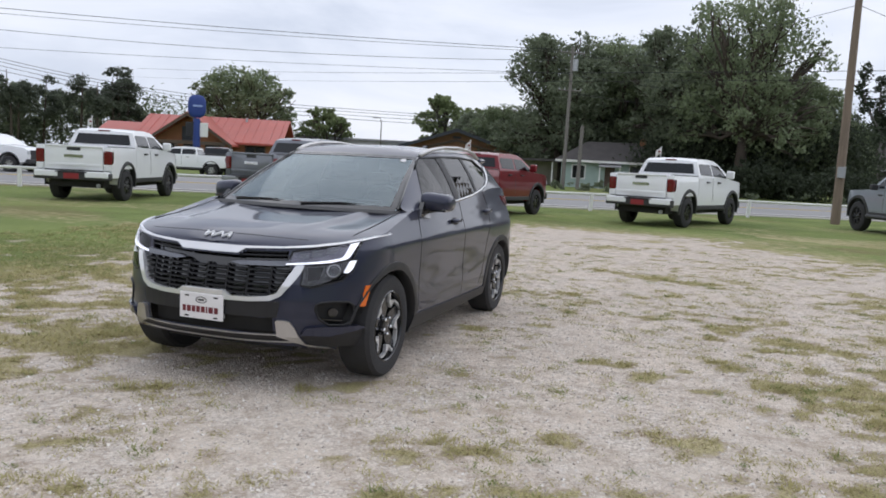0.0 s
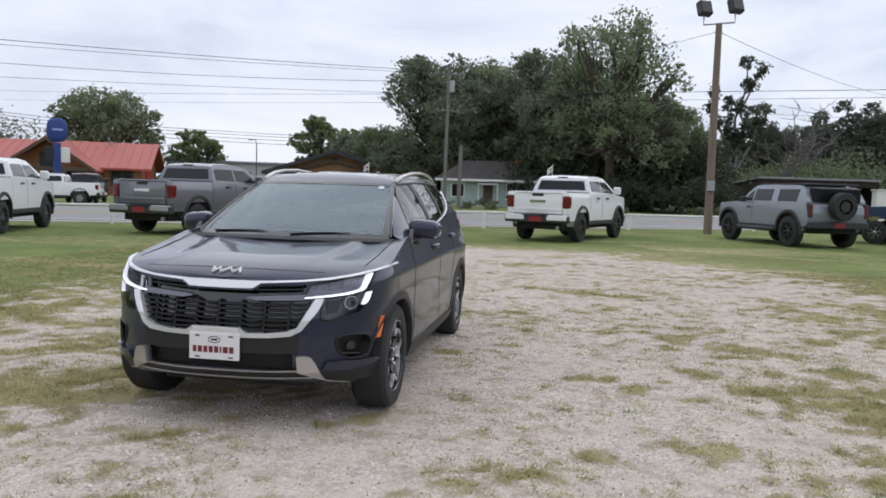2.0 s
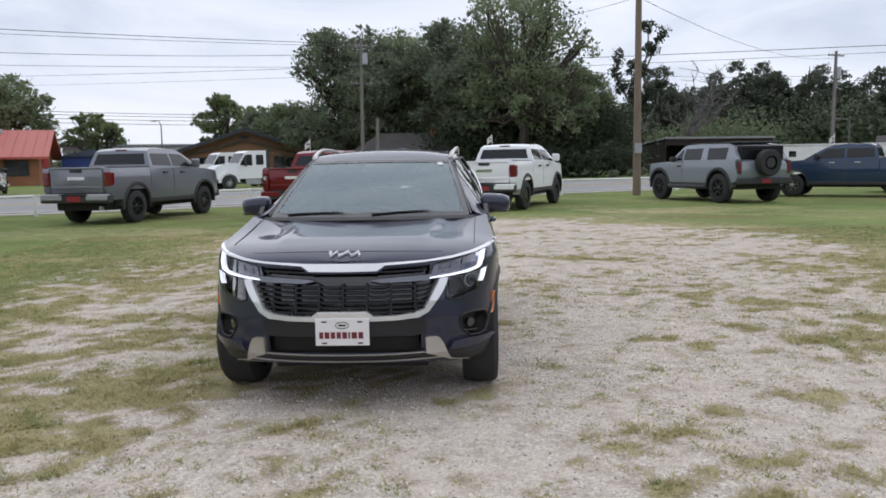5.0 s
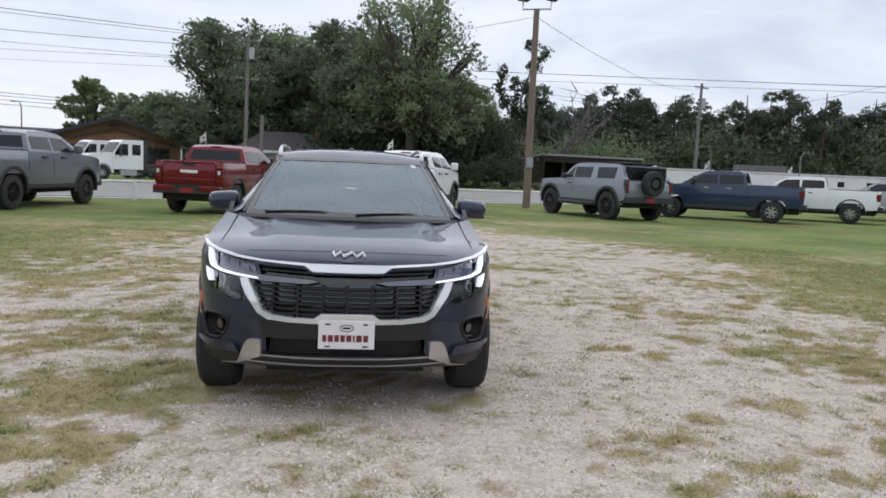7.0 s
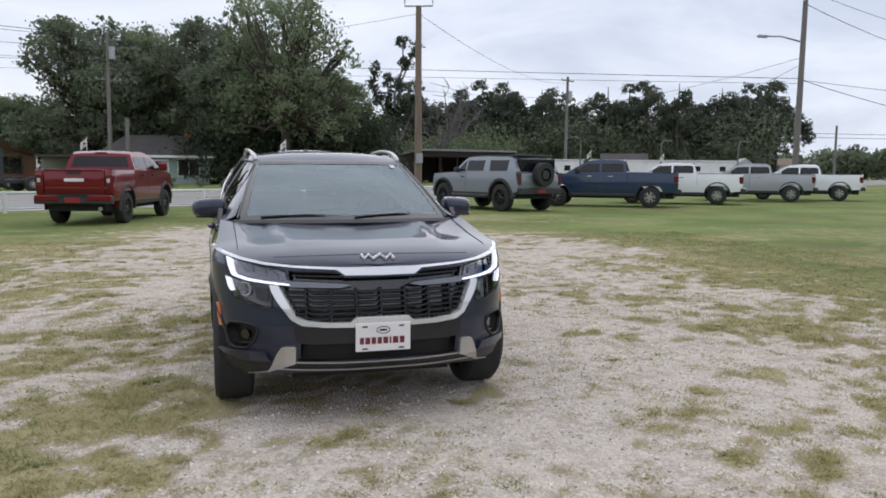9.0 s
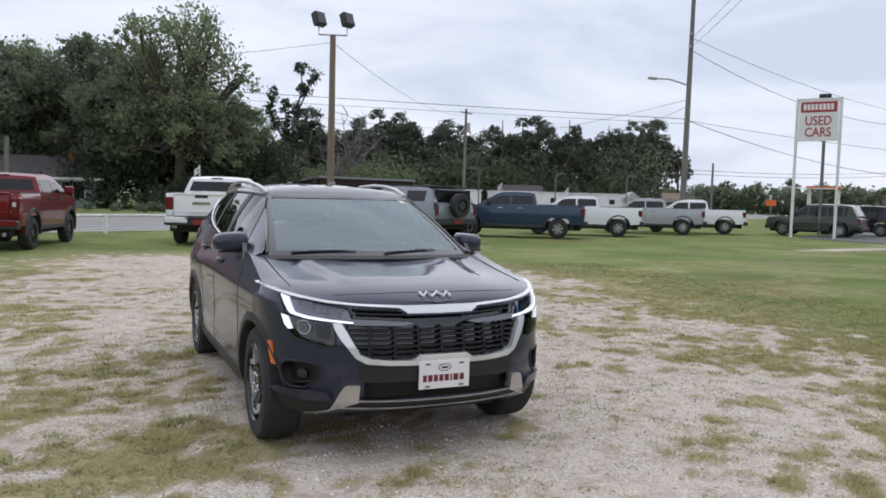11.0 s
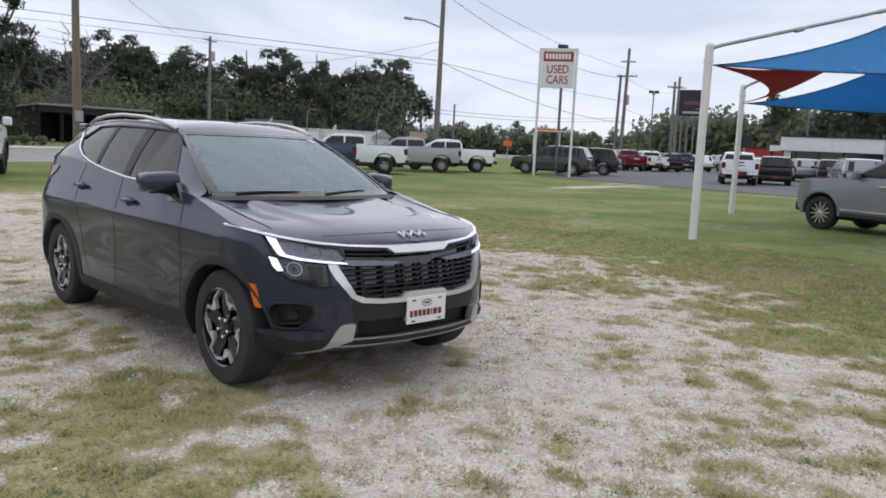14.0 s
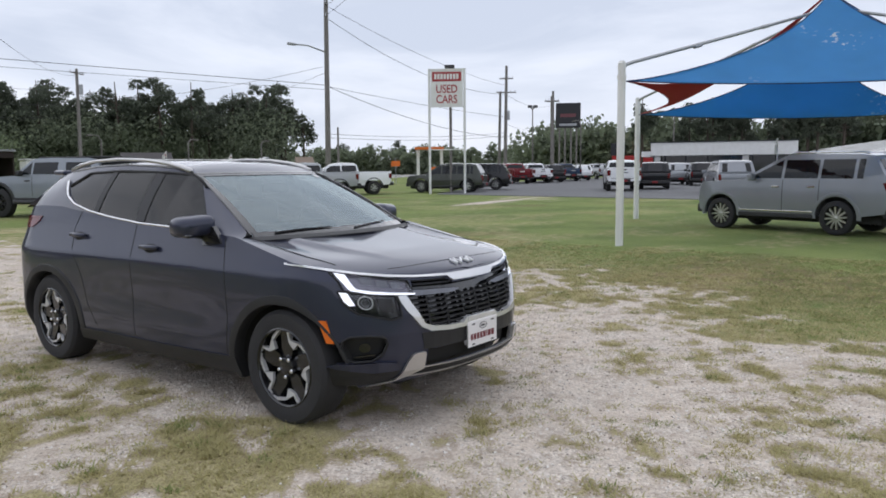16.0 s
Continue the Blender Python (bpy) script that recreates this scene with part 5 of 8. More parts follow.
def end_pane(poly, yfun, lift=0.006, thick=0.012):
    """A pane laid on a front or rear: poly in (x, z); a positive lift goes to +y."""
    bm = bmesh.new()
    a = [bm.verts.new((x, yfun(x, z) + lift, z)) for x, z in poly]
    b = [bm.verts.new((x, yfun(x, z) + lift - math.copysign(thick, lift), z)) for x, z in poly]
    bm.faces.new(a)
    bm.faces.new(b[::-1])
    for i in range(len(poly)):
        j = (i + 1) % len(poly)
        bm.faces.new((a[i], a[j], b[j], b[i]))
    return bm


def lathe(bm, prof, n, x0=0.0, s=1):
    """Turns (x, r) round the x axis."""
    rows = [[bm.verts.new((x0 + s * x, r * math.cos(2 * math.pi * k / n), r * math.sin(2 * math.pi * k / n))) for x, r in prof] for k in range(n)]
    for k in range(n):
        a, b = rows[k], rows[(k + 1) % n]
        for j in range(len(prof) - 1):
            bm.faces.new((a[j], a[j + 1], b[j + 1], b[j]))
    return rows


WHEELS = {}


def road_wheel(parent, x, y, r, width, rim_r, spokes, mat, bolt=True, back=None):
    """A tyre, rim and spokes as parts under one wheel; faces +x when x is positive."""
    s = 1 if x > 0 else -1
    key = (r, width, rim_r, spokes, mat.name)
    if key not in WHEELS:
        h = width / 2
        t = bmesh.new()
        lathe(t, [(-h, rim_r), (-h * 0.98, r * 0.9), (-h * 0.8, r * 0.985), (-h * 0.4, r), (h * 0.4, r), (h * 0.8, r * 0.985), (h * 0.98, r * 0.9), (h, rim_r * 1.03), (h * 0.9, rim_r)], 32)
        d = bmesh.new()
        rows = lathe(d, [(h * 0.92, rim_r * 1.02), (h * 0.95, rim_r * 0.95), (h * 0.35, rim_r * 0.9), (h * 0.2, rim_r * 0.3), (h * 0.2, 0.001)], 32)
        sp = bmesh.new()
        for k in range(spokes):
            a = 2 * math.pi * k / spokes
            m = Matrix.Rotation(a, 4, "X")
            for w in (-0.075, 0.075) if spokes < 7 else (0,):
                box(sp, h * 0.45, h * 0.8, w * rim_r * 3 - 0.019, w * rim_r * 3 + 0.019, rim_r * 0.15, rim_r * 0.97, 0, m)
        lathe(sp, [(h * 0.75, rim_r * 0.2), (h * 0.86, rim_r * 0.12), (h * 0.86, 0.001)], 16)
        made = []
        for nm, b, mm in (("tyre", t, TYRE), ("rim", d, UNDER), ("spokes", sp, mat)):
            bmesh.ops.recalc_face_normals(b, faces=b.faces[:])
            me = bpy.data.meshes.new(nm)
            b.to_mesh(me)
            b.free()
            me.materials.append(mm)
            me.shade_smooth()
            me.set_sharp_from_angle(angle=radians(35))
            made.append((nm, me))
        WHEELS[key] = made
    w = new("wheel", WHEELS[key][0][1])
    w.parent = parent
    w.matrix_basis = pose(x, y, r, random.uniform(0, 60), 0, 0 if s > 0 else 180)
    for nm, me in WHEELS[key][1:]:
        o = new(nm, me)
        o.parent = w
    return w


def pickup(label, color, at, size=1.0, style="mid", group="parked pickups", tail="red", wheel=None):
    """A crew-cab pickup, front to +y, standing on z = 0 with its middle at the origin."""
    big = style == "full"
    P = PAINT[color]
    L, W = (5.75, 1.02) if big else (5.35, 0.96)
    r = 0.42 if big else 0.415
    yf, yr = (1.95, -1.80) if big else (1.72, -1.62)
    F, R = L / 2, -L / 2
    zs, bed, hood, belt, top = (0.52, 1.40, 1.30, 1.39, 1.90) if big else (0.56, 1.41, 1.32, 1.41, 1.90)
    c0, c1 = (-0.55, 1.05) if big else (-0.62, 0.95)
    t = thing("pickup_truck", label, "pickup truck", at, group)
    t.scale = (size, size, size)

    def xf(y, z):
        w = W * (0.965 + 0.035 * math.sin(math.pi * min(1, max(0, (z - zs + 0.15) / (belt - zs + 0.15)))))
        e = max(0.0, (y - (F - 0.55)) / 0.55)
        e2 = max(0.0, ((R + 0.25) - y) / 0.25)
        return w * (1 - 0.13 * e ** 2.2 - 0.03 * e2 ** 2)
    a = r + 0.12
    low = [(R + 0.06, 0.62), (yr - a, zs + 0.06)] + arc(yr, r + 0.03, a, 180, 0) + [(yr + a, zs)] + [(yf - a, zs)] + arc(yf, r + 0.03, a, 180, 0) + [(yf + a, zs + 0.02), (F - 0.04, zs + 0.05),
           (F, 0.85), (F - 0.03, hood - 0.16), (F - 0.14, hood - 0.05), (F - 0.5, hood), (c1 + 0.35, belt - 0.02), (c0 - 0.35, belt - 0.02), (c0 - 0.36, 0.88), (R + 0.06, 0.88)]
    body = part("body", shell(low, xf, lin(R + 0.3, F - 0.05, 22), lin(zs + 0.1, hood - 0.05, 7), 5, 0.02), P, t, smooth=True, sharp=38)
    # load bed
    for s in (-1, 1):
        bm = bmesh.new()
        rows = grid(bm, lambda y, z: (s * xf(y, z) * (1 if z < bed - 0.02 else 0.985), y, z), lin(R + 0.03, c0 - 0.375, 12), [0.86, 1.0, 1.15, bed - 0.04, bed])
        inner = grid(bm, lambda y, z: (s * (xf(y, 1.1) - 0.11), y, z), lin(R + 0.03, c0 - 0.375, 12), [bed, 0.9])
        for i in range(11):
            bm.faces.new((rows[i][-1], rows[i + 1][-1], inner[i + 1][0], inner[i][0]))
        bmesh.ops.remove_doubles(bm, verts=bm.verts[:], dist=0.0005)
        part("bed_side", bm, P, t, smooth=True, sharp=40)
        part("bed_rail", boxed(s * (W - 0.08) - 0.05, s * (W - 0.08) + 0.05, R + 0.05, c0 - 0.4, bed + 0.002, bed + 0.022, 0.008), TRIM, t)
    part("bed_floor", boxed(-W + 0.12, W - 0.12, R + 0.1, c0 - 0.38, 0.884, 0.91), TRIM, t)
    gate = part("tailgate", boxed(-W * 0.765, W * 0.765, R + 0.0, R + 0.075, 0.80, bed + 0.005, 0.018), P, t, "tailgate with handle", smooth=True, sharp=30)
    part("gate_handle", boxed(-0.17, 0.17, R - 0.012, R + 0.01, bed - 0.12, bed - 0.04, 0.008), TRIM, gate)
    part("gate_badge", boxed(-0.24, 0.24, R - 0.012, R - 0.001, bed - 0.30, bed - 0.22, 0.004), CHROME if color != "red" else PAINT_WHITE, gate, "pale raised badge bar")
    part("gate_crease", boxed(-W * 0.74, W * 0.74, R - 0.016, R + 0.01, 0.90, 0.965, 0.012), P, gate)
    part("gate_lip", boxed(-W * 0.75, W * 0.75, R - 0.03, R + 0.05, bed - 0.035, bed + 0.012, 0.012), P, gate)
    part("gate_shadow_line", boxed(-W * 0.765, W * 0.765, R + 0.01, R + 0.06, 0.775, 0.80), TRIM, gate)
    for s in (-1, 1):
        part("corner_panel", boxed(s * W * 0.885 - 0.10, s * W * 0.885 + 0.09, R + 0.005, R + 0.2, 0.80, bed - 0.005, 0.03), P, t, smooth=True, sharp=30)
    for s in (-1, 1):
        lamp = part("tail_lamp", boxed(s * W * 0.885 - 0.105, s * W * 0.885 + 0.10, R - 0.012, R + 0.20, bed - 0.46, bed - 0.09, 0.045), LAMP_RED, t, "red tail lamp")
        part("reverse_lens", boxed(s * W * 0.885 - 0.05, s * W * 0.885 + 0.03, R - 0.020, R, bed - 0.32, bed - 0.22, 0.006), LAMP_CLEAR if tail == "clear" else LAMP_RED, lamp)
    bump = part("rear_bumper", boxed(-W * 0.99, W * 0.99, R - 0.14, R + 0.1, 0.55, 0.75, 0.03), TRIM, t)
    for s in (-1, 1):
        part("bumper_end", boxed(s * W * 0.66 - 0.30, s * W * 0.66 + 0.30, R - 0.155, R - 0.02, 0.615, 0.775, 0.03), (P if color in ("white", "red") else GALV), bump)
    part("plate", boxed(-0.19, 0.19, R - 0.15, R - 0.142, 0.58, 0.72), PLATE_RED, bump, "red dealer plate")
    part("bumper_step", boxed(-0.4, 0.4, R - 0.16, R - 0.13, 0.735, 0.765), TRIM, bump)
    # cab
    def xc(y, z):
        k = max(0.0, (z - belt) / (top - belt))
        return (W - 0.035) * (1 - 0.20 * k ** 1.15)
    cab = [(c0 - 0.34, belt - 0.03), (c1 + 0.52, belt - 0.03), (c1 + 0.45, belt + 0.03), (c1 - 0.20, top - 0.10), (c1 - 0.42, top - 0.02), (c1 - 0.9, top + 0.02), (c0 - 0.05, top), (c0 - 0.22, top - 0.07), (c0 - 0.33, belt + 0.06)]
    shellb = shell(cab, xc, lin(c0, c1, 9), lin(belt + 0.05, top - 0.08, 6), 6, 0.03)
    cabin = part("cab", shellb, P, t, smooth=True, sharp=35)
    # glass
    zt, zb = top - 0.13, belt + 0.05
    mid = (c0 + c1) / 2 - 0.05
    for s in (-1, 1):
        part("side_window", side_pane([(c0 - 0.20, zb), (mid - 0.06, zb - 0.02), (mid - 0.06, zt), (c0 - 0.10, zt), (c0 - 0.18, zt - 0.05)], xc, s), CAR_GLASS, t)
        part("side_window", side_pane([(mid + 0.02, zb - 0.02), (c1 + 0.20, zb - 0.04), (c1 + 0.14, zb + 0.04), (c1 - 0.26, zt - 0.02), (mid + 0.02, zt)], xc, s), CAR_GLASS, t)
    def back(x, z):
        return c0 - 0.335 + 0.115 * max(0, (z - belt - 0.06) / (top - 0.13 - belt))
    part("rear_window", end_pane([(-W * 0.80, zb + 0.03), (W * 0.80, zb + 0.03), (W * 0.71, zt + 0.0), (-W * 0.71, zt + 0.0)], back, -0.012), CAR_GLASS, t)
    part("brake_light", boxed(-0.16, 0.16, c0 - 0.235, c0 - 0.17, top - 0.055, top - 0.015, 0.008), LAMP_RED, t)
    def front(x, z):
        return c1 + 0.46 - 0.66 * (z - belt - 0.03) / (top - 0.10 - belt - 0.03) - 0.05 * (x / W) ** 2
    part("windscreen", end_pane([(-W * 0.82, zb), (0, zb - 0.01), (W * 0.82, zb), (W * 0.70, zt), (0, zt + 0.02), (-W * 0.70, zt)], front, 0.03), CAR_GLASS, t)
    for s in (-1, 1):
        mir = part("mirror", boxed(s * (W + 0.13) - 0.12, s * (W + 0.13) + 0.12, c1 + 0.02, c1 + 0.16, belt - 0.02, belt + 0.22, 0.05), (P if color != "blue" else TRIM), t)
        part("mirror_arm", boxed(s * (W - 0.02) - 0.05, s * (W - 0.02) + 0.06, c1 + 0.06, c1 + 0.12, belt + 0.0, belt + 0.06), TRIM, mir)
        for y0 in (mid - 0.42, mid + 0.42):
            part("door_handle", boxed(s * W * 1.0 - 0.02, s * W * 1.0 + 0.025, y0 - 0.1, y0 + 0.1, belt - 0.17, belt - 0.12, 0.012), TRIM if not big else CHROME, t)
        part("door_seam", side_pane([(mid - 0.03, zs + 0.14), (mid - 0.015, zs + 0.14), (mid - 0.015, belt - 0.03), (mid - 0.03, belt - 0.03)], xf, s, 0.002, 0.004), TRIM, t)
        part("sill", boxed(s * (W - 0.05) - 0.06, s * (W - 0.05) + 0.05, yr + a + 0.06, yf - a - 0.06, zs - 0.08, zs + 0.05, 0.02), TRIM, t)
        for yy in (yf, yr):
            # on full-size trucks the flush black ring stands for the shaded arch gap
            bm = bmesh.new()
            pts = arc(yy, r + 0.03, a + 0.012, 188, -8, 17)
            grid(bm, lambda u, v: (s * (xf(min(max(u[0], R + 0.05), F - 0.02), min(u[1], hood - 0.1)) + v[0]), yy + (u[0] - yy) * v[1], (r + 0.03) + (u[1] - r - 0.03) * v[1]),
                 pts, [(-0.10, 0.97), (0.006, 0.965), (0.009, 1.0), (0.007, 1.05), (-0.006, 1.07)] if big else [(-0.10, 0.97), (0.028, 0.965), (0.032, 1.0), (0.025, 1.10), (-0.005, 1.13)])
            part("arch_flare", bm, TRIM, t, smooth=True, sharp=40)
        part("head_lamp", boxed(s * W * 0.78 - 0.13, s * W * 0.78 + 0.10, F - 0.2, F + 0.015, 0.95, 1.14, 0.02), LAMP_CLEAR, t)
    part("grille", boxed(-W * 0.62, W * 0.62, F - 0.1, F + 0.02, 0.72, 1.16, 0.03), TRIM, t)
    part("front_bumper", boxed(-W * 0.9, W * 0.9, F - 0.15, F + 0.08, 0.50, 0.72, 0.04), TRIM, t)
    part("underbody", boxed(-W * 0.72, W * 0.72, R + 0.15, F - 0.2, 0.36, 0.6), UNDER, t)
    part("exhaust", tubed([(W * 0.5, R + 0.6, 0.42), (W * 0.62, R + 0.05, 0.42)], 0.05, 8), GALV, t)
    for y in (yf, yr):
        for s in (-1, 1):
            road_wheel(t, s * (W - 0.145), y, r, 0.27, r * 0.60, 6, wheel or (ALLOY if big else DARK_ALLOY))
    return t


def az_pose(x, y, az, z=0.0):
    """Stands at (x, y) with its front towards the compass angle az, clockwise from +y."""
    return pose(x, y, z, 0, 0, -az)


def by_wheel(x, y, az, lx, ly, s=1.0):
    """The pose that puts the local wheel (lx, ly) on the ground at (x, y)."""
    m = az_pose(0, 0, az)
    o = m @ Vector((lx * s, ly * s, 0))
    return az_pose(x - o.x, y - o.y, az)


S = 0.96
TRUCK_A = pickup("white mid-size crew-cab pickup with black arch flares on grass", "white", by_wheel(-11.95, 12.2, -20, 0.9, -1.62, 1.0), 1.0)
pickup("grey mid-size crew-cab pickup with black arch flares on grass", "grey", by_wheel(-8.2, 15.0, 10, 0.9, -1.62, 1.03), 1.03)
TRUCK_C = pickup("deep red crew-cab pickup with clear reverse lamps on grass", "red", by_wheel(-3.05, 16.3, 13, 0.9, -1.62, S), S, tail="clear")
TRUCK_D = pickup("white mid-size crew-cab pickup parked beside the gravel", "white", by_wheel(2.28, 18.3, 21, 0.9, -1.62, 1.03), 1.03)
TRUCK_BLUE = pickup("dark blue full-size crew-cab pickup with alloy wheels", "blue", by_wheel(15.4, 21.7, -57, -0.95, -1.80, 0.97), 0.97, "full")
TRUCK_E = pickup("white full-size crew-cab pickup with alloy wheels", "white", by_wheel(19.85, 23.6, -55, -0.95, -1.80, 0.95), 0.95, "full")
pickup("silver grey full-size crew-cab pickup with alloy wheels", "silver", by_wheel(25.5, 25.7, -52, -0.95, -1.80, 0.95), 0.95, "full")
pickup("white full-size crew-cab pickup at the end of the row", "white", by_wheel(29.3, 26.7, -50, -0.95, -1.80, 0.95), 0.95, "full")


def wagon(label, color, at, L=5.0, W=1.0, H=1.95, yf=1.6, yr=-1.6, r=0.42, zs=0.5, hood=1.2, belt=1.25, screen=(0.95, 0.35), back=(-2.05, -2.35), splits=(0.25, -0.75, -1.7),
          flare=True, rim=None, spokes=6, spare=False, nose=0.05, tumble=0.16, category="car", group="", name="suv", size=1.0, chrome=False, solid=(), blunt=0.0):
    """An estate or off-roader, front to +y, on z = 0."""
    P = PAINT[color]
    t = thing(name, label, category, at, group)
    t.scale = (size, size, size)
    F, R = L / 2 - blunt, -L / 2

    def xf(y, z):
        w = W * (0.97 + 0.03 * math.sin(math.pi * min(1, max(0, (z - zs + 0.1) / (belt - zs + 0.1)))))
        e, e2 = max(0.0, (y - (F - 0.5)) / 0.5), max(0.0, ((R + 0.4) - y) / 0.4)
        return w * (1 - 0.12 * e ** 2.2 - 0.05 * e2 ** 2)

    def xc(y, z):
        k = max(0.0, (z - belt) / (H - belt))
        e2 = max(0.0, ((R + 0.5) - y) / 0.5)
        return (W - 0.03) * (1 - tumble * k ** 1.2 - 0.05 * e2 ** 2)
    a = r + 0.09
    low = [(R + 0.05, zs + 0.12), (yr - a, zs + 0.03)] + arc(yr, r + 0.02, a, 178, 2) + [(yr + a, zs), (yf - a, zs)] + arc(yf, r + 0.02, a, 178, 2) + [(yf + a, zs + 0.02), (F - 0.05, zs + 0.08),
           (F, zs + 0.35), (F - nose, hood - 0.14), (F - nose - 0.12, hood - 0.03), (screen[0] + 0.25, belt - 0.01), (back[1] + 0.02, belt - 0.01), (R, belt - 0.1), (R - 0.02, zs + 0.45)]
    body = part("body", shell(low, xf, lin(R + 0.25, F - 0.05, 20), lin(zs + 0.1, hood - 0.05, 7), 6, 0.02), P, t, smooth=True, sharp=38)
    cab = [(back[1] + 0.01, belt - 0.02), (screen[0] + 0.05, belt - 0.02), (screen[0], belt + 0.02), (screen[1], H - 0.08), (screen[1] - 0.2, H - 0.01), (screen[1] - 0.8, H + 0.01), (back[0] + 0.35, H - 0.01), (back[0], H - 0.06), (back[1], belt + 0.05)]
    part("cab", shell(cab, xc, lin(back[0], screen[1], 9), lin(belt + 0.05, H - 0.1, 6), 6, 0.03), P, t, smooth=True, sharp=35)
    zb, zt = belt + 0.04, H - 0.13
    edge = [screen[0] - 0.12] + list(splits) + [back[0] + 0.12]
    for s in (-1, 1):
        for i in range(len(edge) - 1):
            y1, y0 = edge[i], edge[i + 1]
            top1 = min(y1, screen[1] - 0.06) if i == 0 else y1
            p = [(y0 + 0.05, zb), (y1 - 0.03, zb), (top1 - 0.03, zt), (y0 + 0.05, zt)]
            part("side_window", side_pane(p, xc, s), CAR_GLASS, t)
        for y0, y1 in solid:
            part("quarter_panel", side_pane([(y0, zb - 0.03), (y1, zb - 0.03), (y1 - 0.02, zt + 0.03), (y0 + 0.06, zt + 0.03)], xc, s, 0.014, 0.02), P, t)
        for y in splits[:-1]:
            part("door_seam", side_pane([(y - 0.008, zs + 0.12), (y + 0.008, zs + 0.12), (y + 0.008, belt), (y - 0.008, belt)], xf, s, 0.002, 0.004), TRIM, t)
            part("door_handle", boxed(s * W - 0.02, s * W + 0.025, y + 0.08, y + 0.28, belt - 0.19, belt - 0.14, 0.012), CHROME if chrome else TRIM, t)
        part("sill", boxed(s * (W - 0.05) - 0.06, s * (W - 0.05) + 0.05, yr + a + 0.03, yf - a - 0.03, zs - 0.05, zs + 0.06, 0.02), TRIM, t)
        if chrome:
            part("sill_trim", boxed(s * W - 0.02, s * W + 0.012, yr + a + 0.06, yf - a - 0.06, zs + 0.10, zs + 0.13, 0.005), CHROME, t)
        for yy in (yf, yr):
            bm = bmesh.new()
            grid(bm, lambda u, v: (s * (xf(min(max(u[0], R + 0.05), F - 0.02), min(u[1], hood - 0.1)) + v[0]), yy + (u[0] - yy) * v[1], (r + 0.02) + (u[1] - r - 0.02) * v[1]),
                 arc(yy, r + 0.02, a + 0.01, 186, -6, 15), [(-0.1, 0.97), (0.022, 0.965), (0.03, 1.0), (0.022, 1.12), (-0.005, 1.15)])
            part("arch_flare", bm, TRIM if flare else P, t, smooth=True, sharp=40)
        mir = part("mirror", boxed(s * (W + 0.11) - 0.11, s * (W + 0.11) + 0.11, screen[0] - 0.38, screen[0] - 0.24, belt - 0.02, belt + 0.16, 0.04), P if not flare else TRIM, t)
        part("tail_lamp", boxed(s * W * 0.88 - 0.07, s * W * 0.88 + 0.06, R - 0.03, R + 0.22, belt - 0.38, belt - 0.05, 0.02), LAMP_RED, t, "red tail lamp")
        part("head_lamp", boxed(s * W * 0.74 - 0.13, s * W * 0.74 + 0.12, F - nose - 0.2, F - nose + 0.02, hood - 0.27, hood - 0.13, 0.02), LAMP_CLEAR, t)
    def yb(x, z):
        return back[1] + (back[0] - back[1]) * (z - belt - 0.05) / (H - 0.06 - belt - 0.05)
    part("rear_window", end_pane([(-W * 0.76, zb + 0.03), (W * 0.76, zb + 0.03), (W * 0.70, zt), (-W * 0.70, zt)], yb, -0.012), CAR_GLASS, t)
    def yw(x, z):
        return screen[0] + (screen[1] - screen[0]) * (z - belt - 0.02) / (H - 0.10 - belt)
    part("windscreen", end_pane([(-W * 0.82, zb), (W * 0.82, zb), (W * 0.74, zt), (-W * 0.74, zt)], yw, 0.035), CAR_GLASS, t)
    part("rear_bumper", boxed(-W * 0.94, W * 0.94, R - 0.10, R + 0.1, zs + 0.02, zs + 0.22, 0.03), TRIM, t)
    part("front_bumper", boxed(-W * 0.86, W * 0.86, F - 0.12, F + 0.06, zs, zs + 0.22, 0.03), TRIM, t)
    part("grille", boxed(-W * 0.55, W * 0.55, F - nose - 0.12, F - nose + 0.03, zs + 0.26, hood - 0.14, 0.03), TRIM, t)
    part("plate", boxed(-0.18, 0.18, R - 0.115, R - 0.10, zs + 0.05, zs + 0.19), PLATE_RED, t, "red dealer plate")
    part("underbody", boxed(-W * 0.75, W * 0.75, R + 0.2, F - 0.2, zs - 0.14, zs + 0.05), UNDER, t)
    for y in (yf, yr):
        for s in (-1, 1):
            road_wheel(t, s * (W - 0.14), y, r, 0.28, r * (0.62 if flare else 0.70), spokes, rim or ALLOY)
    if spare:
        bm = bmesh.new()
        lathe(bm, [(-0.14, 0.22), (-0.14, 0.38), (-0.1, 0.41), (0.1, 0.41), (0.14, 0.38), (0.14, 0.22)], 28)
        for v in bm.verts:
            v.co = Vector((v.co.y, R - 0.17 + v.co.x, belt - 0.08 + v.co.z))
        sp = part("spare_wheel", bm, TYRE, t, "spare wheel on the tailgate", smooth=True, sharp=35)
        part("spare_hub", tubed([(0, R - 0.04, belt - 0.08), (0, R - 0.30, belt - 0.08)], 0.16, 12), TRIM, sp)
        part("roof_bar", boxed(-W * 0.8, W * 0.8, back[0] - 0.1, back[0] + 0.2, H, H + 0.05, 0.02), TRIM, t)
    return t


# boxy off-roader at the head of the line, and the long grey SUV under the canopy
hm = wagon("boxy ash grey off-roader with black flares and a spare wheel", "ash", by_wheel(8.68, 20.2, -20, -0.92, -1.60, 1.01), 4.95, 1.05, 1.88, 1.66, -1.60, 0.47, 0.58, 1.30, 1.34, (0.98, 0.45), (-2.10, -2.36), (0.30, -0.72),
           rim=DARK_ALLOY, spare=True, size=1.01, category="off-roader", name="off_roader", solid=((-1.02, -0.74),))
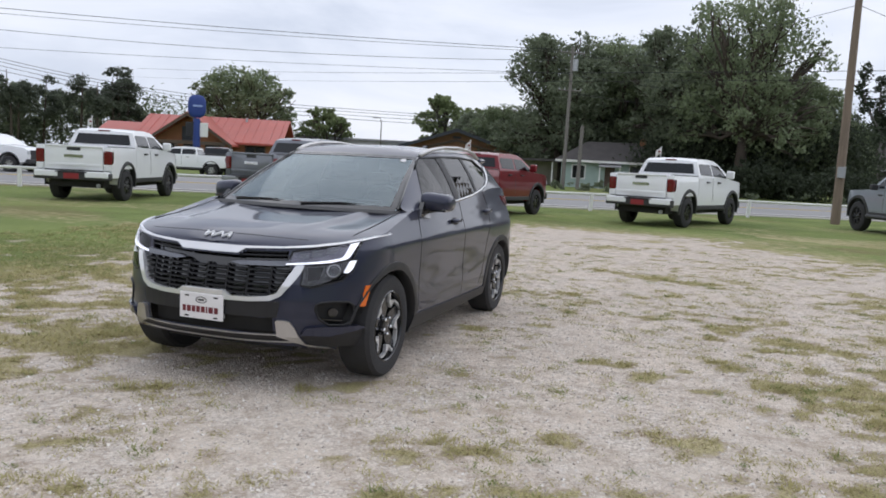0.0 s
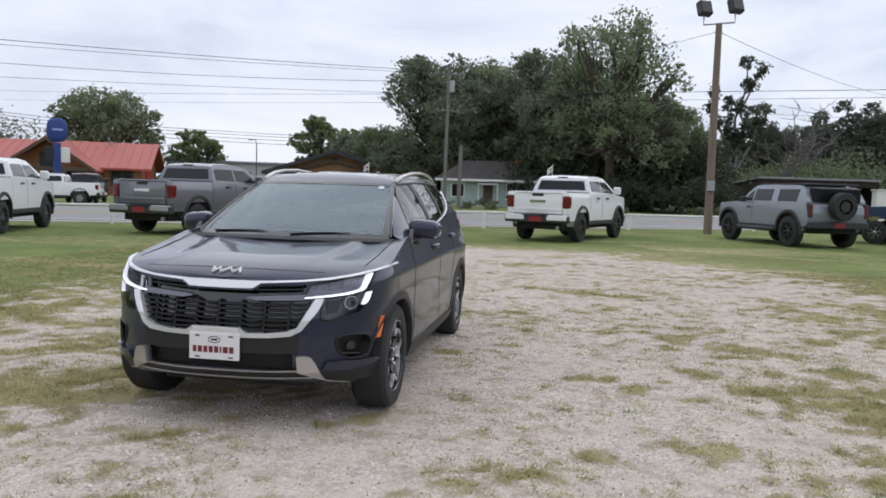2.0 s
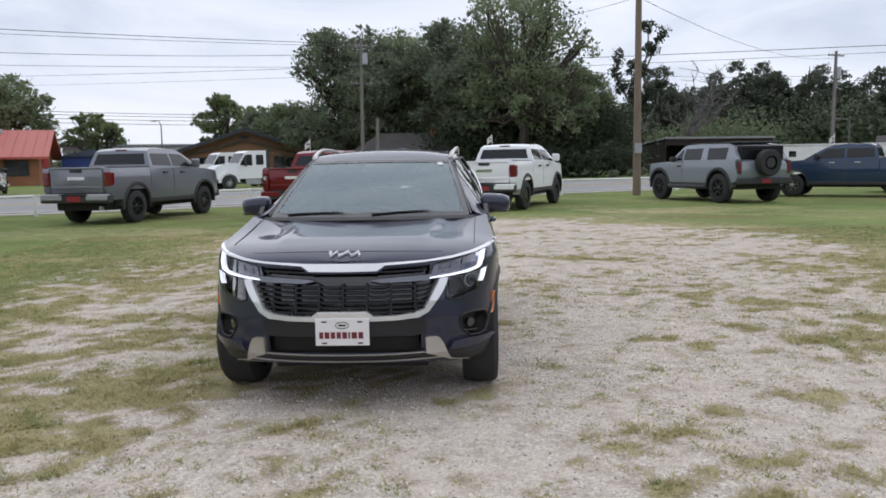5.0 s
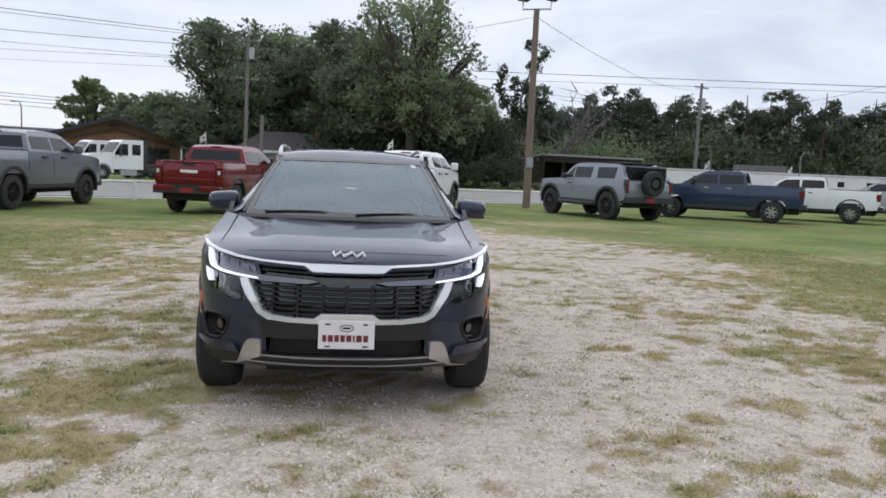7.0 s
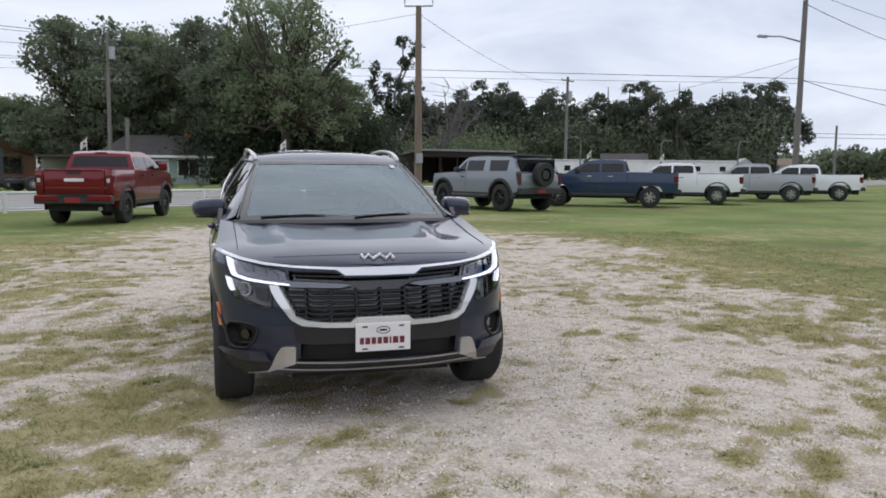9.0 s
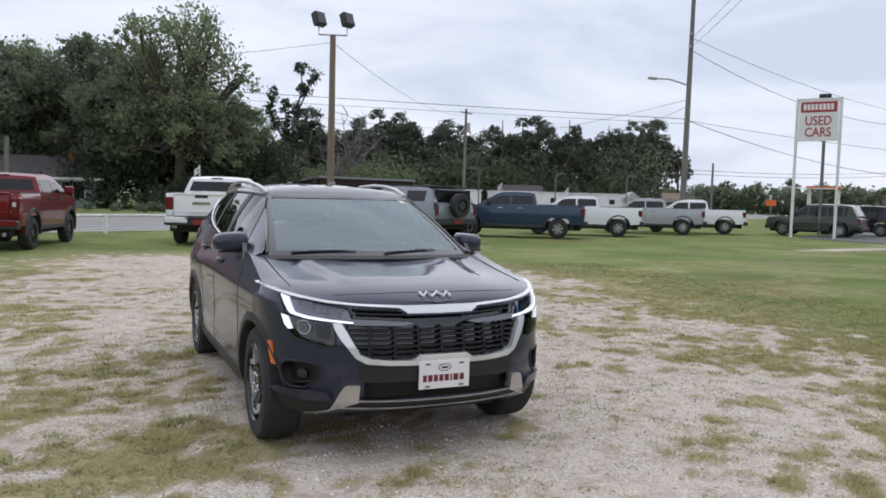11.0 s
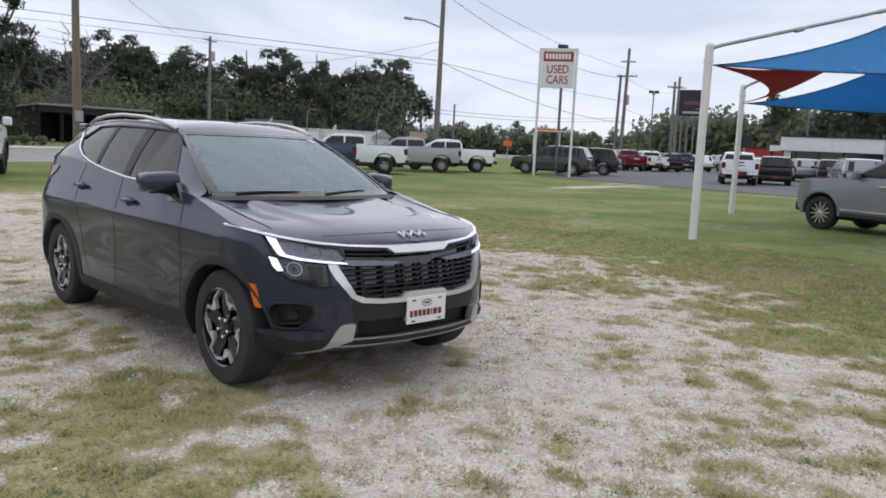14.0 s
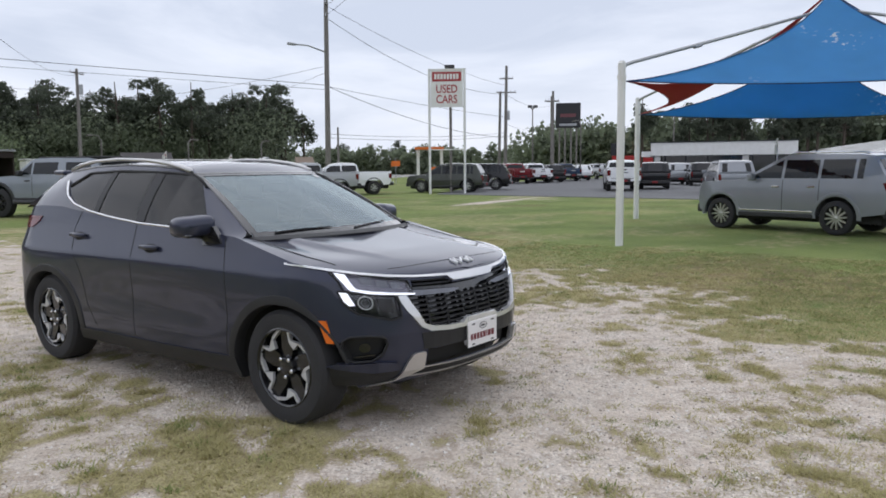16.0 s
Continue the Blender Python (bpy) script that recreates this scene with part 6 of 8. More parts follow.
for s in (-1, 1):
    part("corner_lamp", boxed(s * 0.93 - 0.07, s * 0.93 + 0.075, -2.50, -2.36, 0.92, 1.33, 0.015), TRIM, hm, "tall black rear corner lamp")
    part("rock_rail", tubed([(s * 1.04, -1.0, 0.52), (s * 1.07, -0.9, 0.50), (s * 1.07, 0.95, 0.50), (s * 1.04, 1.05, 0.52)], 0.07, 8), TRIM, hm, smooth=True)
part("roof_panel", boxed(-0.74, 0.74, -1.95, 0.28, 1.885, 1.925, 0.015), TRIM, hm, "black roof panel")
part("rear_cap", boxed(-0.80, 0.80, -2.40, -2.20, 1.36, 1.80, 0.03, Matrix.Translation((0, 0.02, 0))), CAR_GLASS, hm, "dark rear screen")
yk = wagon("long metallic grey SUV with chrome trim and multi-spoke alloys", "steel", by_wheel(14.78, 2.35, 16.7, -0.88, 1.62, 0.885), 5.15, 1.02, 1.92, 1.62, -1.45, 0.41, 0.42, 1.27, 1.30, (0.98, 0.06), (-2.20, -2.52), (-0.10, -1.02, -1.86),
           flare=False, spokes=12, chrome=True, tumble=0.19, size=0.885, blunt=0.20)
for s in (-1, 1):
    part("roof_rail", tubed([(s * 0.76, -0.15, 1.92), (s * 0.77, -0.3, 1.965), (s * 0.77, -1.9, 1.955), (s * 0.76, -2.05, 1.92)], 0.025, 8), CHROME, yk, smooth=True)


def polar(az, d, ox=-3.7, oy=-3.3):
    return ox + d * math.sin(radians(az)), oy + d * math.cos(radians(az))


def lot_vehicles():
    """The further rows on the paved lot."""
    for az, d, kind, col, head, lab in ((53.2, 47.5, "w", "olive", -24, "matt olive open off-roader on the lot"), (55.3, 52, "w", "black", -28, "dark green-black SUV on the lot"),
                                        (58.0, 72, "p", "red", 38, "red crew-cab pickup on the lot"), (59.5, 76, "p", "white", 38, "white crew-cab pickup on the lot"), (60.6, 78, "w", "black", 38, "black SUV on the lot"),
                                        (61.7, 84, "p", "blue", 38, "blue crew-cab pickup on the lot"), (62.7, 88, "w", "white", 38, "white SUV on the lot"), (64.2, 96, "p", "silver", 40, "silver crew-cab pickup on the lot"),
                                        (65.9, 49.5, "p", "white", 62, "white pickup parked tail-on on the lot"), (68.2, 53, "w", "black", 66, "black SUV parked tail-on on the lot"), (73.2, 44, "w", "steel", 62, "grey SUV parked on the lot"),
                                        (69.7, 66, "w", "silver", 60, "silver car far down the lot"), (71.4, 62, "w", "black", 66, "dark car far down the lot"), (66.4, 90, "w", "white", 60, "white car far down the lot")):
        x, y = polar(az, d)
        if kind == "p":
            pickup(lab, col, az_pose(x, y, head, 0.02), 0.97, "full", "vehicles on the lot")
        else:
            wagon(lab, col, az_pose(x, y, head, 0.02), 4.75, 0.95, 1.72, 1.45, -1.42, 0.37, 0.36, 1.02, 1.08, (1.15, 0.35), (-1.95, -2.25), (0.15, -0.8, -1.6), flare=False, group="vehicles on the lot", category="car")


lot_vehicles()
x, y = polar(-37.3, 50, 2.85, -4.55)
pickup("older white pickup parked across the highway", "white", az_pose(x, y, -112), 0.9, "full", "vehicles across the road")
x, y = polar(-35.2, 54, 2.85, -4.55)
pickup("dark grey pickup parked across the highway", "black", az_pose(x, y, -25), 0.95, "mid", "vehicles across the road")
pickup("white full-size pickup waiting across the highway", "white", by_wheel(-28.2, 23.0, 78, 0.9, 1.85, 0.95), 0.95, "full", "vehicles across the road")


def lorry(at):
    """White day-cab lorry with a bonnet, waiting across the road."""
    t = thing("lorry", "white bonneted lorry cab with a dark rear frame", "lorry", at, "vehicles across the road")
    WP = PAINT["white"]
    part("bonnet", prismed([(0.6, 0.75), (2.45, 0.75), (2.58, 0.95), (2.52, 1.42), (2.30, 1.62), (1.9, 1.72), (0.6, 1.88)], "x", -0.85, 0.85), WP, t)
    t.scale = (0.9, 0.9, 0.9)
    part("cab", prismed([(-1.15, 0.75), (0.85, 0.75), (0.85, 1.80), (0.36, 2.55), (0.1, 2.68), (-1.15, 2.70)], "x", -1.05, 1.05), WP, t)
    for s in (-1, 1):
        part("side_window", prismed([(-0.12, 1.66), (0.74, 1.70), (0.70, 1.86), (0.36, 2.40), (-0.12, 2.42)], "x", s * 1.06 - 0.01, s * 1.06 + 0.01), CAR_GLASS, t)
        part("side_window", boxed(s * 1.06 - 0.01, s * 1.06 + 0.01, -0.95, -0.40, 1.70, 2.40, 0.004), CAR_GLASS, t)
        part("mirror", boxed(s * 1.25 - 0.06, s * 1.25 + 0.06, 0.35, 0.5, 1.6, 2.3, 0.02), TRIM, t)
        part("fender", prismed([(1.55 + 0.74 * math.cos(radians(a)), 0.52 + 0.78 * math.sin(radians(a))) for a in lin(0, 180, 12)] + [(1.55 + 0.58 * math.cos(radians(a)), 0.52 + 0.58 * math.sin(radians(a))) for a in lin(180, 0, 12)], "x", *sorted((s * 0.8, s * 1.1))), WP, t)
        part("step", boxed(s * 1.0 - 0.12, s * 1.0 + 0.1, -0.7, 0.4, 0.35, 0.7, 0.02), GALV, t)
        for y in (1.55, -3.2, -4.3):
            road_wheel(t, s * 0.95, y, 0.5, 0.3, 0.3, 9, ALLOY)
    part("windscreen", prismed([(0.87, 1.84), (0.41, 2.52), (0.37, 2.50), (0.82, 1.82)], "x", -0.9, 0.9), CAR_GLASS, t)
    part("grille", boxed(-0.5, 0.5, 2.5, 2.61, 0.8, 1.36), CHROME, t)
    part("frame", boxed(-0.5, 0.5, -5.0, 0.6, 0.55, 0.8), TRIM, t)
    part("bulkhead", boxed(-1.0, 1.0, -1.45, -1.17, 0.8, 2.72), TRIM, t)
    return t


lorry(by_wheel(-14.4, 42.0, -128, -0.95, 1.55, 0.9))
lorry(by_wheel(-17.6, 46.5, -128, -0.95, 1.55, 0.9))


def pennant(base, h=0.5, lab="small pale flag clipped to a vehicle window"):
    f = thing("window_flag", lab, "flag", pose(*base))
    part("staff", tubed([(0, 0, 0), (0, 0, h)], 0.012, 6), PAINT_WHITE, f)
    bm = bmesh.new()
    grid(bm, lambda u, v: Vector((-u * 0.17, 0.03 * math.sin(7 * u), h - 0.02 - v * 0.2 - 0.15 * u)), lin(0, 1, 6), lin(0, 1, 4))
    bmesh.ops.solidify(bm, geom=bm.faces[:], thickness=0.004)
    part("cloth", bm, PAINT_WHITE, f)
    part("stripe", boxed(-0.10, -0.02, -0.012, 0.024, h - 0.19, h - 0.15), PLATE_RED, f)


for truck, fx, fy in ((TRUCK_A, -0.74, 0.1), (TRUCK_C, -0.74, 0.1), (TRUCK_D, -0.74, 0.1), (TRUCK_BLUE, -0.74, 0.6), (TRUCK_E, -0.74, 0.6)):
    pennant(truck.matrix_basis @ Vector((fx, fy, 1.80)))
pennant(yk.matrix_basis @ Vector((-0.86, 0.15, 1.78)))


# ---- shade sails over the grass ----
def sail(frame_ob, a, b, peak, mat, near, far, inward, drop, cut=0.0):
    """One hung sail between two corners and the mast; near and far bow its two upper edges towards its middle."""
    a, b, peak = Vector(a), Vector(b), Vector(peak)
    along = (b - a).normalized()
    centre = Vector((peak.x, peak.y, 0))

    def upper(p, v, bow, sgn):
        q = p.lerp(peak, v)
        q.z = p.z + (peak.z - p.z) * v ** bow[1]
        return q + along * (sgn * bow[0] * math.sin(math.pi * v))

    a0, b0 = a, b - along * cut
    mid = (a + b) / 2
    push = (centre - Vector((mid.x, mid.y, 0))).normalized()

    def f(u, v):
        p = upper(a0, v, near, 1).lerp(upper(b0, v, far, -1), u)
        k = 4 * u * (1 - u) * (1 - v) ** 2
        return p + push * (inward * k) + Vector((0, 0, drop * k))
    bm = bmesh.new()
    grid(bm, f, lin(0, 1, 29), lin(0, 0.985, 21))
    bmesh.ops.solidify(bm, geom=bm.faces[:], thickness=0.006)
    blue = mat is SAIL_BLUE
    cloth = part("sail", bm, mat, frame_ob, "taut blue shade sail" if blue else "taut red shade sail", smooth=True)
    for pts in ([f(u, 0) for u in lin(0, 1, 25)], [f(0, v) for v in lin(0, 0.985, 21)], [f(1, v) for v in lin(0, 0.985, 21)]):
        part("edge_hem", tubed(pts, 0.011, 5), SAIL_HEM if blue else SAIL_RED, cloth, smooth=True)
    for corner, end in ((a0, a), (b0, b)):
        out = (Vector((end.x, end.y, 0)) - centre).normalized() * 0.1
        part("strap", tubed([corner, end + out], 0.012, 5), GALV, cloth)


def shade_canopy():
    c = thing("shade_canopy", "white steel frame carrying blue and red shade sails", "canopy")
    base = [(9.70, 2.70), (16.90, 5.43), (19.63, -1.77), (12.43, -4.50)]
    hub = Vector((14.72, 0.22, 0))
    for x, y in base:
        p = Vector((x, y, 0))
        part("post", tubed([p - Vector((0, 0, 0.3)), p + Vector((0, 0, 3.36))], 0.072, 14), PAINT_WHITE, c, "white steel post", smooth=True, sharp=50)
        part("post_cap", tubed([p + Vector((0, 0, 3.36)), p + Vector((0, 0, 3.40))], [0.072, 0.05], 14), PAINT_WHITE, c)
        part("collar", tubed([p + Vector((0, 0, 3.08)), p + Vector((0, 0, 3.14))], 0.084, 14), PAINT_WHITE, c)
        d = (hub - p).normalized()
        q = p + Vector((0, 0, 3.27))
        end = hub + Vector((0, 0, 4.80))
        m = q.lerp(end, 0.5)
        part("rafter", tubed([q, q + d * 0.10 + Vector((0, 0, 0.07)), q + d * 0.25 + Vector((0, 0, 0.12)), m + Vector((0, 0, 0.02)), end], 0.034, 10), GALV, c, smooth=True)
        for k in (0.33, 0.66):
            w = q.lerp(end, k) + Vector((0, 0, 0.012))
            rise = Vector((d.x, d.y, 0.28)) * 0.09
            part("rafter_sleeve", tubed([w - rise, w + rise], 0.042, 10), GALV, c)
    part("mast", tubed([hub + Vector((0, 0, 4.55)), hub + Vector((0, 0, 5.0)), hub + Vector((0, 0, 5.38))], [0.09, 0.12, 0.11], 12), GALV, c, "grey steel mast at the top", smooth=True)
    peak = hub + Vector((0, 0, 5.15))
    pa, pb, pc, pd = (9.80, 2.66, 3.04), (16.78, 5.28, 2.90), (19.5, -1.72, 2.80), (12.45, -4.38, 3.02)
    sail(c, pa, pd, peak, SAIL_BLUE, (0.6, 1.3), (0.6, 1.3), 0.35, -0.12)
    sail(c, pb, pc, peak, SAIL_BLUE, (1.0, 1.5), (1.0, 1.5), 0.35, -0.16)
    sail(c, pa, pb, peak, SAIL_RED, (1.5, 1.9), (1.0, 1.6), 0.75, -0.03, 0.35)
    sail(c, pd, pc, peak, SAIL_BLUE, (0.8, 1.4), (0.8, 1.4), 0.4, -0.1)


shade_canopy()


# ---- the dark grey compact SUV on the gravel: x across, front towards -y, front axle at y = 0 ----
SUV_PAINT = material("dark_graphite_paint", (0.029, 0.033, 0.060), 0.40, 0.35, second=(0.025, 0.028, 0.052), scale=2.0, amount=0.4, coat=0.85, spec=0.2)
SUV_PAINT.node_tree.nodes["Principled BSDF"].inputs["Coat Roughness"].default_value = 0.035  # a dusty film
SUV_PAINT.node_tree.nodes["Principled BSDF"].inputs["Coat IOR"].default_value = 1.5
SUV_CLAD = material("dark_satin_cladding", (0.022, 0.022, 0.024), 0.45, 0.0, second=(0.016, 0.016, 0.018), scale=8, spec=0.4)
PIANO = material("gloss_black_trim", (0.010, 0.010, 0.011), 0.12, coat=0.8)
SATIN = material("satin_silver_trim", (0.58, 0.57, 0.56), 0.28, 0.8, second=(0.50, 0.49, 0.48), scale=6)
BRIGHT = material("bright_trim", (0.80, 0.80, 0.81), 0.2, 0.55, second=(0.74, 0.74, 0.75), scale=4, coat=0.4)
GREY_BLADE = material("grey_blade_trim", (0.19, 0.195, 0.215), 0.3, 0.6)
EMBLEM = material("bright_silver_emblem", (0.80, 0.80, 0.81), 0.3, 0.2, coat=0.4)
MACHINED = material("machined_wheel_face", (0.58, 0.58, 0.59), 0.34, 0.3, second=(0.56, 0.56, 0.57), scale=10, coat=0.3)
MATT = material("matt_black_trim", (0.016, 0.016, 0.018), 0.45, spec=0.35)
DRL = material("daylight_lamp", (0.9, 0.92, 0.95), 0.3, emit=(0.86, 0.88, 1.0, 0.7))
AMBER = material("amber_lens", (0.75, 0.16, 0.015), 0.2, second=(0.65, 0.12, 0.01), scale=20, coat=0.6)
LAMP_DARK = material("smoked_lamp_body", (0.17, 0.165, 0.20), 0.25, 0.3, second=(0.27, 0.26, 0.32), scale=14, coat=1.0)
LENS = material("projector_lens", (0.03, 0.032, 0.036), 0.05, 0.2, coat=1.0)
SCREEN_GLASS = glass_material("windscreen_glass", (0.78, 0.90, 0.94), ior=2.45, sheen=(0.83, 0.955, 1.0))
LAMP_GLASS = glass_material("lamp_glass", (0.95, 0.95, 0.96), ior=1.25)
TINT_GLASS = glass_material("privacy_glass", (0.07, 0.075, 0.08), ior=1.38)
SEAT = material("dark_seat_cloth", (0.10, 0.098, 0.096), 0.85, second=(0.13, 0.125, 0.12), scale=10, bump=0.2)
DASH = material("dash_plastic", (0.06, 0.06, 0.062), 0.6, second=(0.03, 0.03, 0.03), scale=8)
INTERIOR = material("grey_headliner", (0.14, 0.135, 0.13), 0.9)
STICKER = material("white_sticker", (0.8, 0.8, 0.8), 0.5)
PLATE_WHITE = material("white_plate_card", (0.82, 0.80, 0.80), 0.4, second=(0.76, 0.74, 0.74), scale=10)
BAR_RED = material("dark_red_print", (0.16, 0.02, 0.03), 0.5)

YC, NF, NARROW = -0.02, 2.45, 0.982
REAR_C, NR, WHEELBASE = 2.95, 3.2, 2.66


def nose(z):
    return interp(z, [0.20, 0.28, 0.34, 0.45, 0.56, 0.66, 0.76, 0.86, 0.90, 0.96], [-0.58, -0.69, -0.745, -0.768, -0.77, -0.757, -0.732, -0.695, -0.66, -0.56])


def tail_end(z):
    return interp(z, [0.22, 0.32, 0.5, 0.7, 0.9, 1.1, 1.25], [3.25, 3.34, 3.39, 3.38, 3.36, 3.31, 3.24])


def flank(z):
    """Half width of the bodywork by height, with the shoulder crease at 0.86 m."""
    return interp(z, [0.20, 0.27, 0.33, 0.42, 0.55, 0.72, 0.82, 0.850, 0.862, 0.875, 0.90, 0.98, 1.06, 1.12, 1.20, 1.30],
                  [0.835, 0.866, 0.884, 0.893, 0.8965, 0.899, 0.8985, 0.8975, 0.8965, 0.893, 0.884, 0.857, 0.832, 0.815, 0.795, 0.77])


def taper(y):
    """The front wings are a little narrower than the doors."""
    return 1 - (1 - NARROW) * float(smoothstep(0.95, 0.0, y))


def sculpt(y, z):
    """Hollow along the lower doors with a lit ledge below it, rising slightly to the rear."""
    c = 0.585 + 0.025 * (y - 1.2)
    w = 0.17 if z > c else 0.09
    d = math.exp(-((z - c) / w) ** 2) * float(smoothstep(0.40, 0.85, y) * (1 - smoothstep(1.7, 2.2, y)))
    e = math.exp(-((z - 0.72) / 0.14) ** 2) * float(smoothstep(2.15, 2.45, y) * (1 - smoothstep(2.9, 3.1, y)) + (1 - smoothstep(0.0, 0.45, y)))
    return -0.010 * d + 0.008 * e


def front_y(x, z):
    k = min(0.9999, abs(x) / (flank(z) * NARROW))
    return YC - (YC - nose(z)) * (1 - k ** NF) ** (1 / NF)


def side_x(y, z):
    if y < YC:
        k = min(0.9999, (YC - y) / (YC - nose(z)))
        return flank(z) * NARROW * (1 - k ** NF) ** (1 / NF)
    if y > REAR_C:
        k = min(0.9999, (y - REAR_C) / (tail_end(z) - REAR_C))
        return flank(z) * (1 - k ** NR) ** (1 / NR)
    return flank(z) * taper(y) + sculpt(y, z)


def on_front(x, z, lift=0.0):
    """The bodywork at (x, z), moved out along its own normal in plan."""
    y = front_y(x, z)
    d = 0.004
    if abs(x) < flank(z) * NARROW - 2 * d:
        sl = (front_y(x + d, z) - front_y(x - d, z)) / (2 * d)
    else:
        sl = math.copysign(4.0, x)
    n = Vector((sl, -1.0, 0)).normalized()
    return Vector((x, y, z)) + n * lift


def on_side(s):
    def f(y, z, lift=0.0):
        d = 0.004
        sl = (side_x(y + d, z) - side_x(y - d, z)) / (2 * d)
        n = Vector((s * 1.0, -sl, 0)).normalized()
        return Vector((s * side_x(y, z), y, z)) + n * lift
    return f


def draped(poly, f, cu, cv, lift=0.004, thick=0.008):
    """A plate cut to a flat outline and laid on the surface f(u, v, lift)."""
    flat = bmesh.new()
    flat.faces.new([flat.verts.new((u, v, 0)) for u, v in poly])
    for i, cuts in enumerate((cu, cv)):
        no = (1, 0, 0) if i == 0 else (0, 1, 0)
        for c in cuts:
            bmesh.ops.bisect_plane(flat, geom=flat.verts[:] + flat.edges[:] + flat.faces[:], plane_co=(c, 0, 0) if i == 0 else (0, c, 0), plane_no=no, dist=1e-6)
    flat.verts.index_update()
    out = bmesh.new()
    top = [out.verts.new(f(v.co.x, v.co.y, lift)) for v in flat.verts]
    low = [out.verts.new(f(v.co.x, v.co.y, lift - thick)) for v in flat.verts]
    for fc in flat.faces:
        ids = [v.index for v in fc.verts]
        out.faces.new([top[i] for i in ids])
        out.faces.new([low[i] for i in ids][::-1])
    for e in flat.edges:
        if len(e.link_faces) == 1:
            a, b = e.verts[0].index, e.verts[1].index
            out.faces.new((top[a], top[b], low[b], low[a]))
    flat.free()
    return out


FRONT_CUTS = sorted({round(s * 0.885 * math.sin(radians(a)) ** (2 / NF), 4) for a in range(2, 90, 4) for s in (-1, 1)} | {0.0})
ROWS_Z = [0.25 + 0.05 * i for i in range(16)]


def mirrored(poly, s):
    return [(s * x, z) for x, z in poly]


def inside(poly, x, z):
    c = False
    for (x0, z0), (x1, z1) in zip(poly, poly[1:] + poly[:1]):
        if (z0 > z) != (z1 > z) and x < (x1 - x0) * (z - z0) / (z1 - z0) + x0:
            c = not c
    return c


# outlines on the nose, for x > 0
GRILLE = [(0, 0.806), (0.19, 0.806), (0.235, 0.838), (0.475, 0.850), (0.50, 0.80), (0.525, 0.745), (0.452, 0.604), (0.40, 0.585), (0.29, 0.575), (0, 0.566)]
GRILLE_ALL = [(-x, z) for x, z in GRILLE[::-1]][:-1] + GRILLE[:-1]
LAMP_UP = [(0.475, 0.765), (0.505, 0.848), (0.60, 0.866), (0.70, 0.885), (0.785, 0.911), (0.808, 0.900), (0.790, 0.806), (0.70, 0.787)]
LAMP_LOW = [(0.575, 0.772), (0.70, 0.782), (0.806, 0.803), (0.795, 0.735), (0.752, 0.680), (0.62, 0.642), (0.57, 0.655)]
FOG = [(0.652, 0.540), (0.672, 0.553), (0.725, 0.558), (0.784, 0.552), (0.802, 0.530), (0.808, 0.47), (0.796, 0.428), (0.765, 0.412), (0.705, 0.418), (0.664, 0.46), (0.648, 0.51)]
INTAKE = [(-0.425, 0.462), (0.425, 0.462), (0.44, 0.365), (-0.44, 0.365)]


def hood_edge_z(y):
    return interp(y, [-0.70, -0.66, -0.60, -0.50, -0.30, -0.08, 0.2, 0.45, 0.75, 1.5, 2.2, 2.6, 2.95, 3.2, 3.45],
                  [0.872, 0.876, 0.884, 0.896, 0.920, 0.945, 1.005, 1.062, 1.080, 1.105, 1.160, 1.20, 1.20, 1.17, 1.15])


def sill_z(y):
    return interp(y, [-0.8, -0.6, -0.45, 0.4, 2.2, 3.1, 3.5], [0.315, 0.28, 0.25, 0.235, 0.235, 0.27, 0.33])


def in_arch(y, z, k=1.0):
    return min(((y - c) / (0.432 * k)) ** 2 + (max(0.0, z - 0.325) / (0.385 * k)) ** 2 for c in (0.0, WHEELBASE)) < 1


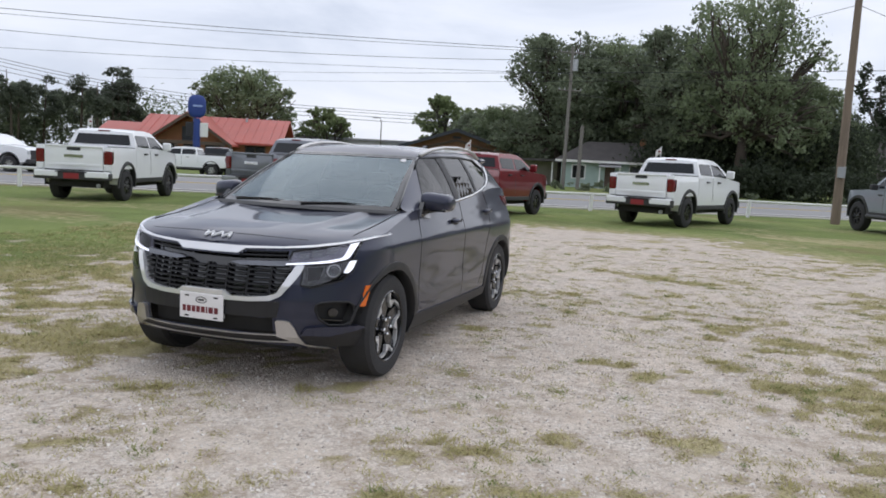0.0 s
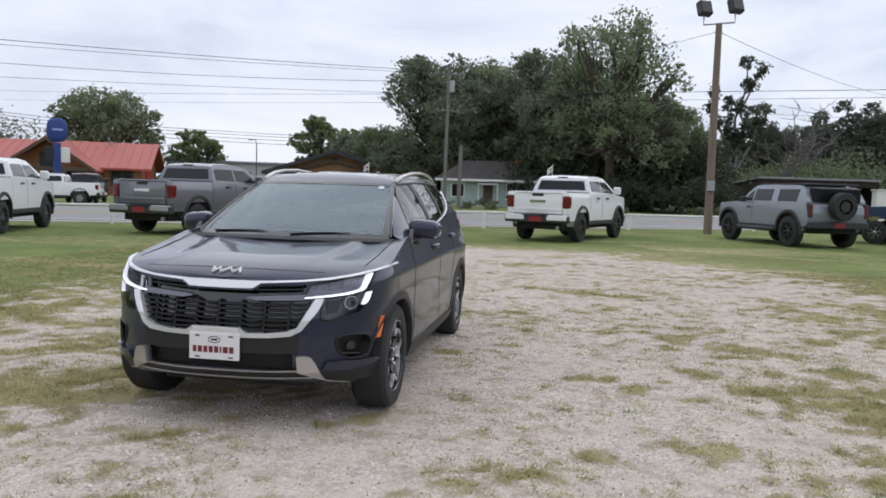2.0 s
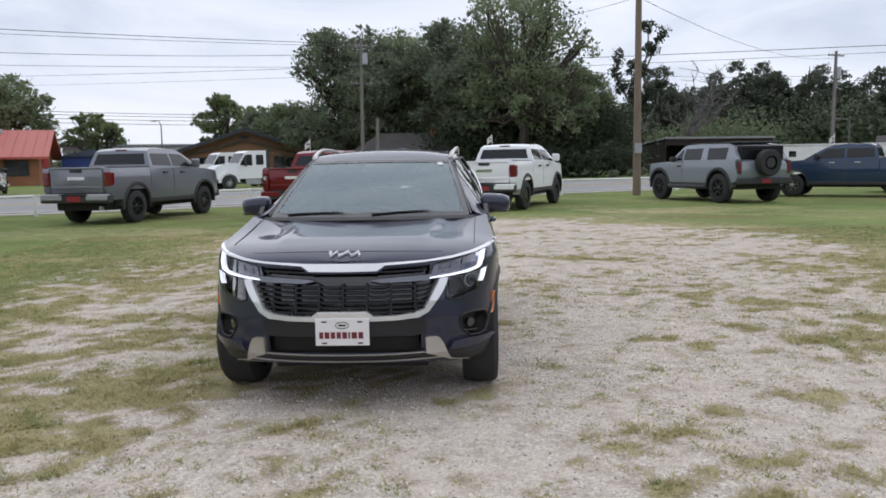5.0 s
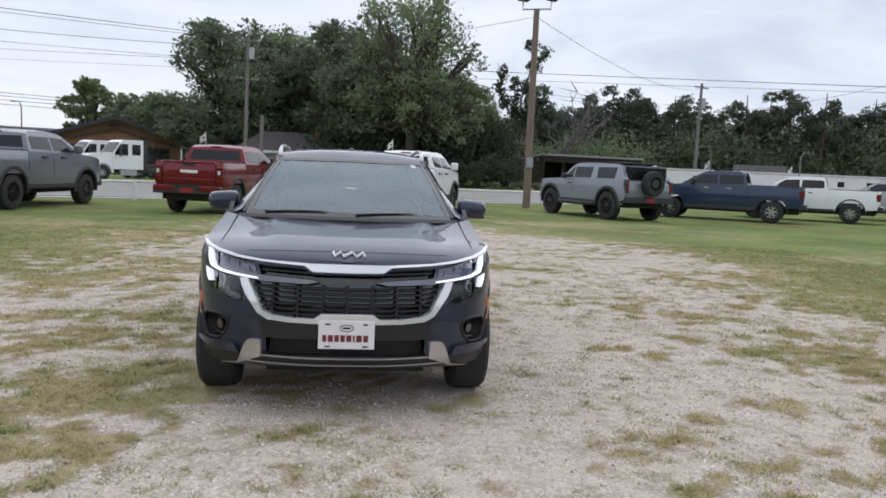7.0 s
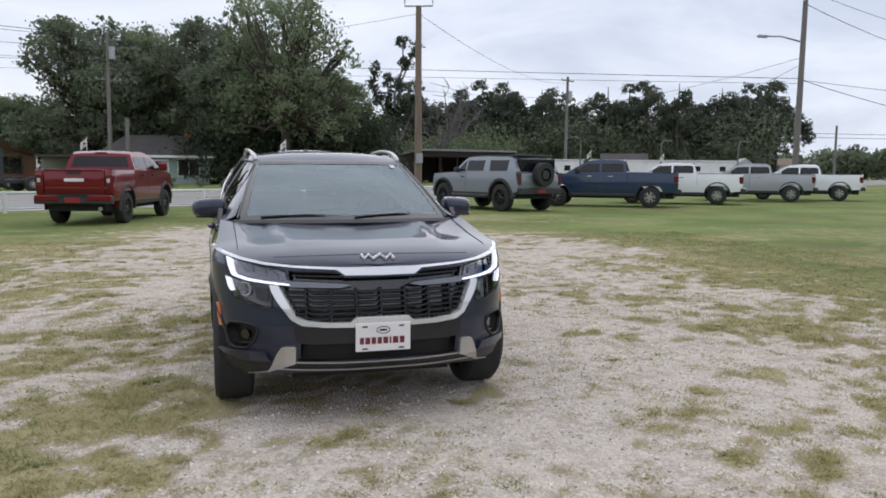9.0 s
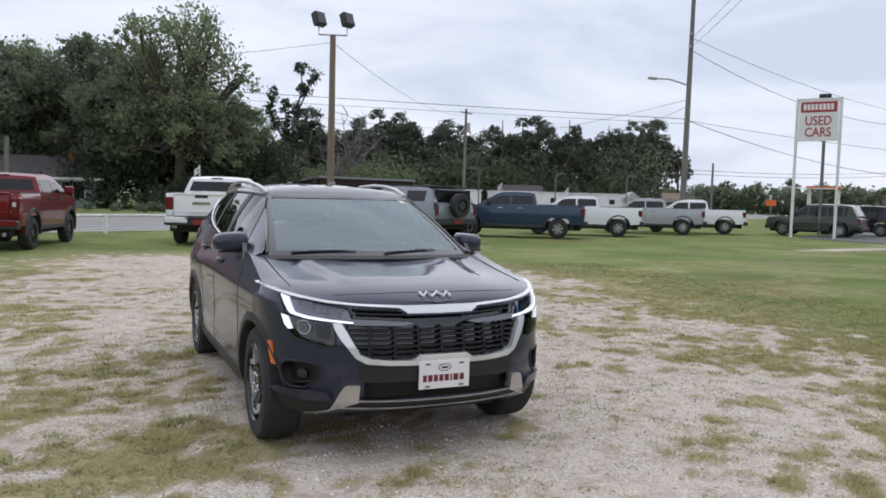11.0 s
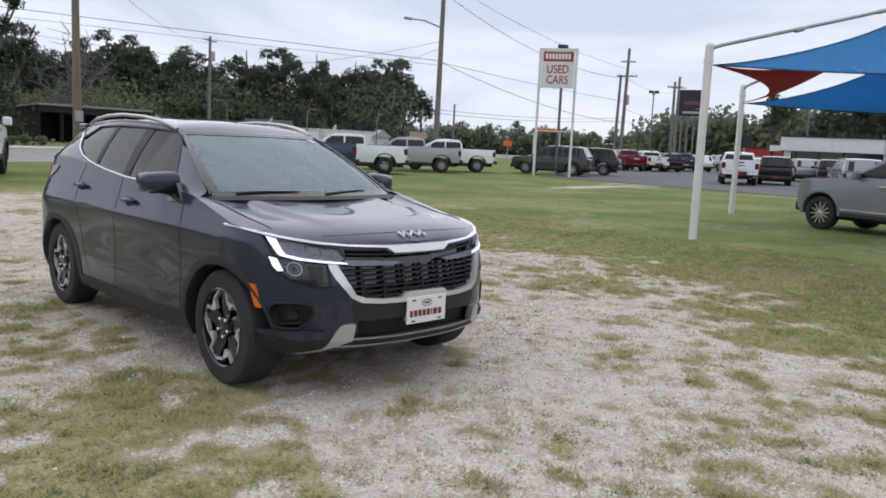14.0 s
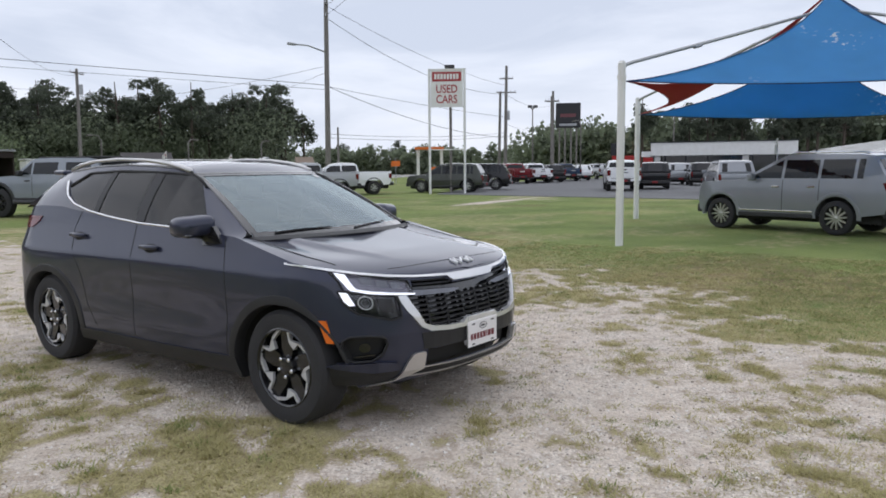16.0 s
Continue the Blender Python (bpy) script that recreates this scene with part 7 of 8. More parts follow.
def body_shell():
    """One skin round the car, with wheel arches, grille, lamps and intakes cut out of it."""
    bm = bmesh.new()
    cols = []
    for a in lin(0, 90, 70)[:-1]:
        cols.append(("f", a))
    for y in lin(YC, REAR_C, 100):
        cols.append(("s", y))
    for a in lin(90, 0, 20)[1:]:
        cols.append(("r", a))
    us = lin(0, 1, 56)
    for s in (-1, 1):
        rows = []
        for kind, q in cols:
            row = []
            for u in us:
                y = q if kind == "s" else None
                z = None
                # settle height and place together, since the edge heights hang on y
                yy = q if kind == "s" else (-0.6 if kind == "f" else 3.3)
                for _ in range(5):
                    z = sill_z(yy) + (hood_edge_z(yy) - sill_z(yy)) * u
                    if kind == "f":
                        x = flank(z) * NARROW * math.sin(radians(q)) ** (2 / NF)
                        yy = YC - (YC - nose(z)) * math.cos(radians(q)) ** (2 / NF)
                    elif kind == "r":
                        x = flank(z) * math.sin(radians(q)) ** (2 / NR)
                        yy = REAR_C + (tail_end(z) - REAR_C) * math.cos(radians(q)) ** (2 / NR)
                    else:
                        x = flank(z) * taper(q) + sculpt(q, z)
                row.append(bm.verts.new((s * x, yy, z)))
            rows.append(row)
        for r0, r1 in zip(rows, rows[1:]):
            for j in range(len(us) - 1):
                f = bm.faces.new((r0[j], r1[j], r1[j + 1], r0[j + 1]))
    bmesh.ops.remove_doubles(bm, verts=bm.verts[:], dist=0.0004)
    kill = []
    for f in bm.faces:
        c = f.calc_center_median()
        ax = abs(c.x)
        if in_arch(c.y, c.z) and ax > 0.5:
            kill.append(f)
        elif c.y < -0.12 and (inside(GRILLE_ALL, c.x, c.z) or inside(INTAKE, c.x, c.z) or any(inside(p, ax, c.z) for p in (LAMP_UP, LAMP_LOW, FOG))):
            kill.append(f)
    bmesh.ops.delete(bm, geom=kill, context="FACES")
    for v in bm.verts:
        if v.is_boundary and abs(v.co.x) > 0.5:
            for c in (0.0, WHEELBASE):
                if v.co.z < 0.325:
                    if 0.36 < abs(v.co.y - c) < 0.50:
                        v.co.y = c + math.copysign(0.432, v.co.y - c)
                        v.co.x = math.copysign(side_x(v.co.y, v.co.z), v.co.x)
                    continue
                q = math.hypot((v.co.y - c) / 0.432, (v.co.z - 0.325) / 0.385)
                if 0.85 < q < 1.15:
                    v.co.y, v.co.z = c + (v.co.y - c) / q, 0.325 + (v.co.z - 0.325) / q
                    v.co.x = math.copysign(side_x(v.co.y, v.co.z), v.co.x)
    return bm


def hood_mid(y):
    return interp(y, [-0.70, -0.66, -0.60, -0.5, -0.3, 0.0, 0.25, 0.5], [0.872, 0.893, 0.918, 0.945, 0.978, 1.008, 1.036, 1.062])


def hood_point(y, x):
    z = hood_edge_z(y)
    w = max(0.05, side_x(y, z))
    zz = z + (hood_mid(y) - z) * (1 - min(1, abs(x) / w) ** 3.2)
    c = 0.43 + 0.13 * (y + 0.3)
    k = float(smoothstep(-0.55, 0.05, y))
    step = -0.016 * k * float(smoothstep(c - 0.02, c + 0.05, abs(x))) * float(1 - smoothstep(c + 0.10, c + 0.30, abs(x)))
    ridge = 0.006 * math.exp(-((abs(x) - c) / 0.03) ** 2) * k
    dish = -0.007 * math.exp(-(x / 0.26) ** 2) * float(smoothstep(-0.5, 0.0, y))
    return Vector((x, y, zz + step + ridge + dish))


def hood_sheet():
    """Bonnet and wing tops between the two upper body edges."""
    bm = bmesh.new()
    ys = [-0.694, -0.688, -0.67, -0.645, -0.61, -0.56, -0.50] + lin(-0.44, 0.50, 26)
    grid(bm, lambda y, u: hood_point(y, u * side_x(y, hood_edge_z(y))), ys, lin(-1, 1, 49))
    bmesh.ops.remove_doubles(bm, verts=bm.verts[:], dist=0.0005)
    return bm


def roof_mid(y):
    return interp(y, [1.14, 1.25, 1.4, 1.6, 2.0, 2.4, 2.75, 3.0, 3.12], [1.452, 1.490, 1.517, 1.535, 1.547, 1.538, 1.510, 1.475, 1.45])


def roof_half(y):
    return interp(y, [1.14, 1.3, 1.6, 2.2, 2.8, 3.12], [0.535, 0.555, 0.585, 0.60, 0.585, 0.55])


def roof_edge(y):
    """x, z of the cab's upper edge: up the windscreen pillar, along the roof, down the tailgate."""
    if y < 1.22:
        k = (y - 0.42) / 0.80
        return 0.735 + (0.545 - 0.735) * k, 1.055 + (1.448 - 1.055) * k ** 0.93
    if y > 3.02:
        k = (y - 3.02) / 0.33
        return 0.555 + 0.17 * k, 1.43 - 0.27 * k
    return roof_half(y), roof_mid(y) - 0.045


def cab_side(y, z):
    """Half width of the cab between the belt and its upper edge."""
    zb = hood_edge_z(y) - 0.006
    xt, zt = roof_edge(y)
    xb = side_x(y, min(zb, 1.25)) - 0.012
    k = min(1.0, max(0.0, (z - zb) / max(0.02, zt - zb)))
    return xb + (xt - xb) * k + 0.018 * math.sin(math.pi * k) * min(1, (zt - zb) / 0.3)


def on_cab(s):
    def f(y, z, lift=0.0):
        return Vector((s * (cab_side(y, z) + lift), y, z + lift * 0.45))
    return f


FRONT_GLASS = [(0.76, 1.098), (1.455, 1.118), (1.475, 1.432), (1.20, 1.415), (1.10, 1.375)]
REAR_GLASS = [(1.555, 1.122), (2.07, 1.165), (2.03, 1.445), (1.56, 1.437)]
QUARTER_GLASS = [(2.13, 1.172), (2.35, 1.215), (2.52, 1.275), (2.60, 1.34), (2.42, 1.425), (2.09, 1.445)]


def cab_shell():
    """Pillars and frames with the window openings cut through."""
    bm = bmesh.new()
    ys = lin(0.42, 3.34, 118)
    ts = lin(0, 1, 17)
    for s in (-1, 1):
        rows = []
        for y in ys:
            zb = hood_edge_z(y) - 0.006
            zt = roof_edge(y)[1]
            row = [bm.verts.new((s * cab_side(y, zb + (zt - zb) * t), y, zb + (zt - zb) * t)) for t in ts]
            rows.append(row)
        for r0, r1 in zip(rows, rows[1:]):
            for j in range(len(ts) - 1):
                bm.faces.new((r0[j], r1[j], r1[j + 1], r0[j + 1]))
    kill = []
    for f in bm.faces:
        c = f.calc_center_median()
        if any(inside(p, c.y, c.z) for p in (FRONT_GLASS, REAR_GLASS, QUARTER_GLASS)):
            kill.append(f)
    bmesh.ops.delete(bm, geom=kill, context="FACES")
    return bm


def screen_point(x, t):
    """Windscreen: x across, t from base to top."""
    hw = 0.715 + (0.548 - 0.715) * t
    u = x
    y0, y1 = 0.26 + 0.17 * u * u, 1.15 + 0.07 * u * u
    y = y0 + (y1 - y0) * t
    z = 1.052 + (1.452 - 1.052) * t ** 0.93 - 0.006 * u * u
    return Vector((u * hw, y, z + 0.012 * math.sin(math.pi * t)))


def suv():
    car = thing("compact_suv", "dark graphite grey compact SUV with chrome grille surround on gravel", "car")
    ob = part("body", body_shell(), SUV_PAINT, car, smooth=True, sharp=50)
    hood = part("bonnet", hood_sheet(), SUV_PAINT, car, smooth=True)
    # shut line of the bonnet
    for s in (-1, 1):
        pts = []
        for y in lin(-0.30, 0.42, 14):
            x = 0.735 + 0.01 * (y + 0.3)
            z = hood_edge_z(y)
            w = side_x(y, z)
            mid = interp(y, [-0.5, -0.3, 0.0, 0.25, 0.5], [0.945, 0.978, 1.008, 1.036, 1.062])
            pts.append((s * x, y, z + (mid - z) * (1 - (x / w) ** 3.2) + 0.001))
        part("shut_line", tubed(pts, 0.0024, 5), UNDER, hood)
    lip = []
    for x in lin(-0.55, 0.55, 25):
        y = front_y(x, 0.884) + 0.085 - 0.03 * (x / 0.55) ** 2
        z = hood_edge_z(y)
        w = side_x(y, z)
        mid = interp(y, [-0.70, -0.66, -0.60, -0.5, -0.3], [0.872, 0.893, 0.918, 0.945, 0.978])
        lip.append((x, y, z + (mid - z) * (1 - (abs(x) / w) ** 3.2) - 0.001))
    part("shut_line", tubed(lip, 0.0026, 5), UNDER, hood)
    cab = part("cab", cab_shell(), SUV_PAINT, car, smooth=True, sharp=50)
    # roof
    bm = bmesh.new()
    def roof_point(y, u):
        p = Vector((u * roof_half(y), y, roof_mid(y) - 0.045 * abs(u) ** 2.6))
        k = float(smoothstep(1.18, 1.52, y))
        q = screen_point(u, 0.985) + Vector((0, (y - 1.18) * 0.9, (y - 1.18) * 0.33))
        return q * (1 - k) + p * k
    grid(bm, roof_point, lin(1.18, 1.52, 10) + lin(1.58, 3.12, 22), lin(-1, 1, 25))
    roof = part("roof", bm, SUV_PAINT, car, smooth=True)
    part("header_panel", draped([(-0.97, 0.965), (0.97, 0.965), (0.97, 0.99), (-0.97, 0.99)], lambda u, t, l: screen_point(u, t) + Vector((0, -0.6, 0.8)) * l, lin(-0.9, 0.9, 13), [], 0.006, 0.01), PIANO, roof)
    bm = bmesh.new()
    grid(bm, lambda y, u: Vector((u * roof_edge(y)[0], y, roof_edge(y)[1] + 0.02 * (1 - u * u))), lin(3.02, 3.34, 8), lin(-1, 1, 13))
    part("rear_window", bm, CAR_GLASS, car, smooth=True)
    bm = bmesh.new()
    grid(bm, lambda y, u: Vector((u * side_x(y, hood_edge_z(y)), y, hood_edge_z(y) + 0.012 * (1 - u * u))), lin(3.0, 3.30, 10), lin(-1, 1, 13))
    part("tailgate_top", bm, SUV_PAINT, car, smooth=True)
    part("spoiler", boxed(-0.55, 0.55, 3.02, 3.2, 1.435, 1.475, 0.015), SUV_PAINT, roof)
    # windscreen
    bm = bmesh.new()
    grid(bm, lambda t, u: screen_point(u, t), lin(0, 1, 14), lin(-0.985, 0.985, 21))
    ws = part("windscreen", bm, SCREEN_GLASS, car, "clear windscreen reflecting the sky", smooth=True)
    ws.visible_shadow = False
    fr = lambda u, t, l: screen_point(u, t) + Vector((0, -0.6, 0.8)) * l
    part("screen_band", draped([(-0.98, 0.0), (0.98, 0.0), (0.98, 0.06), (-0.98, 0.06)], fr, lin(-0.9, 0.9, 13), [], 0.004, 0.006), PIANO, ws)
    part("screen_band", draped([(-0.98, 0.93), (0.98, 0.93), (0.98, 1.0), (-0.98, 1.0)], fr, lin(-0.9, 0.9, 13), [], 0.004, 0.006), PIANO, ws)
    part("sensor_patch", draped([(-0.16, 0.80), (0.12, 0.80), (0.2, 0.93), (-0.24, 0.93)], fr, lin(-0.2, 0.2, 5), [], -0.004, 0.004), MATT, ws)
    for s in (-1, 1):
        part("screen_band", draped([(s * 0.93, 0.05), (s * 0.99, 0.05), (s * 0.99, 0.95), (s * 0.955, 0.95)], fr, [], lin(0.1, 0.9, 9), 0.003, 0.005), PIANO, ws)
        part("pillar_trim", tubed([screen_point(s * 1.005, t) + Vector((0, -0.003, 0.004)) for t in lin(0.02, 0.98, 12)], 0.008, 6), PIANO, ws)
    part("sticker", draped([(0.80, 0.86), (0.87, 0.86), (0.87, 0.92), (0.80, 0.92)], fr, [], [], 0.0045, 0.001), STICKER, ws, "small white sticker")
    # wipers
    for a, b in (((0.05, 0.03), (0.62, 0.065)), ((-0.80, 0.035), (-0.22, 0.055))):
        pts = [fr(a[0] + (b[0] - a[0]) * k, a[1] + (b[1] - a[1]) * k + 0.03 * k * (1 - k), 0.010) for k in lin(0, 1, 8)]
        part("wiper", tubed(pts, [0.008, 0.007, 0.007, 0.006, 0.006, 0.006, 0.005, 0.004], 6), PIANO, car, "black wiper blade")
    bm = bmesh.new()
    grid(bm, lambda k, u: Vector((u * 0.74, 0.235 + 0.17 * u * u + 0.04 * k - 0.02, 1.036 + 0.02 * k + 0.004 * (1 - u * u))), [0, 0.5, 1], lin(-1, 1, 21))
    part("cowl", bm, TRIM, car)
    # side glass
    for s in (-1, 1):
        f = on_cab(s)
        for nm, poly, cy in (("door_window", FRONT_GLASS, lin(0.8, 1.45, 8)), ("door_window", REAR_GLASS, lin(1.6, 2.0, 6)), ("quarter_window", QUARTER_GLASS, lin(2.15, 2.55, 6))):
            c = Vector((sum(p[0] for p in poly) / len(poly), sum(p[1] for p in poly) / len(poly)))
            big = [(c.x + (y - c.x) * 1.06, c.y + (z - c.y) * 1.09) for y, z in poly]
            w = part(nm, draped(big, f, cy, [1.2, 1.25, 1.3, 1.35, 1.4], 0.004, 0.006), TINT_GLASS, car, smooth=False)
            w.visible_shadow = False
        # black frames between the panes
        for poly in ([(1.455, 1.10), (1.56, 1.105), (1.565, 1.45), (1.475, 1.448)], [(2.065, 1.15), (2.13, 1.16), (2.095, 1.458), (2.03, 1.458)]):
            part("pillar_trim", draped(poly, f, [], [1.2, 1.25, 1.3, 1.35, 1.4], 0.008, 0.006), MATT, cab)
        top = [(1.02, 1.352), (1.12, 1.405), (1.22, 1.432), (1.5, 1.45), (2.0, 1.462), (2.42, 1.448), (2.62, 1.35)]
        part("frame_trim", tubed([f(y, z, 0.006) for y, z in top], 0.012, 6), MATT, cab, smooth=True)
        belt = [(0.72, 1.082), (1.1, 1.092), (1.5, 1.104), (1.9, 1.136), (2.2, 1.172), (2.42, 1.215), (2.56, 1.27), (2.64, 1.33), (2.70, 1.385)]
        fine = [(interp(k, range(len(belt)), [b[0] for b in belt]), interp(k, range(len(belt)), [b[1] for b in belt])) for k in lin(0, len(belt) - 1, 33)]
        part("belt_trim", tubed([f(y, z, 0.010) for y, z in fine], [0.009] * 22 + lin(0.009, 0.014, 11), 8), CHROME, cab, "bright chrome belt line", smooth=True)
    # seams of the doors
    for s in (-1, 1):
        g = on_side(s)
        for pts in ([(0.50, 0.36), (0.475, 0.6), (0.49, 0.85), (0.545, 1.06)], [(1.50, 0.30), (1.505, 0.7), (1.52, 1.10)], [(1.96, 0.30), (2.10, 0.50), (2.17, 0.72), (2.30, 0.90), (2.33, 1.05), (2.27, 1.17)],
                    [(0.52, 0.33), (1.2, 0.315), (1.95, 0.30)]):
            fine = [(interp(k, range(len(pts)), [p[0] for p in pts]), interp(k, range(len(pts)), [p[1] for p in pts])) for k in lin(0, len(pts) - 1, 16)]
            part("door_seam", tubed([g(y, z, -0.001) for y, z in fine], 0.0035, 5), UNDER, ob)
        for y, z in ((1.30, 0.955), (2.24, 0.995)):
            cup = part("handle_cup", draped([(y + 0.07 * math.cos(a), z - 0.004 + 0.03 * math.sin(a)) for a in lin(0, 5.76, 12)], g, [], [], 0.0015, 0.002), UNDER, ob)
            h = part("door_handle", tubed([g(y - 0.10, z + 0.004, 0.006), g(y - 0.08, z + 0.005, 0.028), g(y, z + 0.006, 0.034), g(y + 0.07, z + 0.005, 0.028), g(y + 0.09, z + 0.004, 0.006)], [0.012, 0.017, 0.018, 0.017, 0.012], 8), SUV_PAINT, car, smooth=True)
        # sill and arch cladding
        part("sill_cladding", draped([(0.40, 0.225), (2.26, 0.225), (2.24, 0.31), (1.2, 0.325), (0.42, 0.34)], g, lin(0.5, 2.2, 14), [0.26, 0.29], 0.012, 0.02), SUV_CLAD, car)
        for c in (0.0, WHEELBASE):
            bm = bmesh.new()
            def ring(a, q):
                k, l = q
                k = 1 + (k - 1) * (1 - 0.72 * float(smoothstep(95, 150, a))) if c == 0 else k
                y, z = c + 0.432 * k * math.cos(radians(a)), 0.325 + 0.385 * k * math.sin(radians(a))
                return g(y, max(z, 0.2), l)
            grid(bm, ring, lin(-18, 168 if c == 0 else 190, 30), [(0.965, -0.06), (0.97, -0.004), (0.985, 0.009), (1.06, 0.010), (1.115, 0.006), (1.125, -0.004)])
            part("arch_cladding", bm, SUV_CLAD, car, smooth=True, sharp=45)
            bm = bmesh.new()
            grid(bm, lambda a, x: Vector((s * (0.50 + (side_x(c + 0.43 * math.cos(radians(a)), max(0.24, 0.325 + 0.385 * math.sin(radians(a)))) - 0.51) * x), c + 0.43 * math.cos(radians(a)), 0.325 + 0.385 * math.sin(radians(a)))), lin(-8, 188, 24), [0.0, 1.0])
            part("wheel_liner", bm, UNDER, car)
            part("liner_back", prismed([(c + 0.43 * math.cos(radians(a)), 0.325 + 0.385 * math.sin(radians(a))) for a in lin(-15, 195, 18)], "x", *sorted((s * 0.46, s * 0.50))), UNDER, car)
    part("underbody", boxed(-0.45, 0.45, -0.50, 3.2, 0.225, 0.33), UNDER, car)
    part("underbody", boxed(-0.72, 0.72, 0.46, 2.2, 0.225, 0.33), UNDER, car)
    # nose: grille
    F = on_front
    back = part("grille", draped(GRILLE_ALL, F, FRONT_CUTS, ROWS_Z, -0.055, 0.01), PIANO, car, "black scalloped grille")
    rows = 6
    for r in range(rows):
        z0 = 0.590 + 0.0275 * r
        for k in range(-4, 4):
            xa, xb = k * 0.135 + 0.006, (k + 1) * 0.135 - 0.006
            lim = interp(z0, [0.58, 0.605, 0.745], [0.40, 0.452, 0.52])
            xa, xb = max(xa, -lim), min(xb, lim)
            if xb - xa < 0.03:
                continue
            rise = 0.010 if (k + 8) % 2 else -0.0
            pl = [(xa, z0 + rise), (xa + 0.02, z0), (xb - 0.02, z0), (xb, z0 + rise), (xb, z0 + rise + 0.009), (xb - 0.02, z0 + 0.010), (xa + 0.02, z0 + 0.010), (xa, z0 + rise + 0.009)]
            part("slat", draped(pl, F, [], [], -0.008, 0.03), MATT, back)
    for k in range(-3, 4):
        x = k * 0.135
        part("slat", draped([(x - 0.006, 0.575), (x + 0.006, 0.575), (x + 0.006, 0.752), (x - 0.006, 0.752)], F, [], [0.62, 0.68], -0.012, 0.03), MATT, back)
    for z0 in (0.785, 0.812, 0.832):
        half = 0.47 if z0 > 0.8 else 0.45
        for s in (-1, 1):
            if z0 < 0.8:
                continue
            part("slat", draped([(s * 0.20, z0 - 0.004), (s * half, z0 + 0.004), (s * half, z0 + 0.012), (s * 0.20, z0 + 0.004)], F, [s * 0.3, s * 0.4], [], -0.012, 0.02), MATT, back)
    for s in (-1, 1):
        part("grille_blade", draped(mirrored([(0.155, 0.770), (0.22, 0.757), (0.475, 0.762), (0.495, 0.793), (0.36, 0.788), (0.20, 0.779)], s), F, [s * 0.2, s * 0.3, s * 0.4], [], 0.006, 0.03), GREY_BLADE, back, "grey metallic grille blade")
    # chrome
    strip_up = [(0, 0.864), (0.20, 0.864), (0.46, 0.874), (0.60, 0.888), (0.72, 0.905), (0.80, 0.922), (0.845, 0.936), (0.872, 0.945)]
    strip_low = [(0.872, 0.938), (0.845, 0.927), (0.80, 0.912), (0.72, 0.894), (0.60, 0.875), (0.46, 0.864), (0.235, 0.852), (0.19, 0.822), (0, 0.820)]
    full = strip_up + strip_low[:-1] + [(-x, z) for x, z in strip_low[::-1]] + [(-x, z) for x, z in strip_up[::-1]][:-1]
    part("chrome_strip", draped(full, F, FRONT_CUTS, [], 0.012, 0.03), BRIGHT, car, "bright chrome bonnet-edge strip")
    under = [(0.0, 0.603), (0.14, 0.603), (0.175, 0.577), (0.29, 0.578), (0.395, 0.588), (0.450, 0.608), (0.522, 0.745), (0.535, 0.772), (0.578, 0.772), (0.568, 0.735), (0.545, 0.690), (0.475, 0.592), (0.42, 0.563), (0.30, 0.553), (0.0, 0.548)]
    full = under[:-1] + [(0, 0.548)] + [(-x, z) for x, z in under[1:-1][::-1]]
    part("chrome_surround", draped(full, F, FRONT_CUTS, [0.6, 0.65, 0.7, 0.75], 0.016, 0.06), BRIGHT, car, "bright chrome lower grille surround")
    # emblem as plain strokes
    def em(x, t):
        y = -0.652 + 0.044 * t
        d = 0.01
        n = (hood_point(y, x + d) - hood_point(y, x - d)).cross(hood_point(y + d, x) - hood_point(y - d, x)).normalized()
        return hood_point(y, x) + n * 0.006
    zig = [(-0.085, 1), (-0.078, 0), (-0.045, 1), (-0.030, 0), (0.018, 1), (0.042, 0), (0.078, 1), (0.086, 0)]
    part("emblem", tubed([em(*q) for q in zig], 0.0098, 6), EMBLEM, hood, "silver zigzag emblem")
    # lamps
    for s in (-1, 1):
        bowl = part("head_lamp", draped(mirrored(LAMP_UP, s), F, FRONT_CUTS, [0.8, 0.84, 0.87], -0.025, 0.01), LAMP_DARK, car, "clear head lamp with lit white daylight strip")
        cover = part("lamp_cover", draped(mirrored(LAMP_UP, s), F, FRONT_CUTS, [0.8, 0.84, 0.87], 0.004, 0.004), LAMP_GLASS, bowl)
        cover.visible_shadow = False
        for poly in ([(0.766, 0.893), (0.795, 0.903), (0.785, 0.850), (0.771, 0.814), (0.738, 0.803), (0.754, 0.830)], [(0.478, 0.769), (0.60, 0.778), (0.70, 0.788), (0.768, 0.808), (0.758, 0.817), (0.69, 0.800), (0.60, 0.788), (0.482, 0.778)],
                     ):
            part("light_strip", draped(mirrored(poly, s), F, [c for c in FRONT_CUTS], [], 0.006, 0.01), DRL, bowl)
        for xa in (0.54, 0.605, 0.67):
            part("reflector_cell", draped(mirrored([(xa, 0.800 + (xa - 0.54) * 0.25), (xa + 0.052, 0.806 + (xa - 0.54) * 0.25), (xa + 0.058, 0.838 + (xa - 0.54) * 0.3), (xa + 0.006, 0.830 + (xa - 0.54) * 0.3)], s), F, [], [], -0.016, 0.012), GREY_BLADE, bowl)
        low = part("low_lamp", draped(mirrored(LAMP_LOW, s), F, FRONT_CUTS, [0.7, 0.75], -0.03, 0.01), PIANO, car, "dark lower lamp with round projector")
        part("reflector_cell", draped(mirrored([(0.60, 0.752), (0.672, 0.757), (0.660, 0.688), (0.605, 0.676)], s), F, [], [], -0.018, 0.01), SUV_CLAD, low)
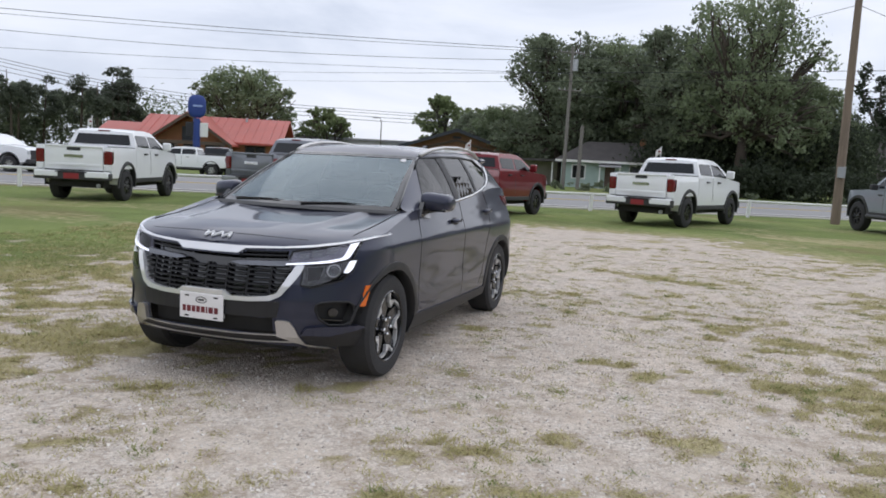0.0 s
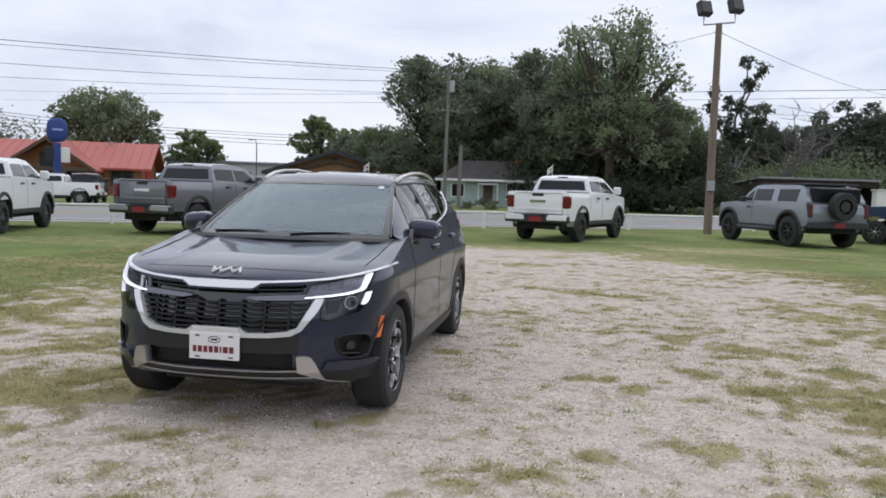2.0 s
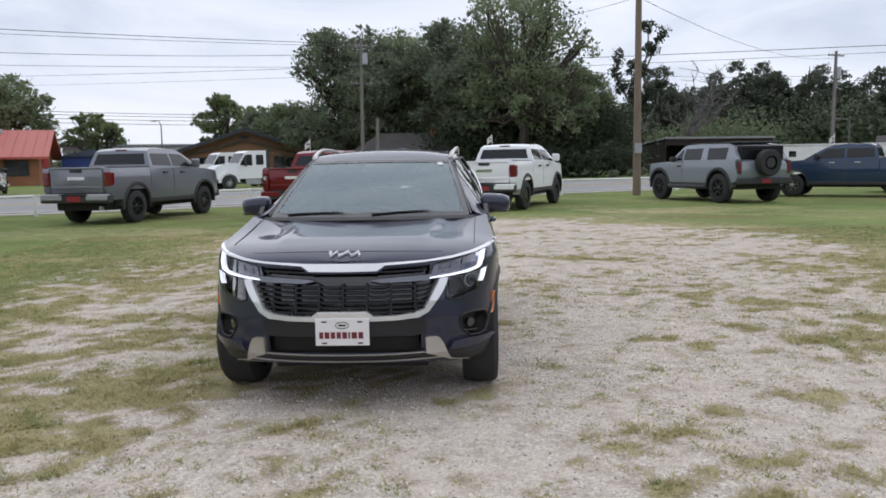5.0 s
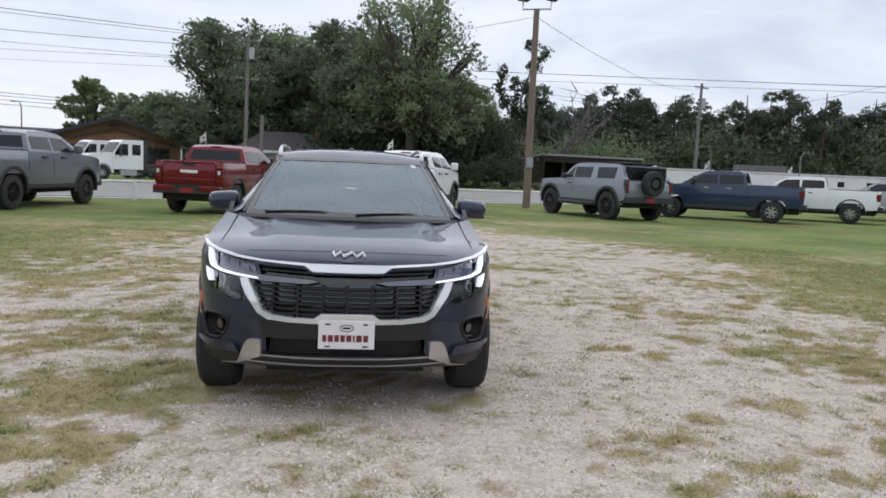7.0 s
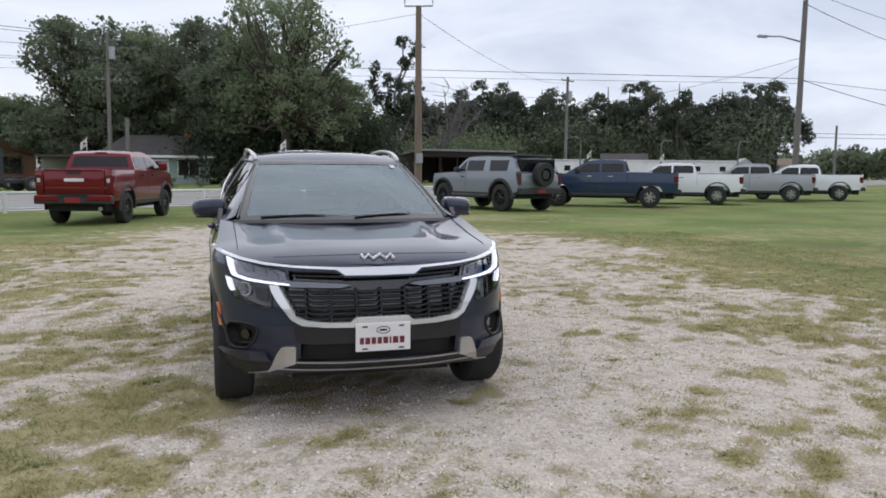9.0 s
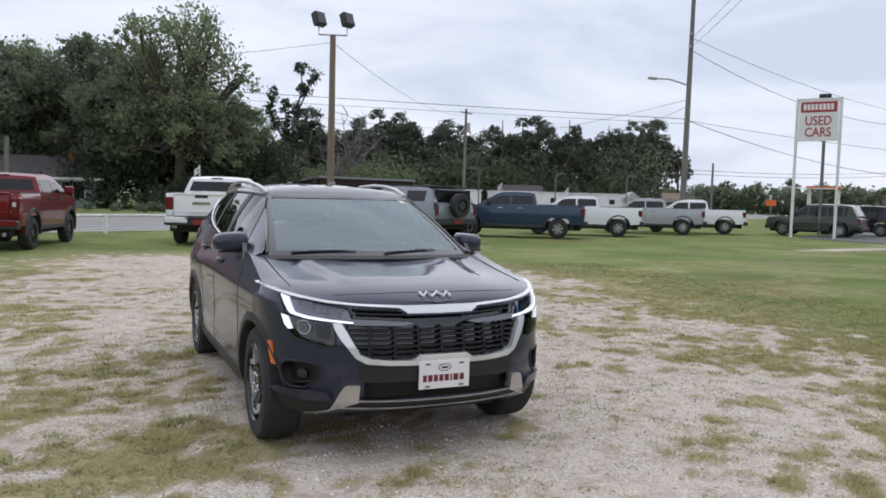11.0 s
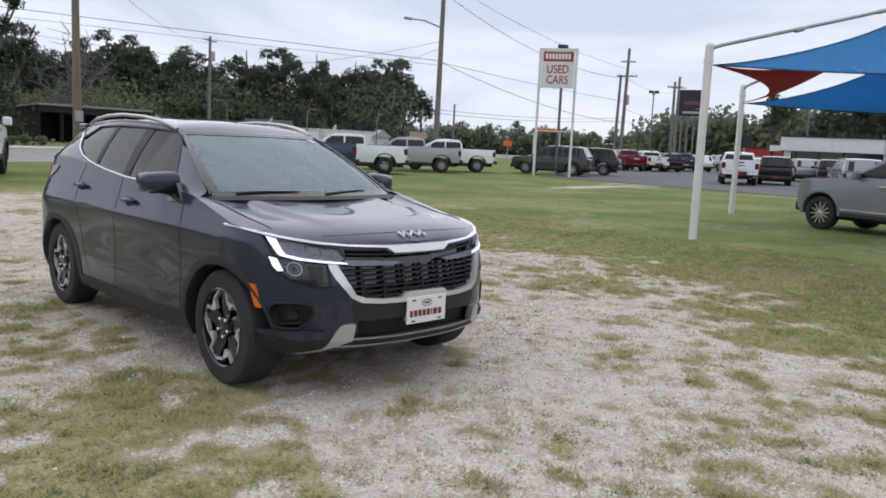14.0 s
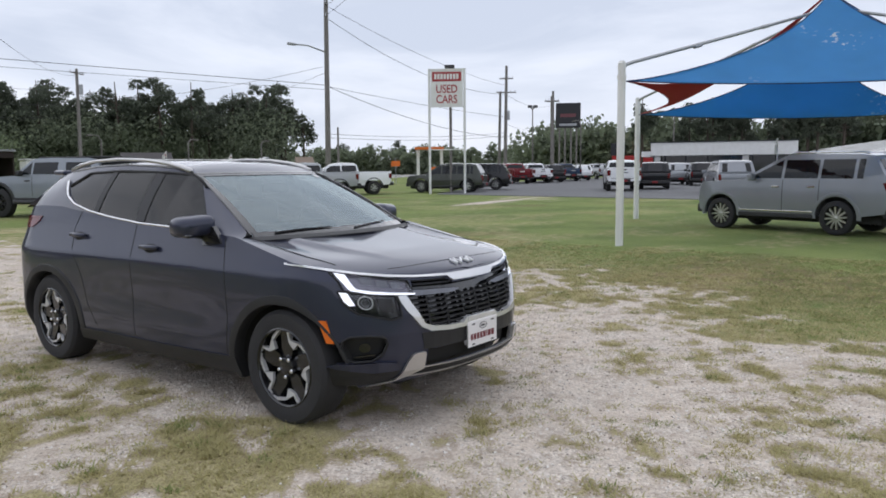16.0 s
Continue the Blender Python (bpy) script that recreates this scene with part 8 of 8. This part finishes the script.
        part("light_strip", draped(mirrored([(0.778, 0.794), (0.802, 0.799), (0.791, 0.748), (0.776, 0.724), (0.759, 0.727)], s), F, FRONT_CUTS, [], 0.005, 0.01), DRL, low)
        for rr, l, mm in ((0.038, -0.016, BRIGHT), (0.032, -0.010, LENS), (0.021, -0.007, GREY_BLADE), (0.018, -0.005, LENS)):
            part("projector", draped([(s * 0.720 + rr * 0.8 * math.cos(a), 0.738 + rr * math.sin(a)) for a in lin(0, 6.0, 22)], F, [], [], l, 0.012), mm, low)
        cover = part("lamp_cover", draped(mirrored(LAMP_LOW, s), F, FRONT_CUTS, [0.7, 0.75], 0.003, 0.004), LAMP_GLASS, low)
        cover.visible_shadow = False
        for poly, rr in ((LAMP_UP, 0.004), (LAMP_LOW, 0.005), (FOG, 0.008)):
            ring_pts = []
            for (x0, z0), (x1, z1) in zip(poly, poly[1:] + poly[:1]):
                ring_pts += [F(s * (x0 + (x1 - x0) * k / 6), z0 + (z1 - z0) * k / 6, 0.001) for k in range(6)]
            part("bezel", tubed(ring_pts + ring_pts[:1], rr, 6), MATT, car if poly is not LAMP_UP else bowl, smooth=True)
        # fog recess, its lamp and the fin below
        fog = part("fog_recess", draped(mirrored(FOG, s), F, FRONT_CUTS, [0.45, 0.5], -0.055, 0.01), MATT, car, "black fog lamp recess")
        part("fog_lamp", draped([(s * 0.735 + 0.022 * math.cos(a), 0.485 + 0.026 * math.sin(a)) for a in lin(0, 6.0, 18)], F, [], [], -0.034, 0.02), PIANO, fog)
        part("fog_bar", draped(mirrored([(0.68, 0.455), (0.77, 0.440), (0.77, 0.432), (0.68, 0.447)], s), F, FRONT_CUTS, [], -0.02, 0.02), PIANO, fog)
        part("bumper_fin", draped(mirrored([(0.60, 0.405), (0.68, 0.412), (0.76, 0.405), (0.815, 0.405), (0.833, 0.385), (0.80, 0.372), (0.70, 0.352), (0.575, 0.362)], s), F, FRONT_CUTS, [0.38], 0.026, 0.04), SUV_PAINT, car)
        part("lower_cladding", draped(mirrored([(0.575, 0.358), (0.70, 0.350), (0.80, 0.370), (0.838, 0.375), (0.842, 0.30), (0.80, 0.268), (0.70, 0.274), (0.60, 0.292)], s), F, FRONT_CUTS, [0.3, 0.33], 0.008, 0.02), SUV_CLAD, car, "matt dark lower bumper cladding")
        g = on_side(s)
        mk = part("side_marker", draped([(-0.325, 0.640), (-0.279, 0.640), (-0.325, 0.515), (-0.368, 0.515)], g, [-0.35, -0.325, -0.30], [0.53, 0.56, 0.6], 0.008, 0.014), AMBER, car, "orange side marker")
        # silver skid corner
        part("skid_corner", draped(mirrored([(0.450, 0.440), (0.458, 0.450), (0.505, 0.449), (0.525, 0.440), (0.545, 0.405), (0.572, 0.330), (0.588, 0.290), (0.545, 0.308), (0.50, 0.332), (0.452, 0.352)], s), F, FRONT_CUTS, [0.3, 0.35, 0.4], 0.022, 0.04), SATIN, car, "satin silver bumper corner")
        part("skid_line", draped(mirrored([(0.575, 0.290), (0.685, 0.262), (0.685, 0.268), (0.58, 0.299)], s), F, FRONT_CUTS, [], 0.016, 0.02), SATIN, car)
        tl = part("tail_lamp", draped([(2.98, 1.03), (3.33, 1.02), (3.31, 1.11), (2.86, 1.12), (2.90, 1.075)], g, lin(2.9, 3.3, 11), [1.06], 0.008, 0.014), LAMP_RED, car, "red tail lamp")
    part("lower_intake", draped(INTAKE, F, FRONT_CUTS, [], -0.05, 0.01), UNDER, car)
    part("bumper_band", draped([(-0.47, 0.555), (0.47, 0.555), (0.455, 0.462), (-0.455, 0.462)], F, FRONT_CUTS, [0.5], 0.003, 0.01), SUV_CLAD, car)
    part("skid_plate", draped([(-0.45, 0.358), (-0.20, 0.352), (-0.17, 0.345), (0.17, 0.345), (0.20, 0.352), (0.45, 0.358), (0.52, 0.318), (0.30, 0.312), (-0.30, 0.312), (-0.52, 0.318)], F, FRONT_CUTS, [], 0.014, 0.05), SUV_CLAD, car, "dark grey skid plate")
    for z0, z1, h in ((0.353, 0.359, 0.45), (0.308, 0.318, 0.54)):
        part("skid_line", draped([(-h, z0 + 0.004), (-0.2, z0), (0.2, z0), (h, z0 + 0.004), (h, z1 + 0.004), (0.2, z1), (-0.2, z1), (-h, z1 + 0.004)], F, FRONT_CUTS, [], 0.020, 0.02), SATIN, car)
    # plate with its frame and printed bars
    m = pose(0, 0, 0)
    plate = part("plate", boxed(-0.150, 0.150, -0.789, -0.782, 0.418, 0.572, 0.003), PLATE_WHITE, car, "white dealer plate with dark red bar")
    part("plate_bracket", boxed(-0.14, 0.14, -0.784, -0.748, 0.43, 0.604, 0.004), BRIGHT, plate)
    x = -0.128
    for wd in (0.026, 0.030, 0.028, 0.028, 0.030, 0.014, 0.034, 0.030):
        part("print_bar", boxed(x, x + wd - 0.004, -0.7905, -0.7890, 0.458, 0.494), BAR_RED, plate)
        x += wd + 0.004
    ring_pts = [(0.036 * math.cos(a), -0.790, 0.532 + 0.018 * math.sin(a)) for a in lin(0, 2 * math.pi, 25)]
    part("print_oval", tubed(ring_pts, 0.0022, 5), UNDER, plate)
    part("print_bar", boxed(-0.02, 0.02, -0.7905, -0.7890, 0.527, 0.537), UNDER, plate)
    for sx in (-0.1, 0.1):
        for z in (0.552, 0.432):
            part("plate_slot", boxed(sx - 0.014, sx + 0.014, -0.7905, -0.789, z - 0.004, z + 0.004), UNDER, plate)
    # mirrors
    for s in (-1, 1):
        bm = bmesh.new()
        bmesh.ops.create_uvsphere(bm, u_segments=22, v_segments=14, radius=1.0)
        for v in bm.verts:
            x, y, z = v.co
            k = 1 if z > 0 else 0.75
            sq = lambda c: math.copysign(abs(c) ** 0.5, c)
            wide = 0.112 if z > 0 else 0.112 - 0.022 * abs(z)
            v.co = Vector((s * (0.895 + wide * sq(x)), 0.81 + (0.125 * sq(y) if y < 0 else 0.03 * sq(y)) + 0.035 * x, 1.115 + (0.072 if z > 0 else 0.062) * sq(z) - 0.010 * sq(x)))
        mir = part("door_mirror", bm, SUV_PAINT, car, "graphite door mirror on a black foot", smooth=True)
        part("mirror_lower", boxed(s * 0.895 - 0.088, s * 0.895 + 0.088, 0.705, 0.83, 1.052, 1.078, 0.012), PIANO, mir, "gloss black lower mirror shell")
        part("mirror_foot", tubed([(s * 0.78, 0.72, 1.055), (s * 0.84, 0.77, 1.066), (s * 0.95, 0.80, 1.082)], [0.035, 0.030, 0.022], 10), PIANO, mir, smooth=True)
        part("mirror_base", draped([(0.56, 1.02), (0.74, 1.00), (0.78, 1.10), (0.66, 1.12)], lambda y, z, l, s=s: Vector((s * (flank(min(z, 1.08)) - 0.004 + l), y, z)), [], [1.05], 0.010, 0.03), PIANO, mir)
        part("mirror_glass", boxed(s * 0.885 - 0.085, s * 0.885 + 0.085, 0.826, 0.832, 1.075, 1.17, 0.01), CHROME, mir)
        part("turn_strip", tubed([(s * (0.80 + 0.02 * k), 0.735 + 0.004 * k * k * 0.4, 1.078 + 0.002 * k) for k in range(9)], 0.006, 6), PIANO, mir)
        # roof rails
        pts = [(s * 0.550, 1.26, 1.458), (s * 0.558, 1.36, 1.488), (s * 0.568, 1.50, 1.514), (s * 0.582, 1.75, 1.540), (s * 0.588, 2.1, 1.552), (s * 0.584, 2.45, 1.540), (s * 0.578, 2.68, 1.512), (s * 0.572, 2.82, 1.476)]
        rail = part("roof_rail", tubed(pts, [0.019, 0.018, 0.016, 0.014, 0.014, 0.014, 0.016, 0.017], 10), SATIN, car, "satin silver roof rail", smooth=True)
        part("rail_shadow", tubed([(s * roof_half(y) * 0.985, y, roof_mid(y) - 0.040) for y in lin(1.3, 2.8, 14)], 0.012, 6), PIANO, roof)
    part("antenna", prismed([(2.72, 1.50), (2.90, 1.49), (2.89, 1.575), (2.86, 1.58)], "x", -0.018, 0.018), SUV_PAINT, roof)
    # wheels
    R, RR, H = 0.335, 0.228, 0.115
    t = bmesh.new()
    lathe(t, [(-H, RR), (-H, RR * 1.12), (-H * 0.95, R * 0.93), (-H * 0.75, R * 0.99), (-H * 0.3, R), (H * 0.3, R), (H * 0.75, R * 0.99), (H * 0.95, R * 0.93), (H, RR * 1.12), (H * 0.92, RR * 1.0)], 48)
    rim = bmesh.new()
    lathe(rim, [(H * 0.93, RR * 1.02), (H * 0.97, RR * 0.985), (H * 0.9, RR * 0.95), (-H * 0.2, RR * 0.88), (-H * 0.3, RR * 0.2), (-H * 0.3, 0.001)], 48)
    disc = bmesh.new()
    lathe(disc, [(-H * 0.1, RR * 0.62), (0, RR * 0.62), (0, RR * 0.2)], 32)
    blk = bmesh.new()
    faces = [bmesh.new() for _ in range(5)]

    def fan(bm, pts, x0, x1):
        a = [bm.verts.new((x0 - 0.018 * (1 - r), RR * r * math.sin(radians(d)), RR * r * math.cos(radians(d)))) for r, d in pts]
        b = [bm.verts.new((x1, RR * r * math.sin(radians(d)), RR * r * math.cos(radians(d)))) for r, d in pts]
        bm.faces.new(a)
        bm.faces.new(b[::-1])
        for i in range(len(pts)):
            j = (i + 1) % len(pts)
            bm.faces.new((a[i], a[j], b[j], b[i]))
    for k in range(5):
        d = 72 * k
        fan(blk, [(0.10, d - 36), (0.10, d + 36), (0.50, d + 24), (0.74, d + 14), (0.95, d + 11), (0.95, d - 11), (0.74, d - 14), (0.50, d - 24)], H * 0.70, H * 0.2)
        fan(blk, [(0.955, d - 13), (0.955, d + 13), (0.985, d + 40), (0.985, d + 32)], H * 0.74, H * 0.4)
        fan(faces[k], [(0.975, d), (0.975, d + 11.5), (0.73, d + 17.5), (0.84, d + 39), (0.56, d + 33), (0.67, d + 14), (0.93, d + 8), (0.945, d)], H * 0.84, H * 0.6)
        fan(faces[k], [(0.945, d), (0.93, d - 8), (0.89, d - 13.5), (0.79, d - 32), (0.86, d - 32), (0.975, d - 11.5), (0.975, d)], H * 0.84, H * 0.6)
    lathe(blk, [(H * 0.3, RR * 0.26), (H * 0.74, RR * 0.24), (H * 0.80, RR * 0.15), (H * 0.80, 0.001)], 24)
    meshes = []
    for nm, b, mm in (("tyre", t, TYRE), ("rim", rim, DARK_ALLOY), ("brake_disc", disc, GALV), ("spokes", blk, DARK_ALLOY), *[("machined_face", fb, MACHINED) for fb in faces]):
        bmesh.ops.recalc_face_normals(b, faces=b.faces[:])
        me = bpy.data.meshes.new(nm)
        b.to_mesh(me)
        b.free()
        me.materials.append(mm)
        me.shade_smooth()
        me.set_sharp_from_angle(angle=radians(30))
        meshes.append((nm, me))
    nb = bmesh.new()
    lathe(nb, [(0, 0.012), (0.022, 0.012), (0.028, 0.007), (0.028, 0.0005)], 8)
    nut = bpy.data.meshes.new("lug_nut")
    nb.to_mesh(nut)
    nb.free()
    nut.materials.append(CHROME)
    for c, a in ((0.0, 2), (WHEELBASE, 6)):
        for s in (-1, 1):
            w = new("wheel", meshes[0][1])
            w.parent = car
            w.matrix_basis = pose(s * (0.764 if c == 0 else 0.778), c, R, a, 0, 0 if s > 0 else 180)
            tagged(w, "black tyre on a black and machined five-spoke alloy")
            for nm, me in meshes[1:]:
                o = new(nm, me)
                o.parent = w
            for k in range(5):
                o = new("lug_nut", nut)
                o.parent = w
                o.location = (H * 0.66, 0.055 * math.sin(radians(72 * k + 36)), 0.055 * math.cos(radians(72 * k + 36)))
    # cabin
    part("cabin_floor", boxed(-0.74, 0.74, 0.5, 3.2, 0.34, 0.42), INTERIOR, car)
    part("dashboard", prismed([(0.42, 0.70), (0.42, 1.03), (0.55, 1.055), (0.80, 1.04), (0.92, 0.98), (0.90, 0.70)], "x", -0.70, 0.70), DASH, car)
    part("screen", boxed(-0.35, 0.42, 0.84, 0.86, 1.02, 1.10, 0.01), PIANO, car)
    pts = [(0.36 + 0.185 * math.cos(a), 1.00 + 0.05 * math.sin(a), 1.02 + 0.18 * math.sin(a)) for a in lin(0, 2 * math.pi, 25)]
    part("steering_wheel", tubed(pts, 0.016, 6), DASH, car, smooth=True)
    for x in (-0.36, 0.36):
        st = part("seat", boxed(x - 0.25, x + 0.25, 1.25, 1.75, 0.55, 0.72, 0.05), SEAT, car)
        part("backrest", boxed(x - 0.24, x + 0.24, 1.68, 1.82, 0.70, 1.22, 0.06, pose(0, 0, 0)), SEAT, st)
        part("headrest", boxed(x - 0.13, x + 0.13, 1.72, 1.82, 1.25, 1.40, 0.05), SEAT, st)
    rear = part("rear_seat", boxed(-0.62, 0.62, 2.15, 2.6, 0.55, 0.72, 0.05), SEAT, car)
    part("backrest", boxed(-0.62, 0.62, 2.58, 2.72, 0.70, 1.15, 0.05), SEAT, rear)
    for x in (-0.4, 0.4):
        part("headrest", boxed(x - 0.12, x + 0.12, 2.6, 2.7, 1.17, 1.29, 0.04), SEAT, rear)
    part("inside_mirror", boxed(-0.12, 0.12, 1.02, 1.06, 1.30, 1.37, 0.015), DASH, car)
    part("door_card", boxed(-0.76, -0.73, 0.6, 2.9, 0.4, 1.06), DASH, car)
    part("door_card", boxed(0.73, 0.76, 0.6, 2.9, 0.4, 1.06), DASH, car)
    return car


suv()


# ---- grass tufts, pebbles and litter on the drive ----
GRASS_GREEN = leaf_material("green_blades", (0.17, 0.215, 0.072), (0.34, 0.375, 0.142))
GRASS_DRY = leaf_material("straw_blades", (0.345, 0.315, 0.14), (0.555, 0.505, 0.265))
GRASS_BROWN = leaf_material("dead_blades", (0.19, 0.13, 0.08), (0.38, 0.285, 0.185))


def blades(name, label, mat, n, seed, dry_lo, dry_hi, h0, h1, per, reach=0.05, wide=0.0045, floor=0.3):
    rs = np.random.RandomState(seed)
    x = rs.uniform(-7.5, 9.5, n)
    y = rs.uniform(-5.2, 11.0, n)
    if floor < 0:
        # lone tufts, thick in some patches of the drive and thin in others
        k = rs.rand(n) < smoothstep(0.30, 0.60, fbm(x, y, 0.9, 91))
        x, y, n = x[k], y[k], int(k.sum())
    near = 1.15 - smoothstep(3, 13, np.hypot(x + 0.5, y + 3.5)) * 0.75
    c, d = grass_cover(x, y), grass_dry(x, y) + rs.normal(size=n) * 0.16
    keep = (c > floor) & (d > dry_lo) & (d < dry_hi) & (rs.rand(n) < near)
    keep &= ~((np.abs(x) < 0.92) & (y > -0.45) & (y < 3.0) & (rs.rand(n) < 0.9))
    x, y, c = x[keep], y[keep], c[keep]
    k = np.repeat(np.arange(len(x)), per)
    m = len(k)
    bx = x[k] + rs.normal(size=m) * reach * 0.55
    by = y[k] + rs.normal(size=m) * reach * 0.55
    bz = ground_height(bx, by) - 0.004
    h = rs.uniform(h0, h1, m) * (0.5 + 0.6 * c[k])
    a = rs.uniform(0, 2 * np.pi, m)
    lean = h * rs.uniform(0.6, 2.8, m)
    w = wide * rs.uniform(0.6, 1.6, m)
    p0 = np.stack([bx - np.sin(a) * w, by + np.cos(a) * w, bz], -1)
    p1 = np.stack([bx + np.sin(a) * w, by - np.cos(a) * w, bz], -1)
    p2 = np.stack([bx + np.cos(a) * lean, by + np.sin(a) * lean, bz + h], -1)
    me = quads_of(name, np.stack([p0, p1, p2], 1), mat, 3)
    return tagged(new(name, me), label, "grass", kind="stuff")


blades("green_grass", "short green grass tufts in the gravel and turf", GRASS_GREEN, 46000, 1, -1, 0.62, 0.010, 0.032, 11, 0.06, 0.0042)
blades("dry_grass", "dry straw-coloured grass tufts", GRASS_DRY, 60000, 2, 0.38, 3, 0.010, 0.034, 11, 0.065, 0.0042)
blades("dead_grass", "brown dead grass and leaf litter", GRASS_BROWN, 34000, 3, 0.3, 3, 0.004, 0.014, 7, 0.08, 0.0045, 0.12)


blades("lone_tufts", "scattered small straw tufts on the gravel", GRASS_DRY, 11000, 5, -3, 3, 0.016, 0.046, 36, 0.07, 0.004, -1)
blades("lone_green_tufts", "scattered small green tufts on the gravel", GRASS_GREEN, 3200, 8, -3, 3, 0.014, 0.040, 30, 0.055, 0.004, -1)
blades("lone_litter", "scattered brown leaf litter and thatch on the gravel", GRASS_BROWN, 16000, 6, -3, 3, 0.003, 0.012, 18, 0.10, 0.006, -1)


def stone_material():
    """Pebbles from dark brown-grey to chalk white, each its own tone."""
    m = bpy.data.materials.new("mixed_pebbles")
    m.use_nodes = True
    nd, lk = m.node_tree.nodes, m.node_tree.links
    b = nd["Principled BSDF"]
    b.inputs["Roughness"].default_value = 0.9
    geo = nd.new("ShaderNodeNewGeometry")
    ramp = nd.new("ShaderNodeValToRGB")
    e = ramp.color_ramp.elements
    e[0].position, e[0].color = 0.0, rgb(0.24, 0.205, 0.175)
    e[1].position, e[1].color = 1.0, rgb(0.80, 0.77, 0.73)
    for at, c in ((0.3, (0.46, 0.41, 0.355)), (0.65, (0.62, 0.57, 0.51))):
        k = e.new(at)
        k.color = rgb(*c)
    lk.new(geo.outputs["Random Per Island"], ramp.inputs[0])
    lk.new(ramp.outputs[0], b.inputs["Base Color"])
    return m


def stones():
    rs = np.random.RandomState(9)
    n = 150000
    x, y = rs.uniform(-6, 7, n), rs.uniform(-5, 7, n)
    keep = (grass_cover(x, y) < 0.6) & (rs.rand(n) < 1.1 - np.hypot(x, y + 3) / 11)
    x, y = x[keep], y[keep]
    n = len(x)
    r = 0.004 + 0.012 * rs.rand(n) ** 2.5
    base = np.array([[1, 0, 0], [-0.5, 0.86, 0], [-0.5, -0.86, 0], [0.3, 0.2, 0.65]])
    tri = np.array([[0, 1, 3], [1, 2, 3], [2, 0, 3]])
    ang = rs.uniform(0, 6.28, n)
    v = base[None] * r[:, None, None] * rs.uniform(0.6, 1.4, (n, 4, 3))
    ca, sa = np.cos(ang)[:, None], np.sin(ang)[:, None]
    vx = v[:, :, 0] * ca - v[:, :, 1] * sa + x[:, None]
    vy = v[:, :, 0] * sa + v[:, :, 1] * ca + y[:, None]
    vz = v[:, :, 2] + ground_height(x, y)[:, None] - 0.001
    w = np.stack([vx, vy, vz], -1)
    me = quads_of("loose_stones", w[:, tri].reshape(-1, 3, 3), stone_material(), 3)
    return tagged(new("loose_stones", me), "small pale loose stones on the drive", "gravel", kind="stuff")


stones()
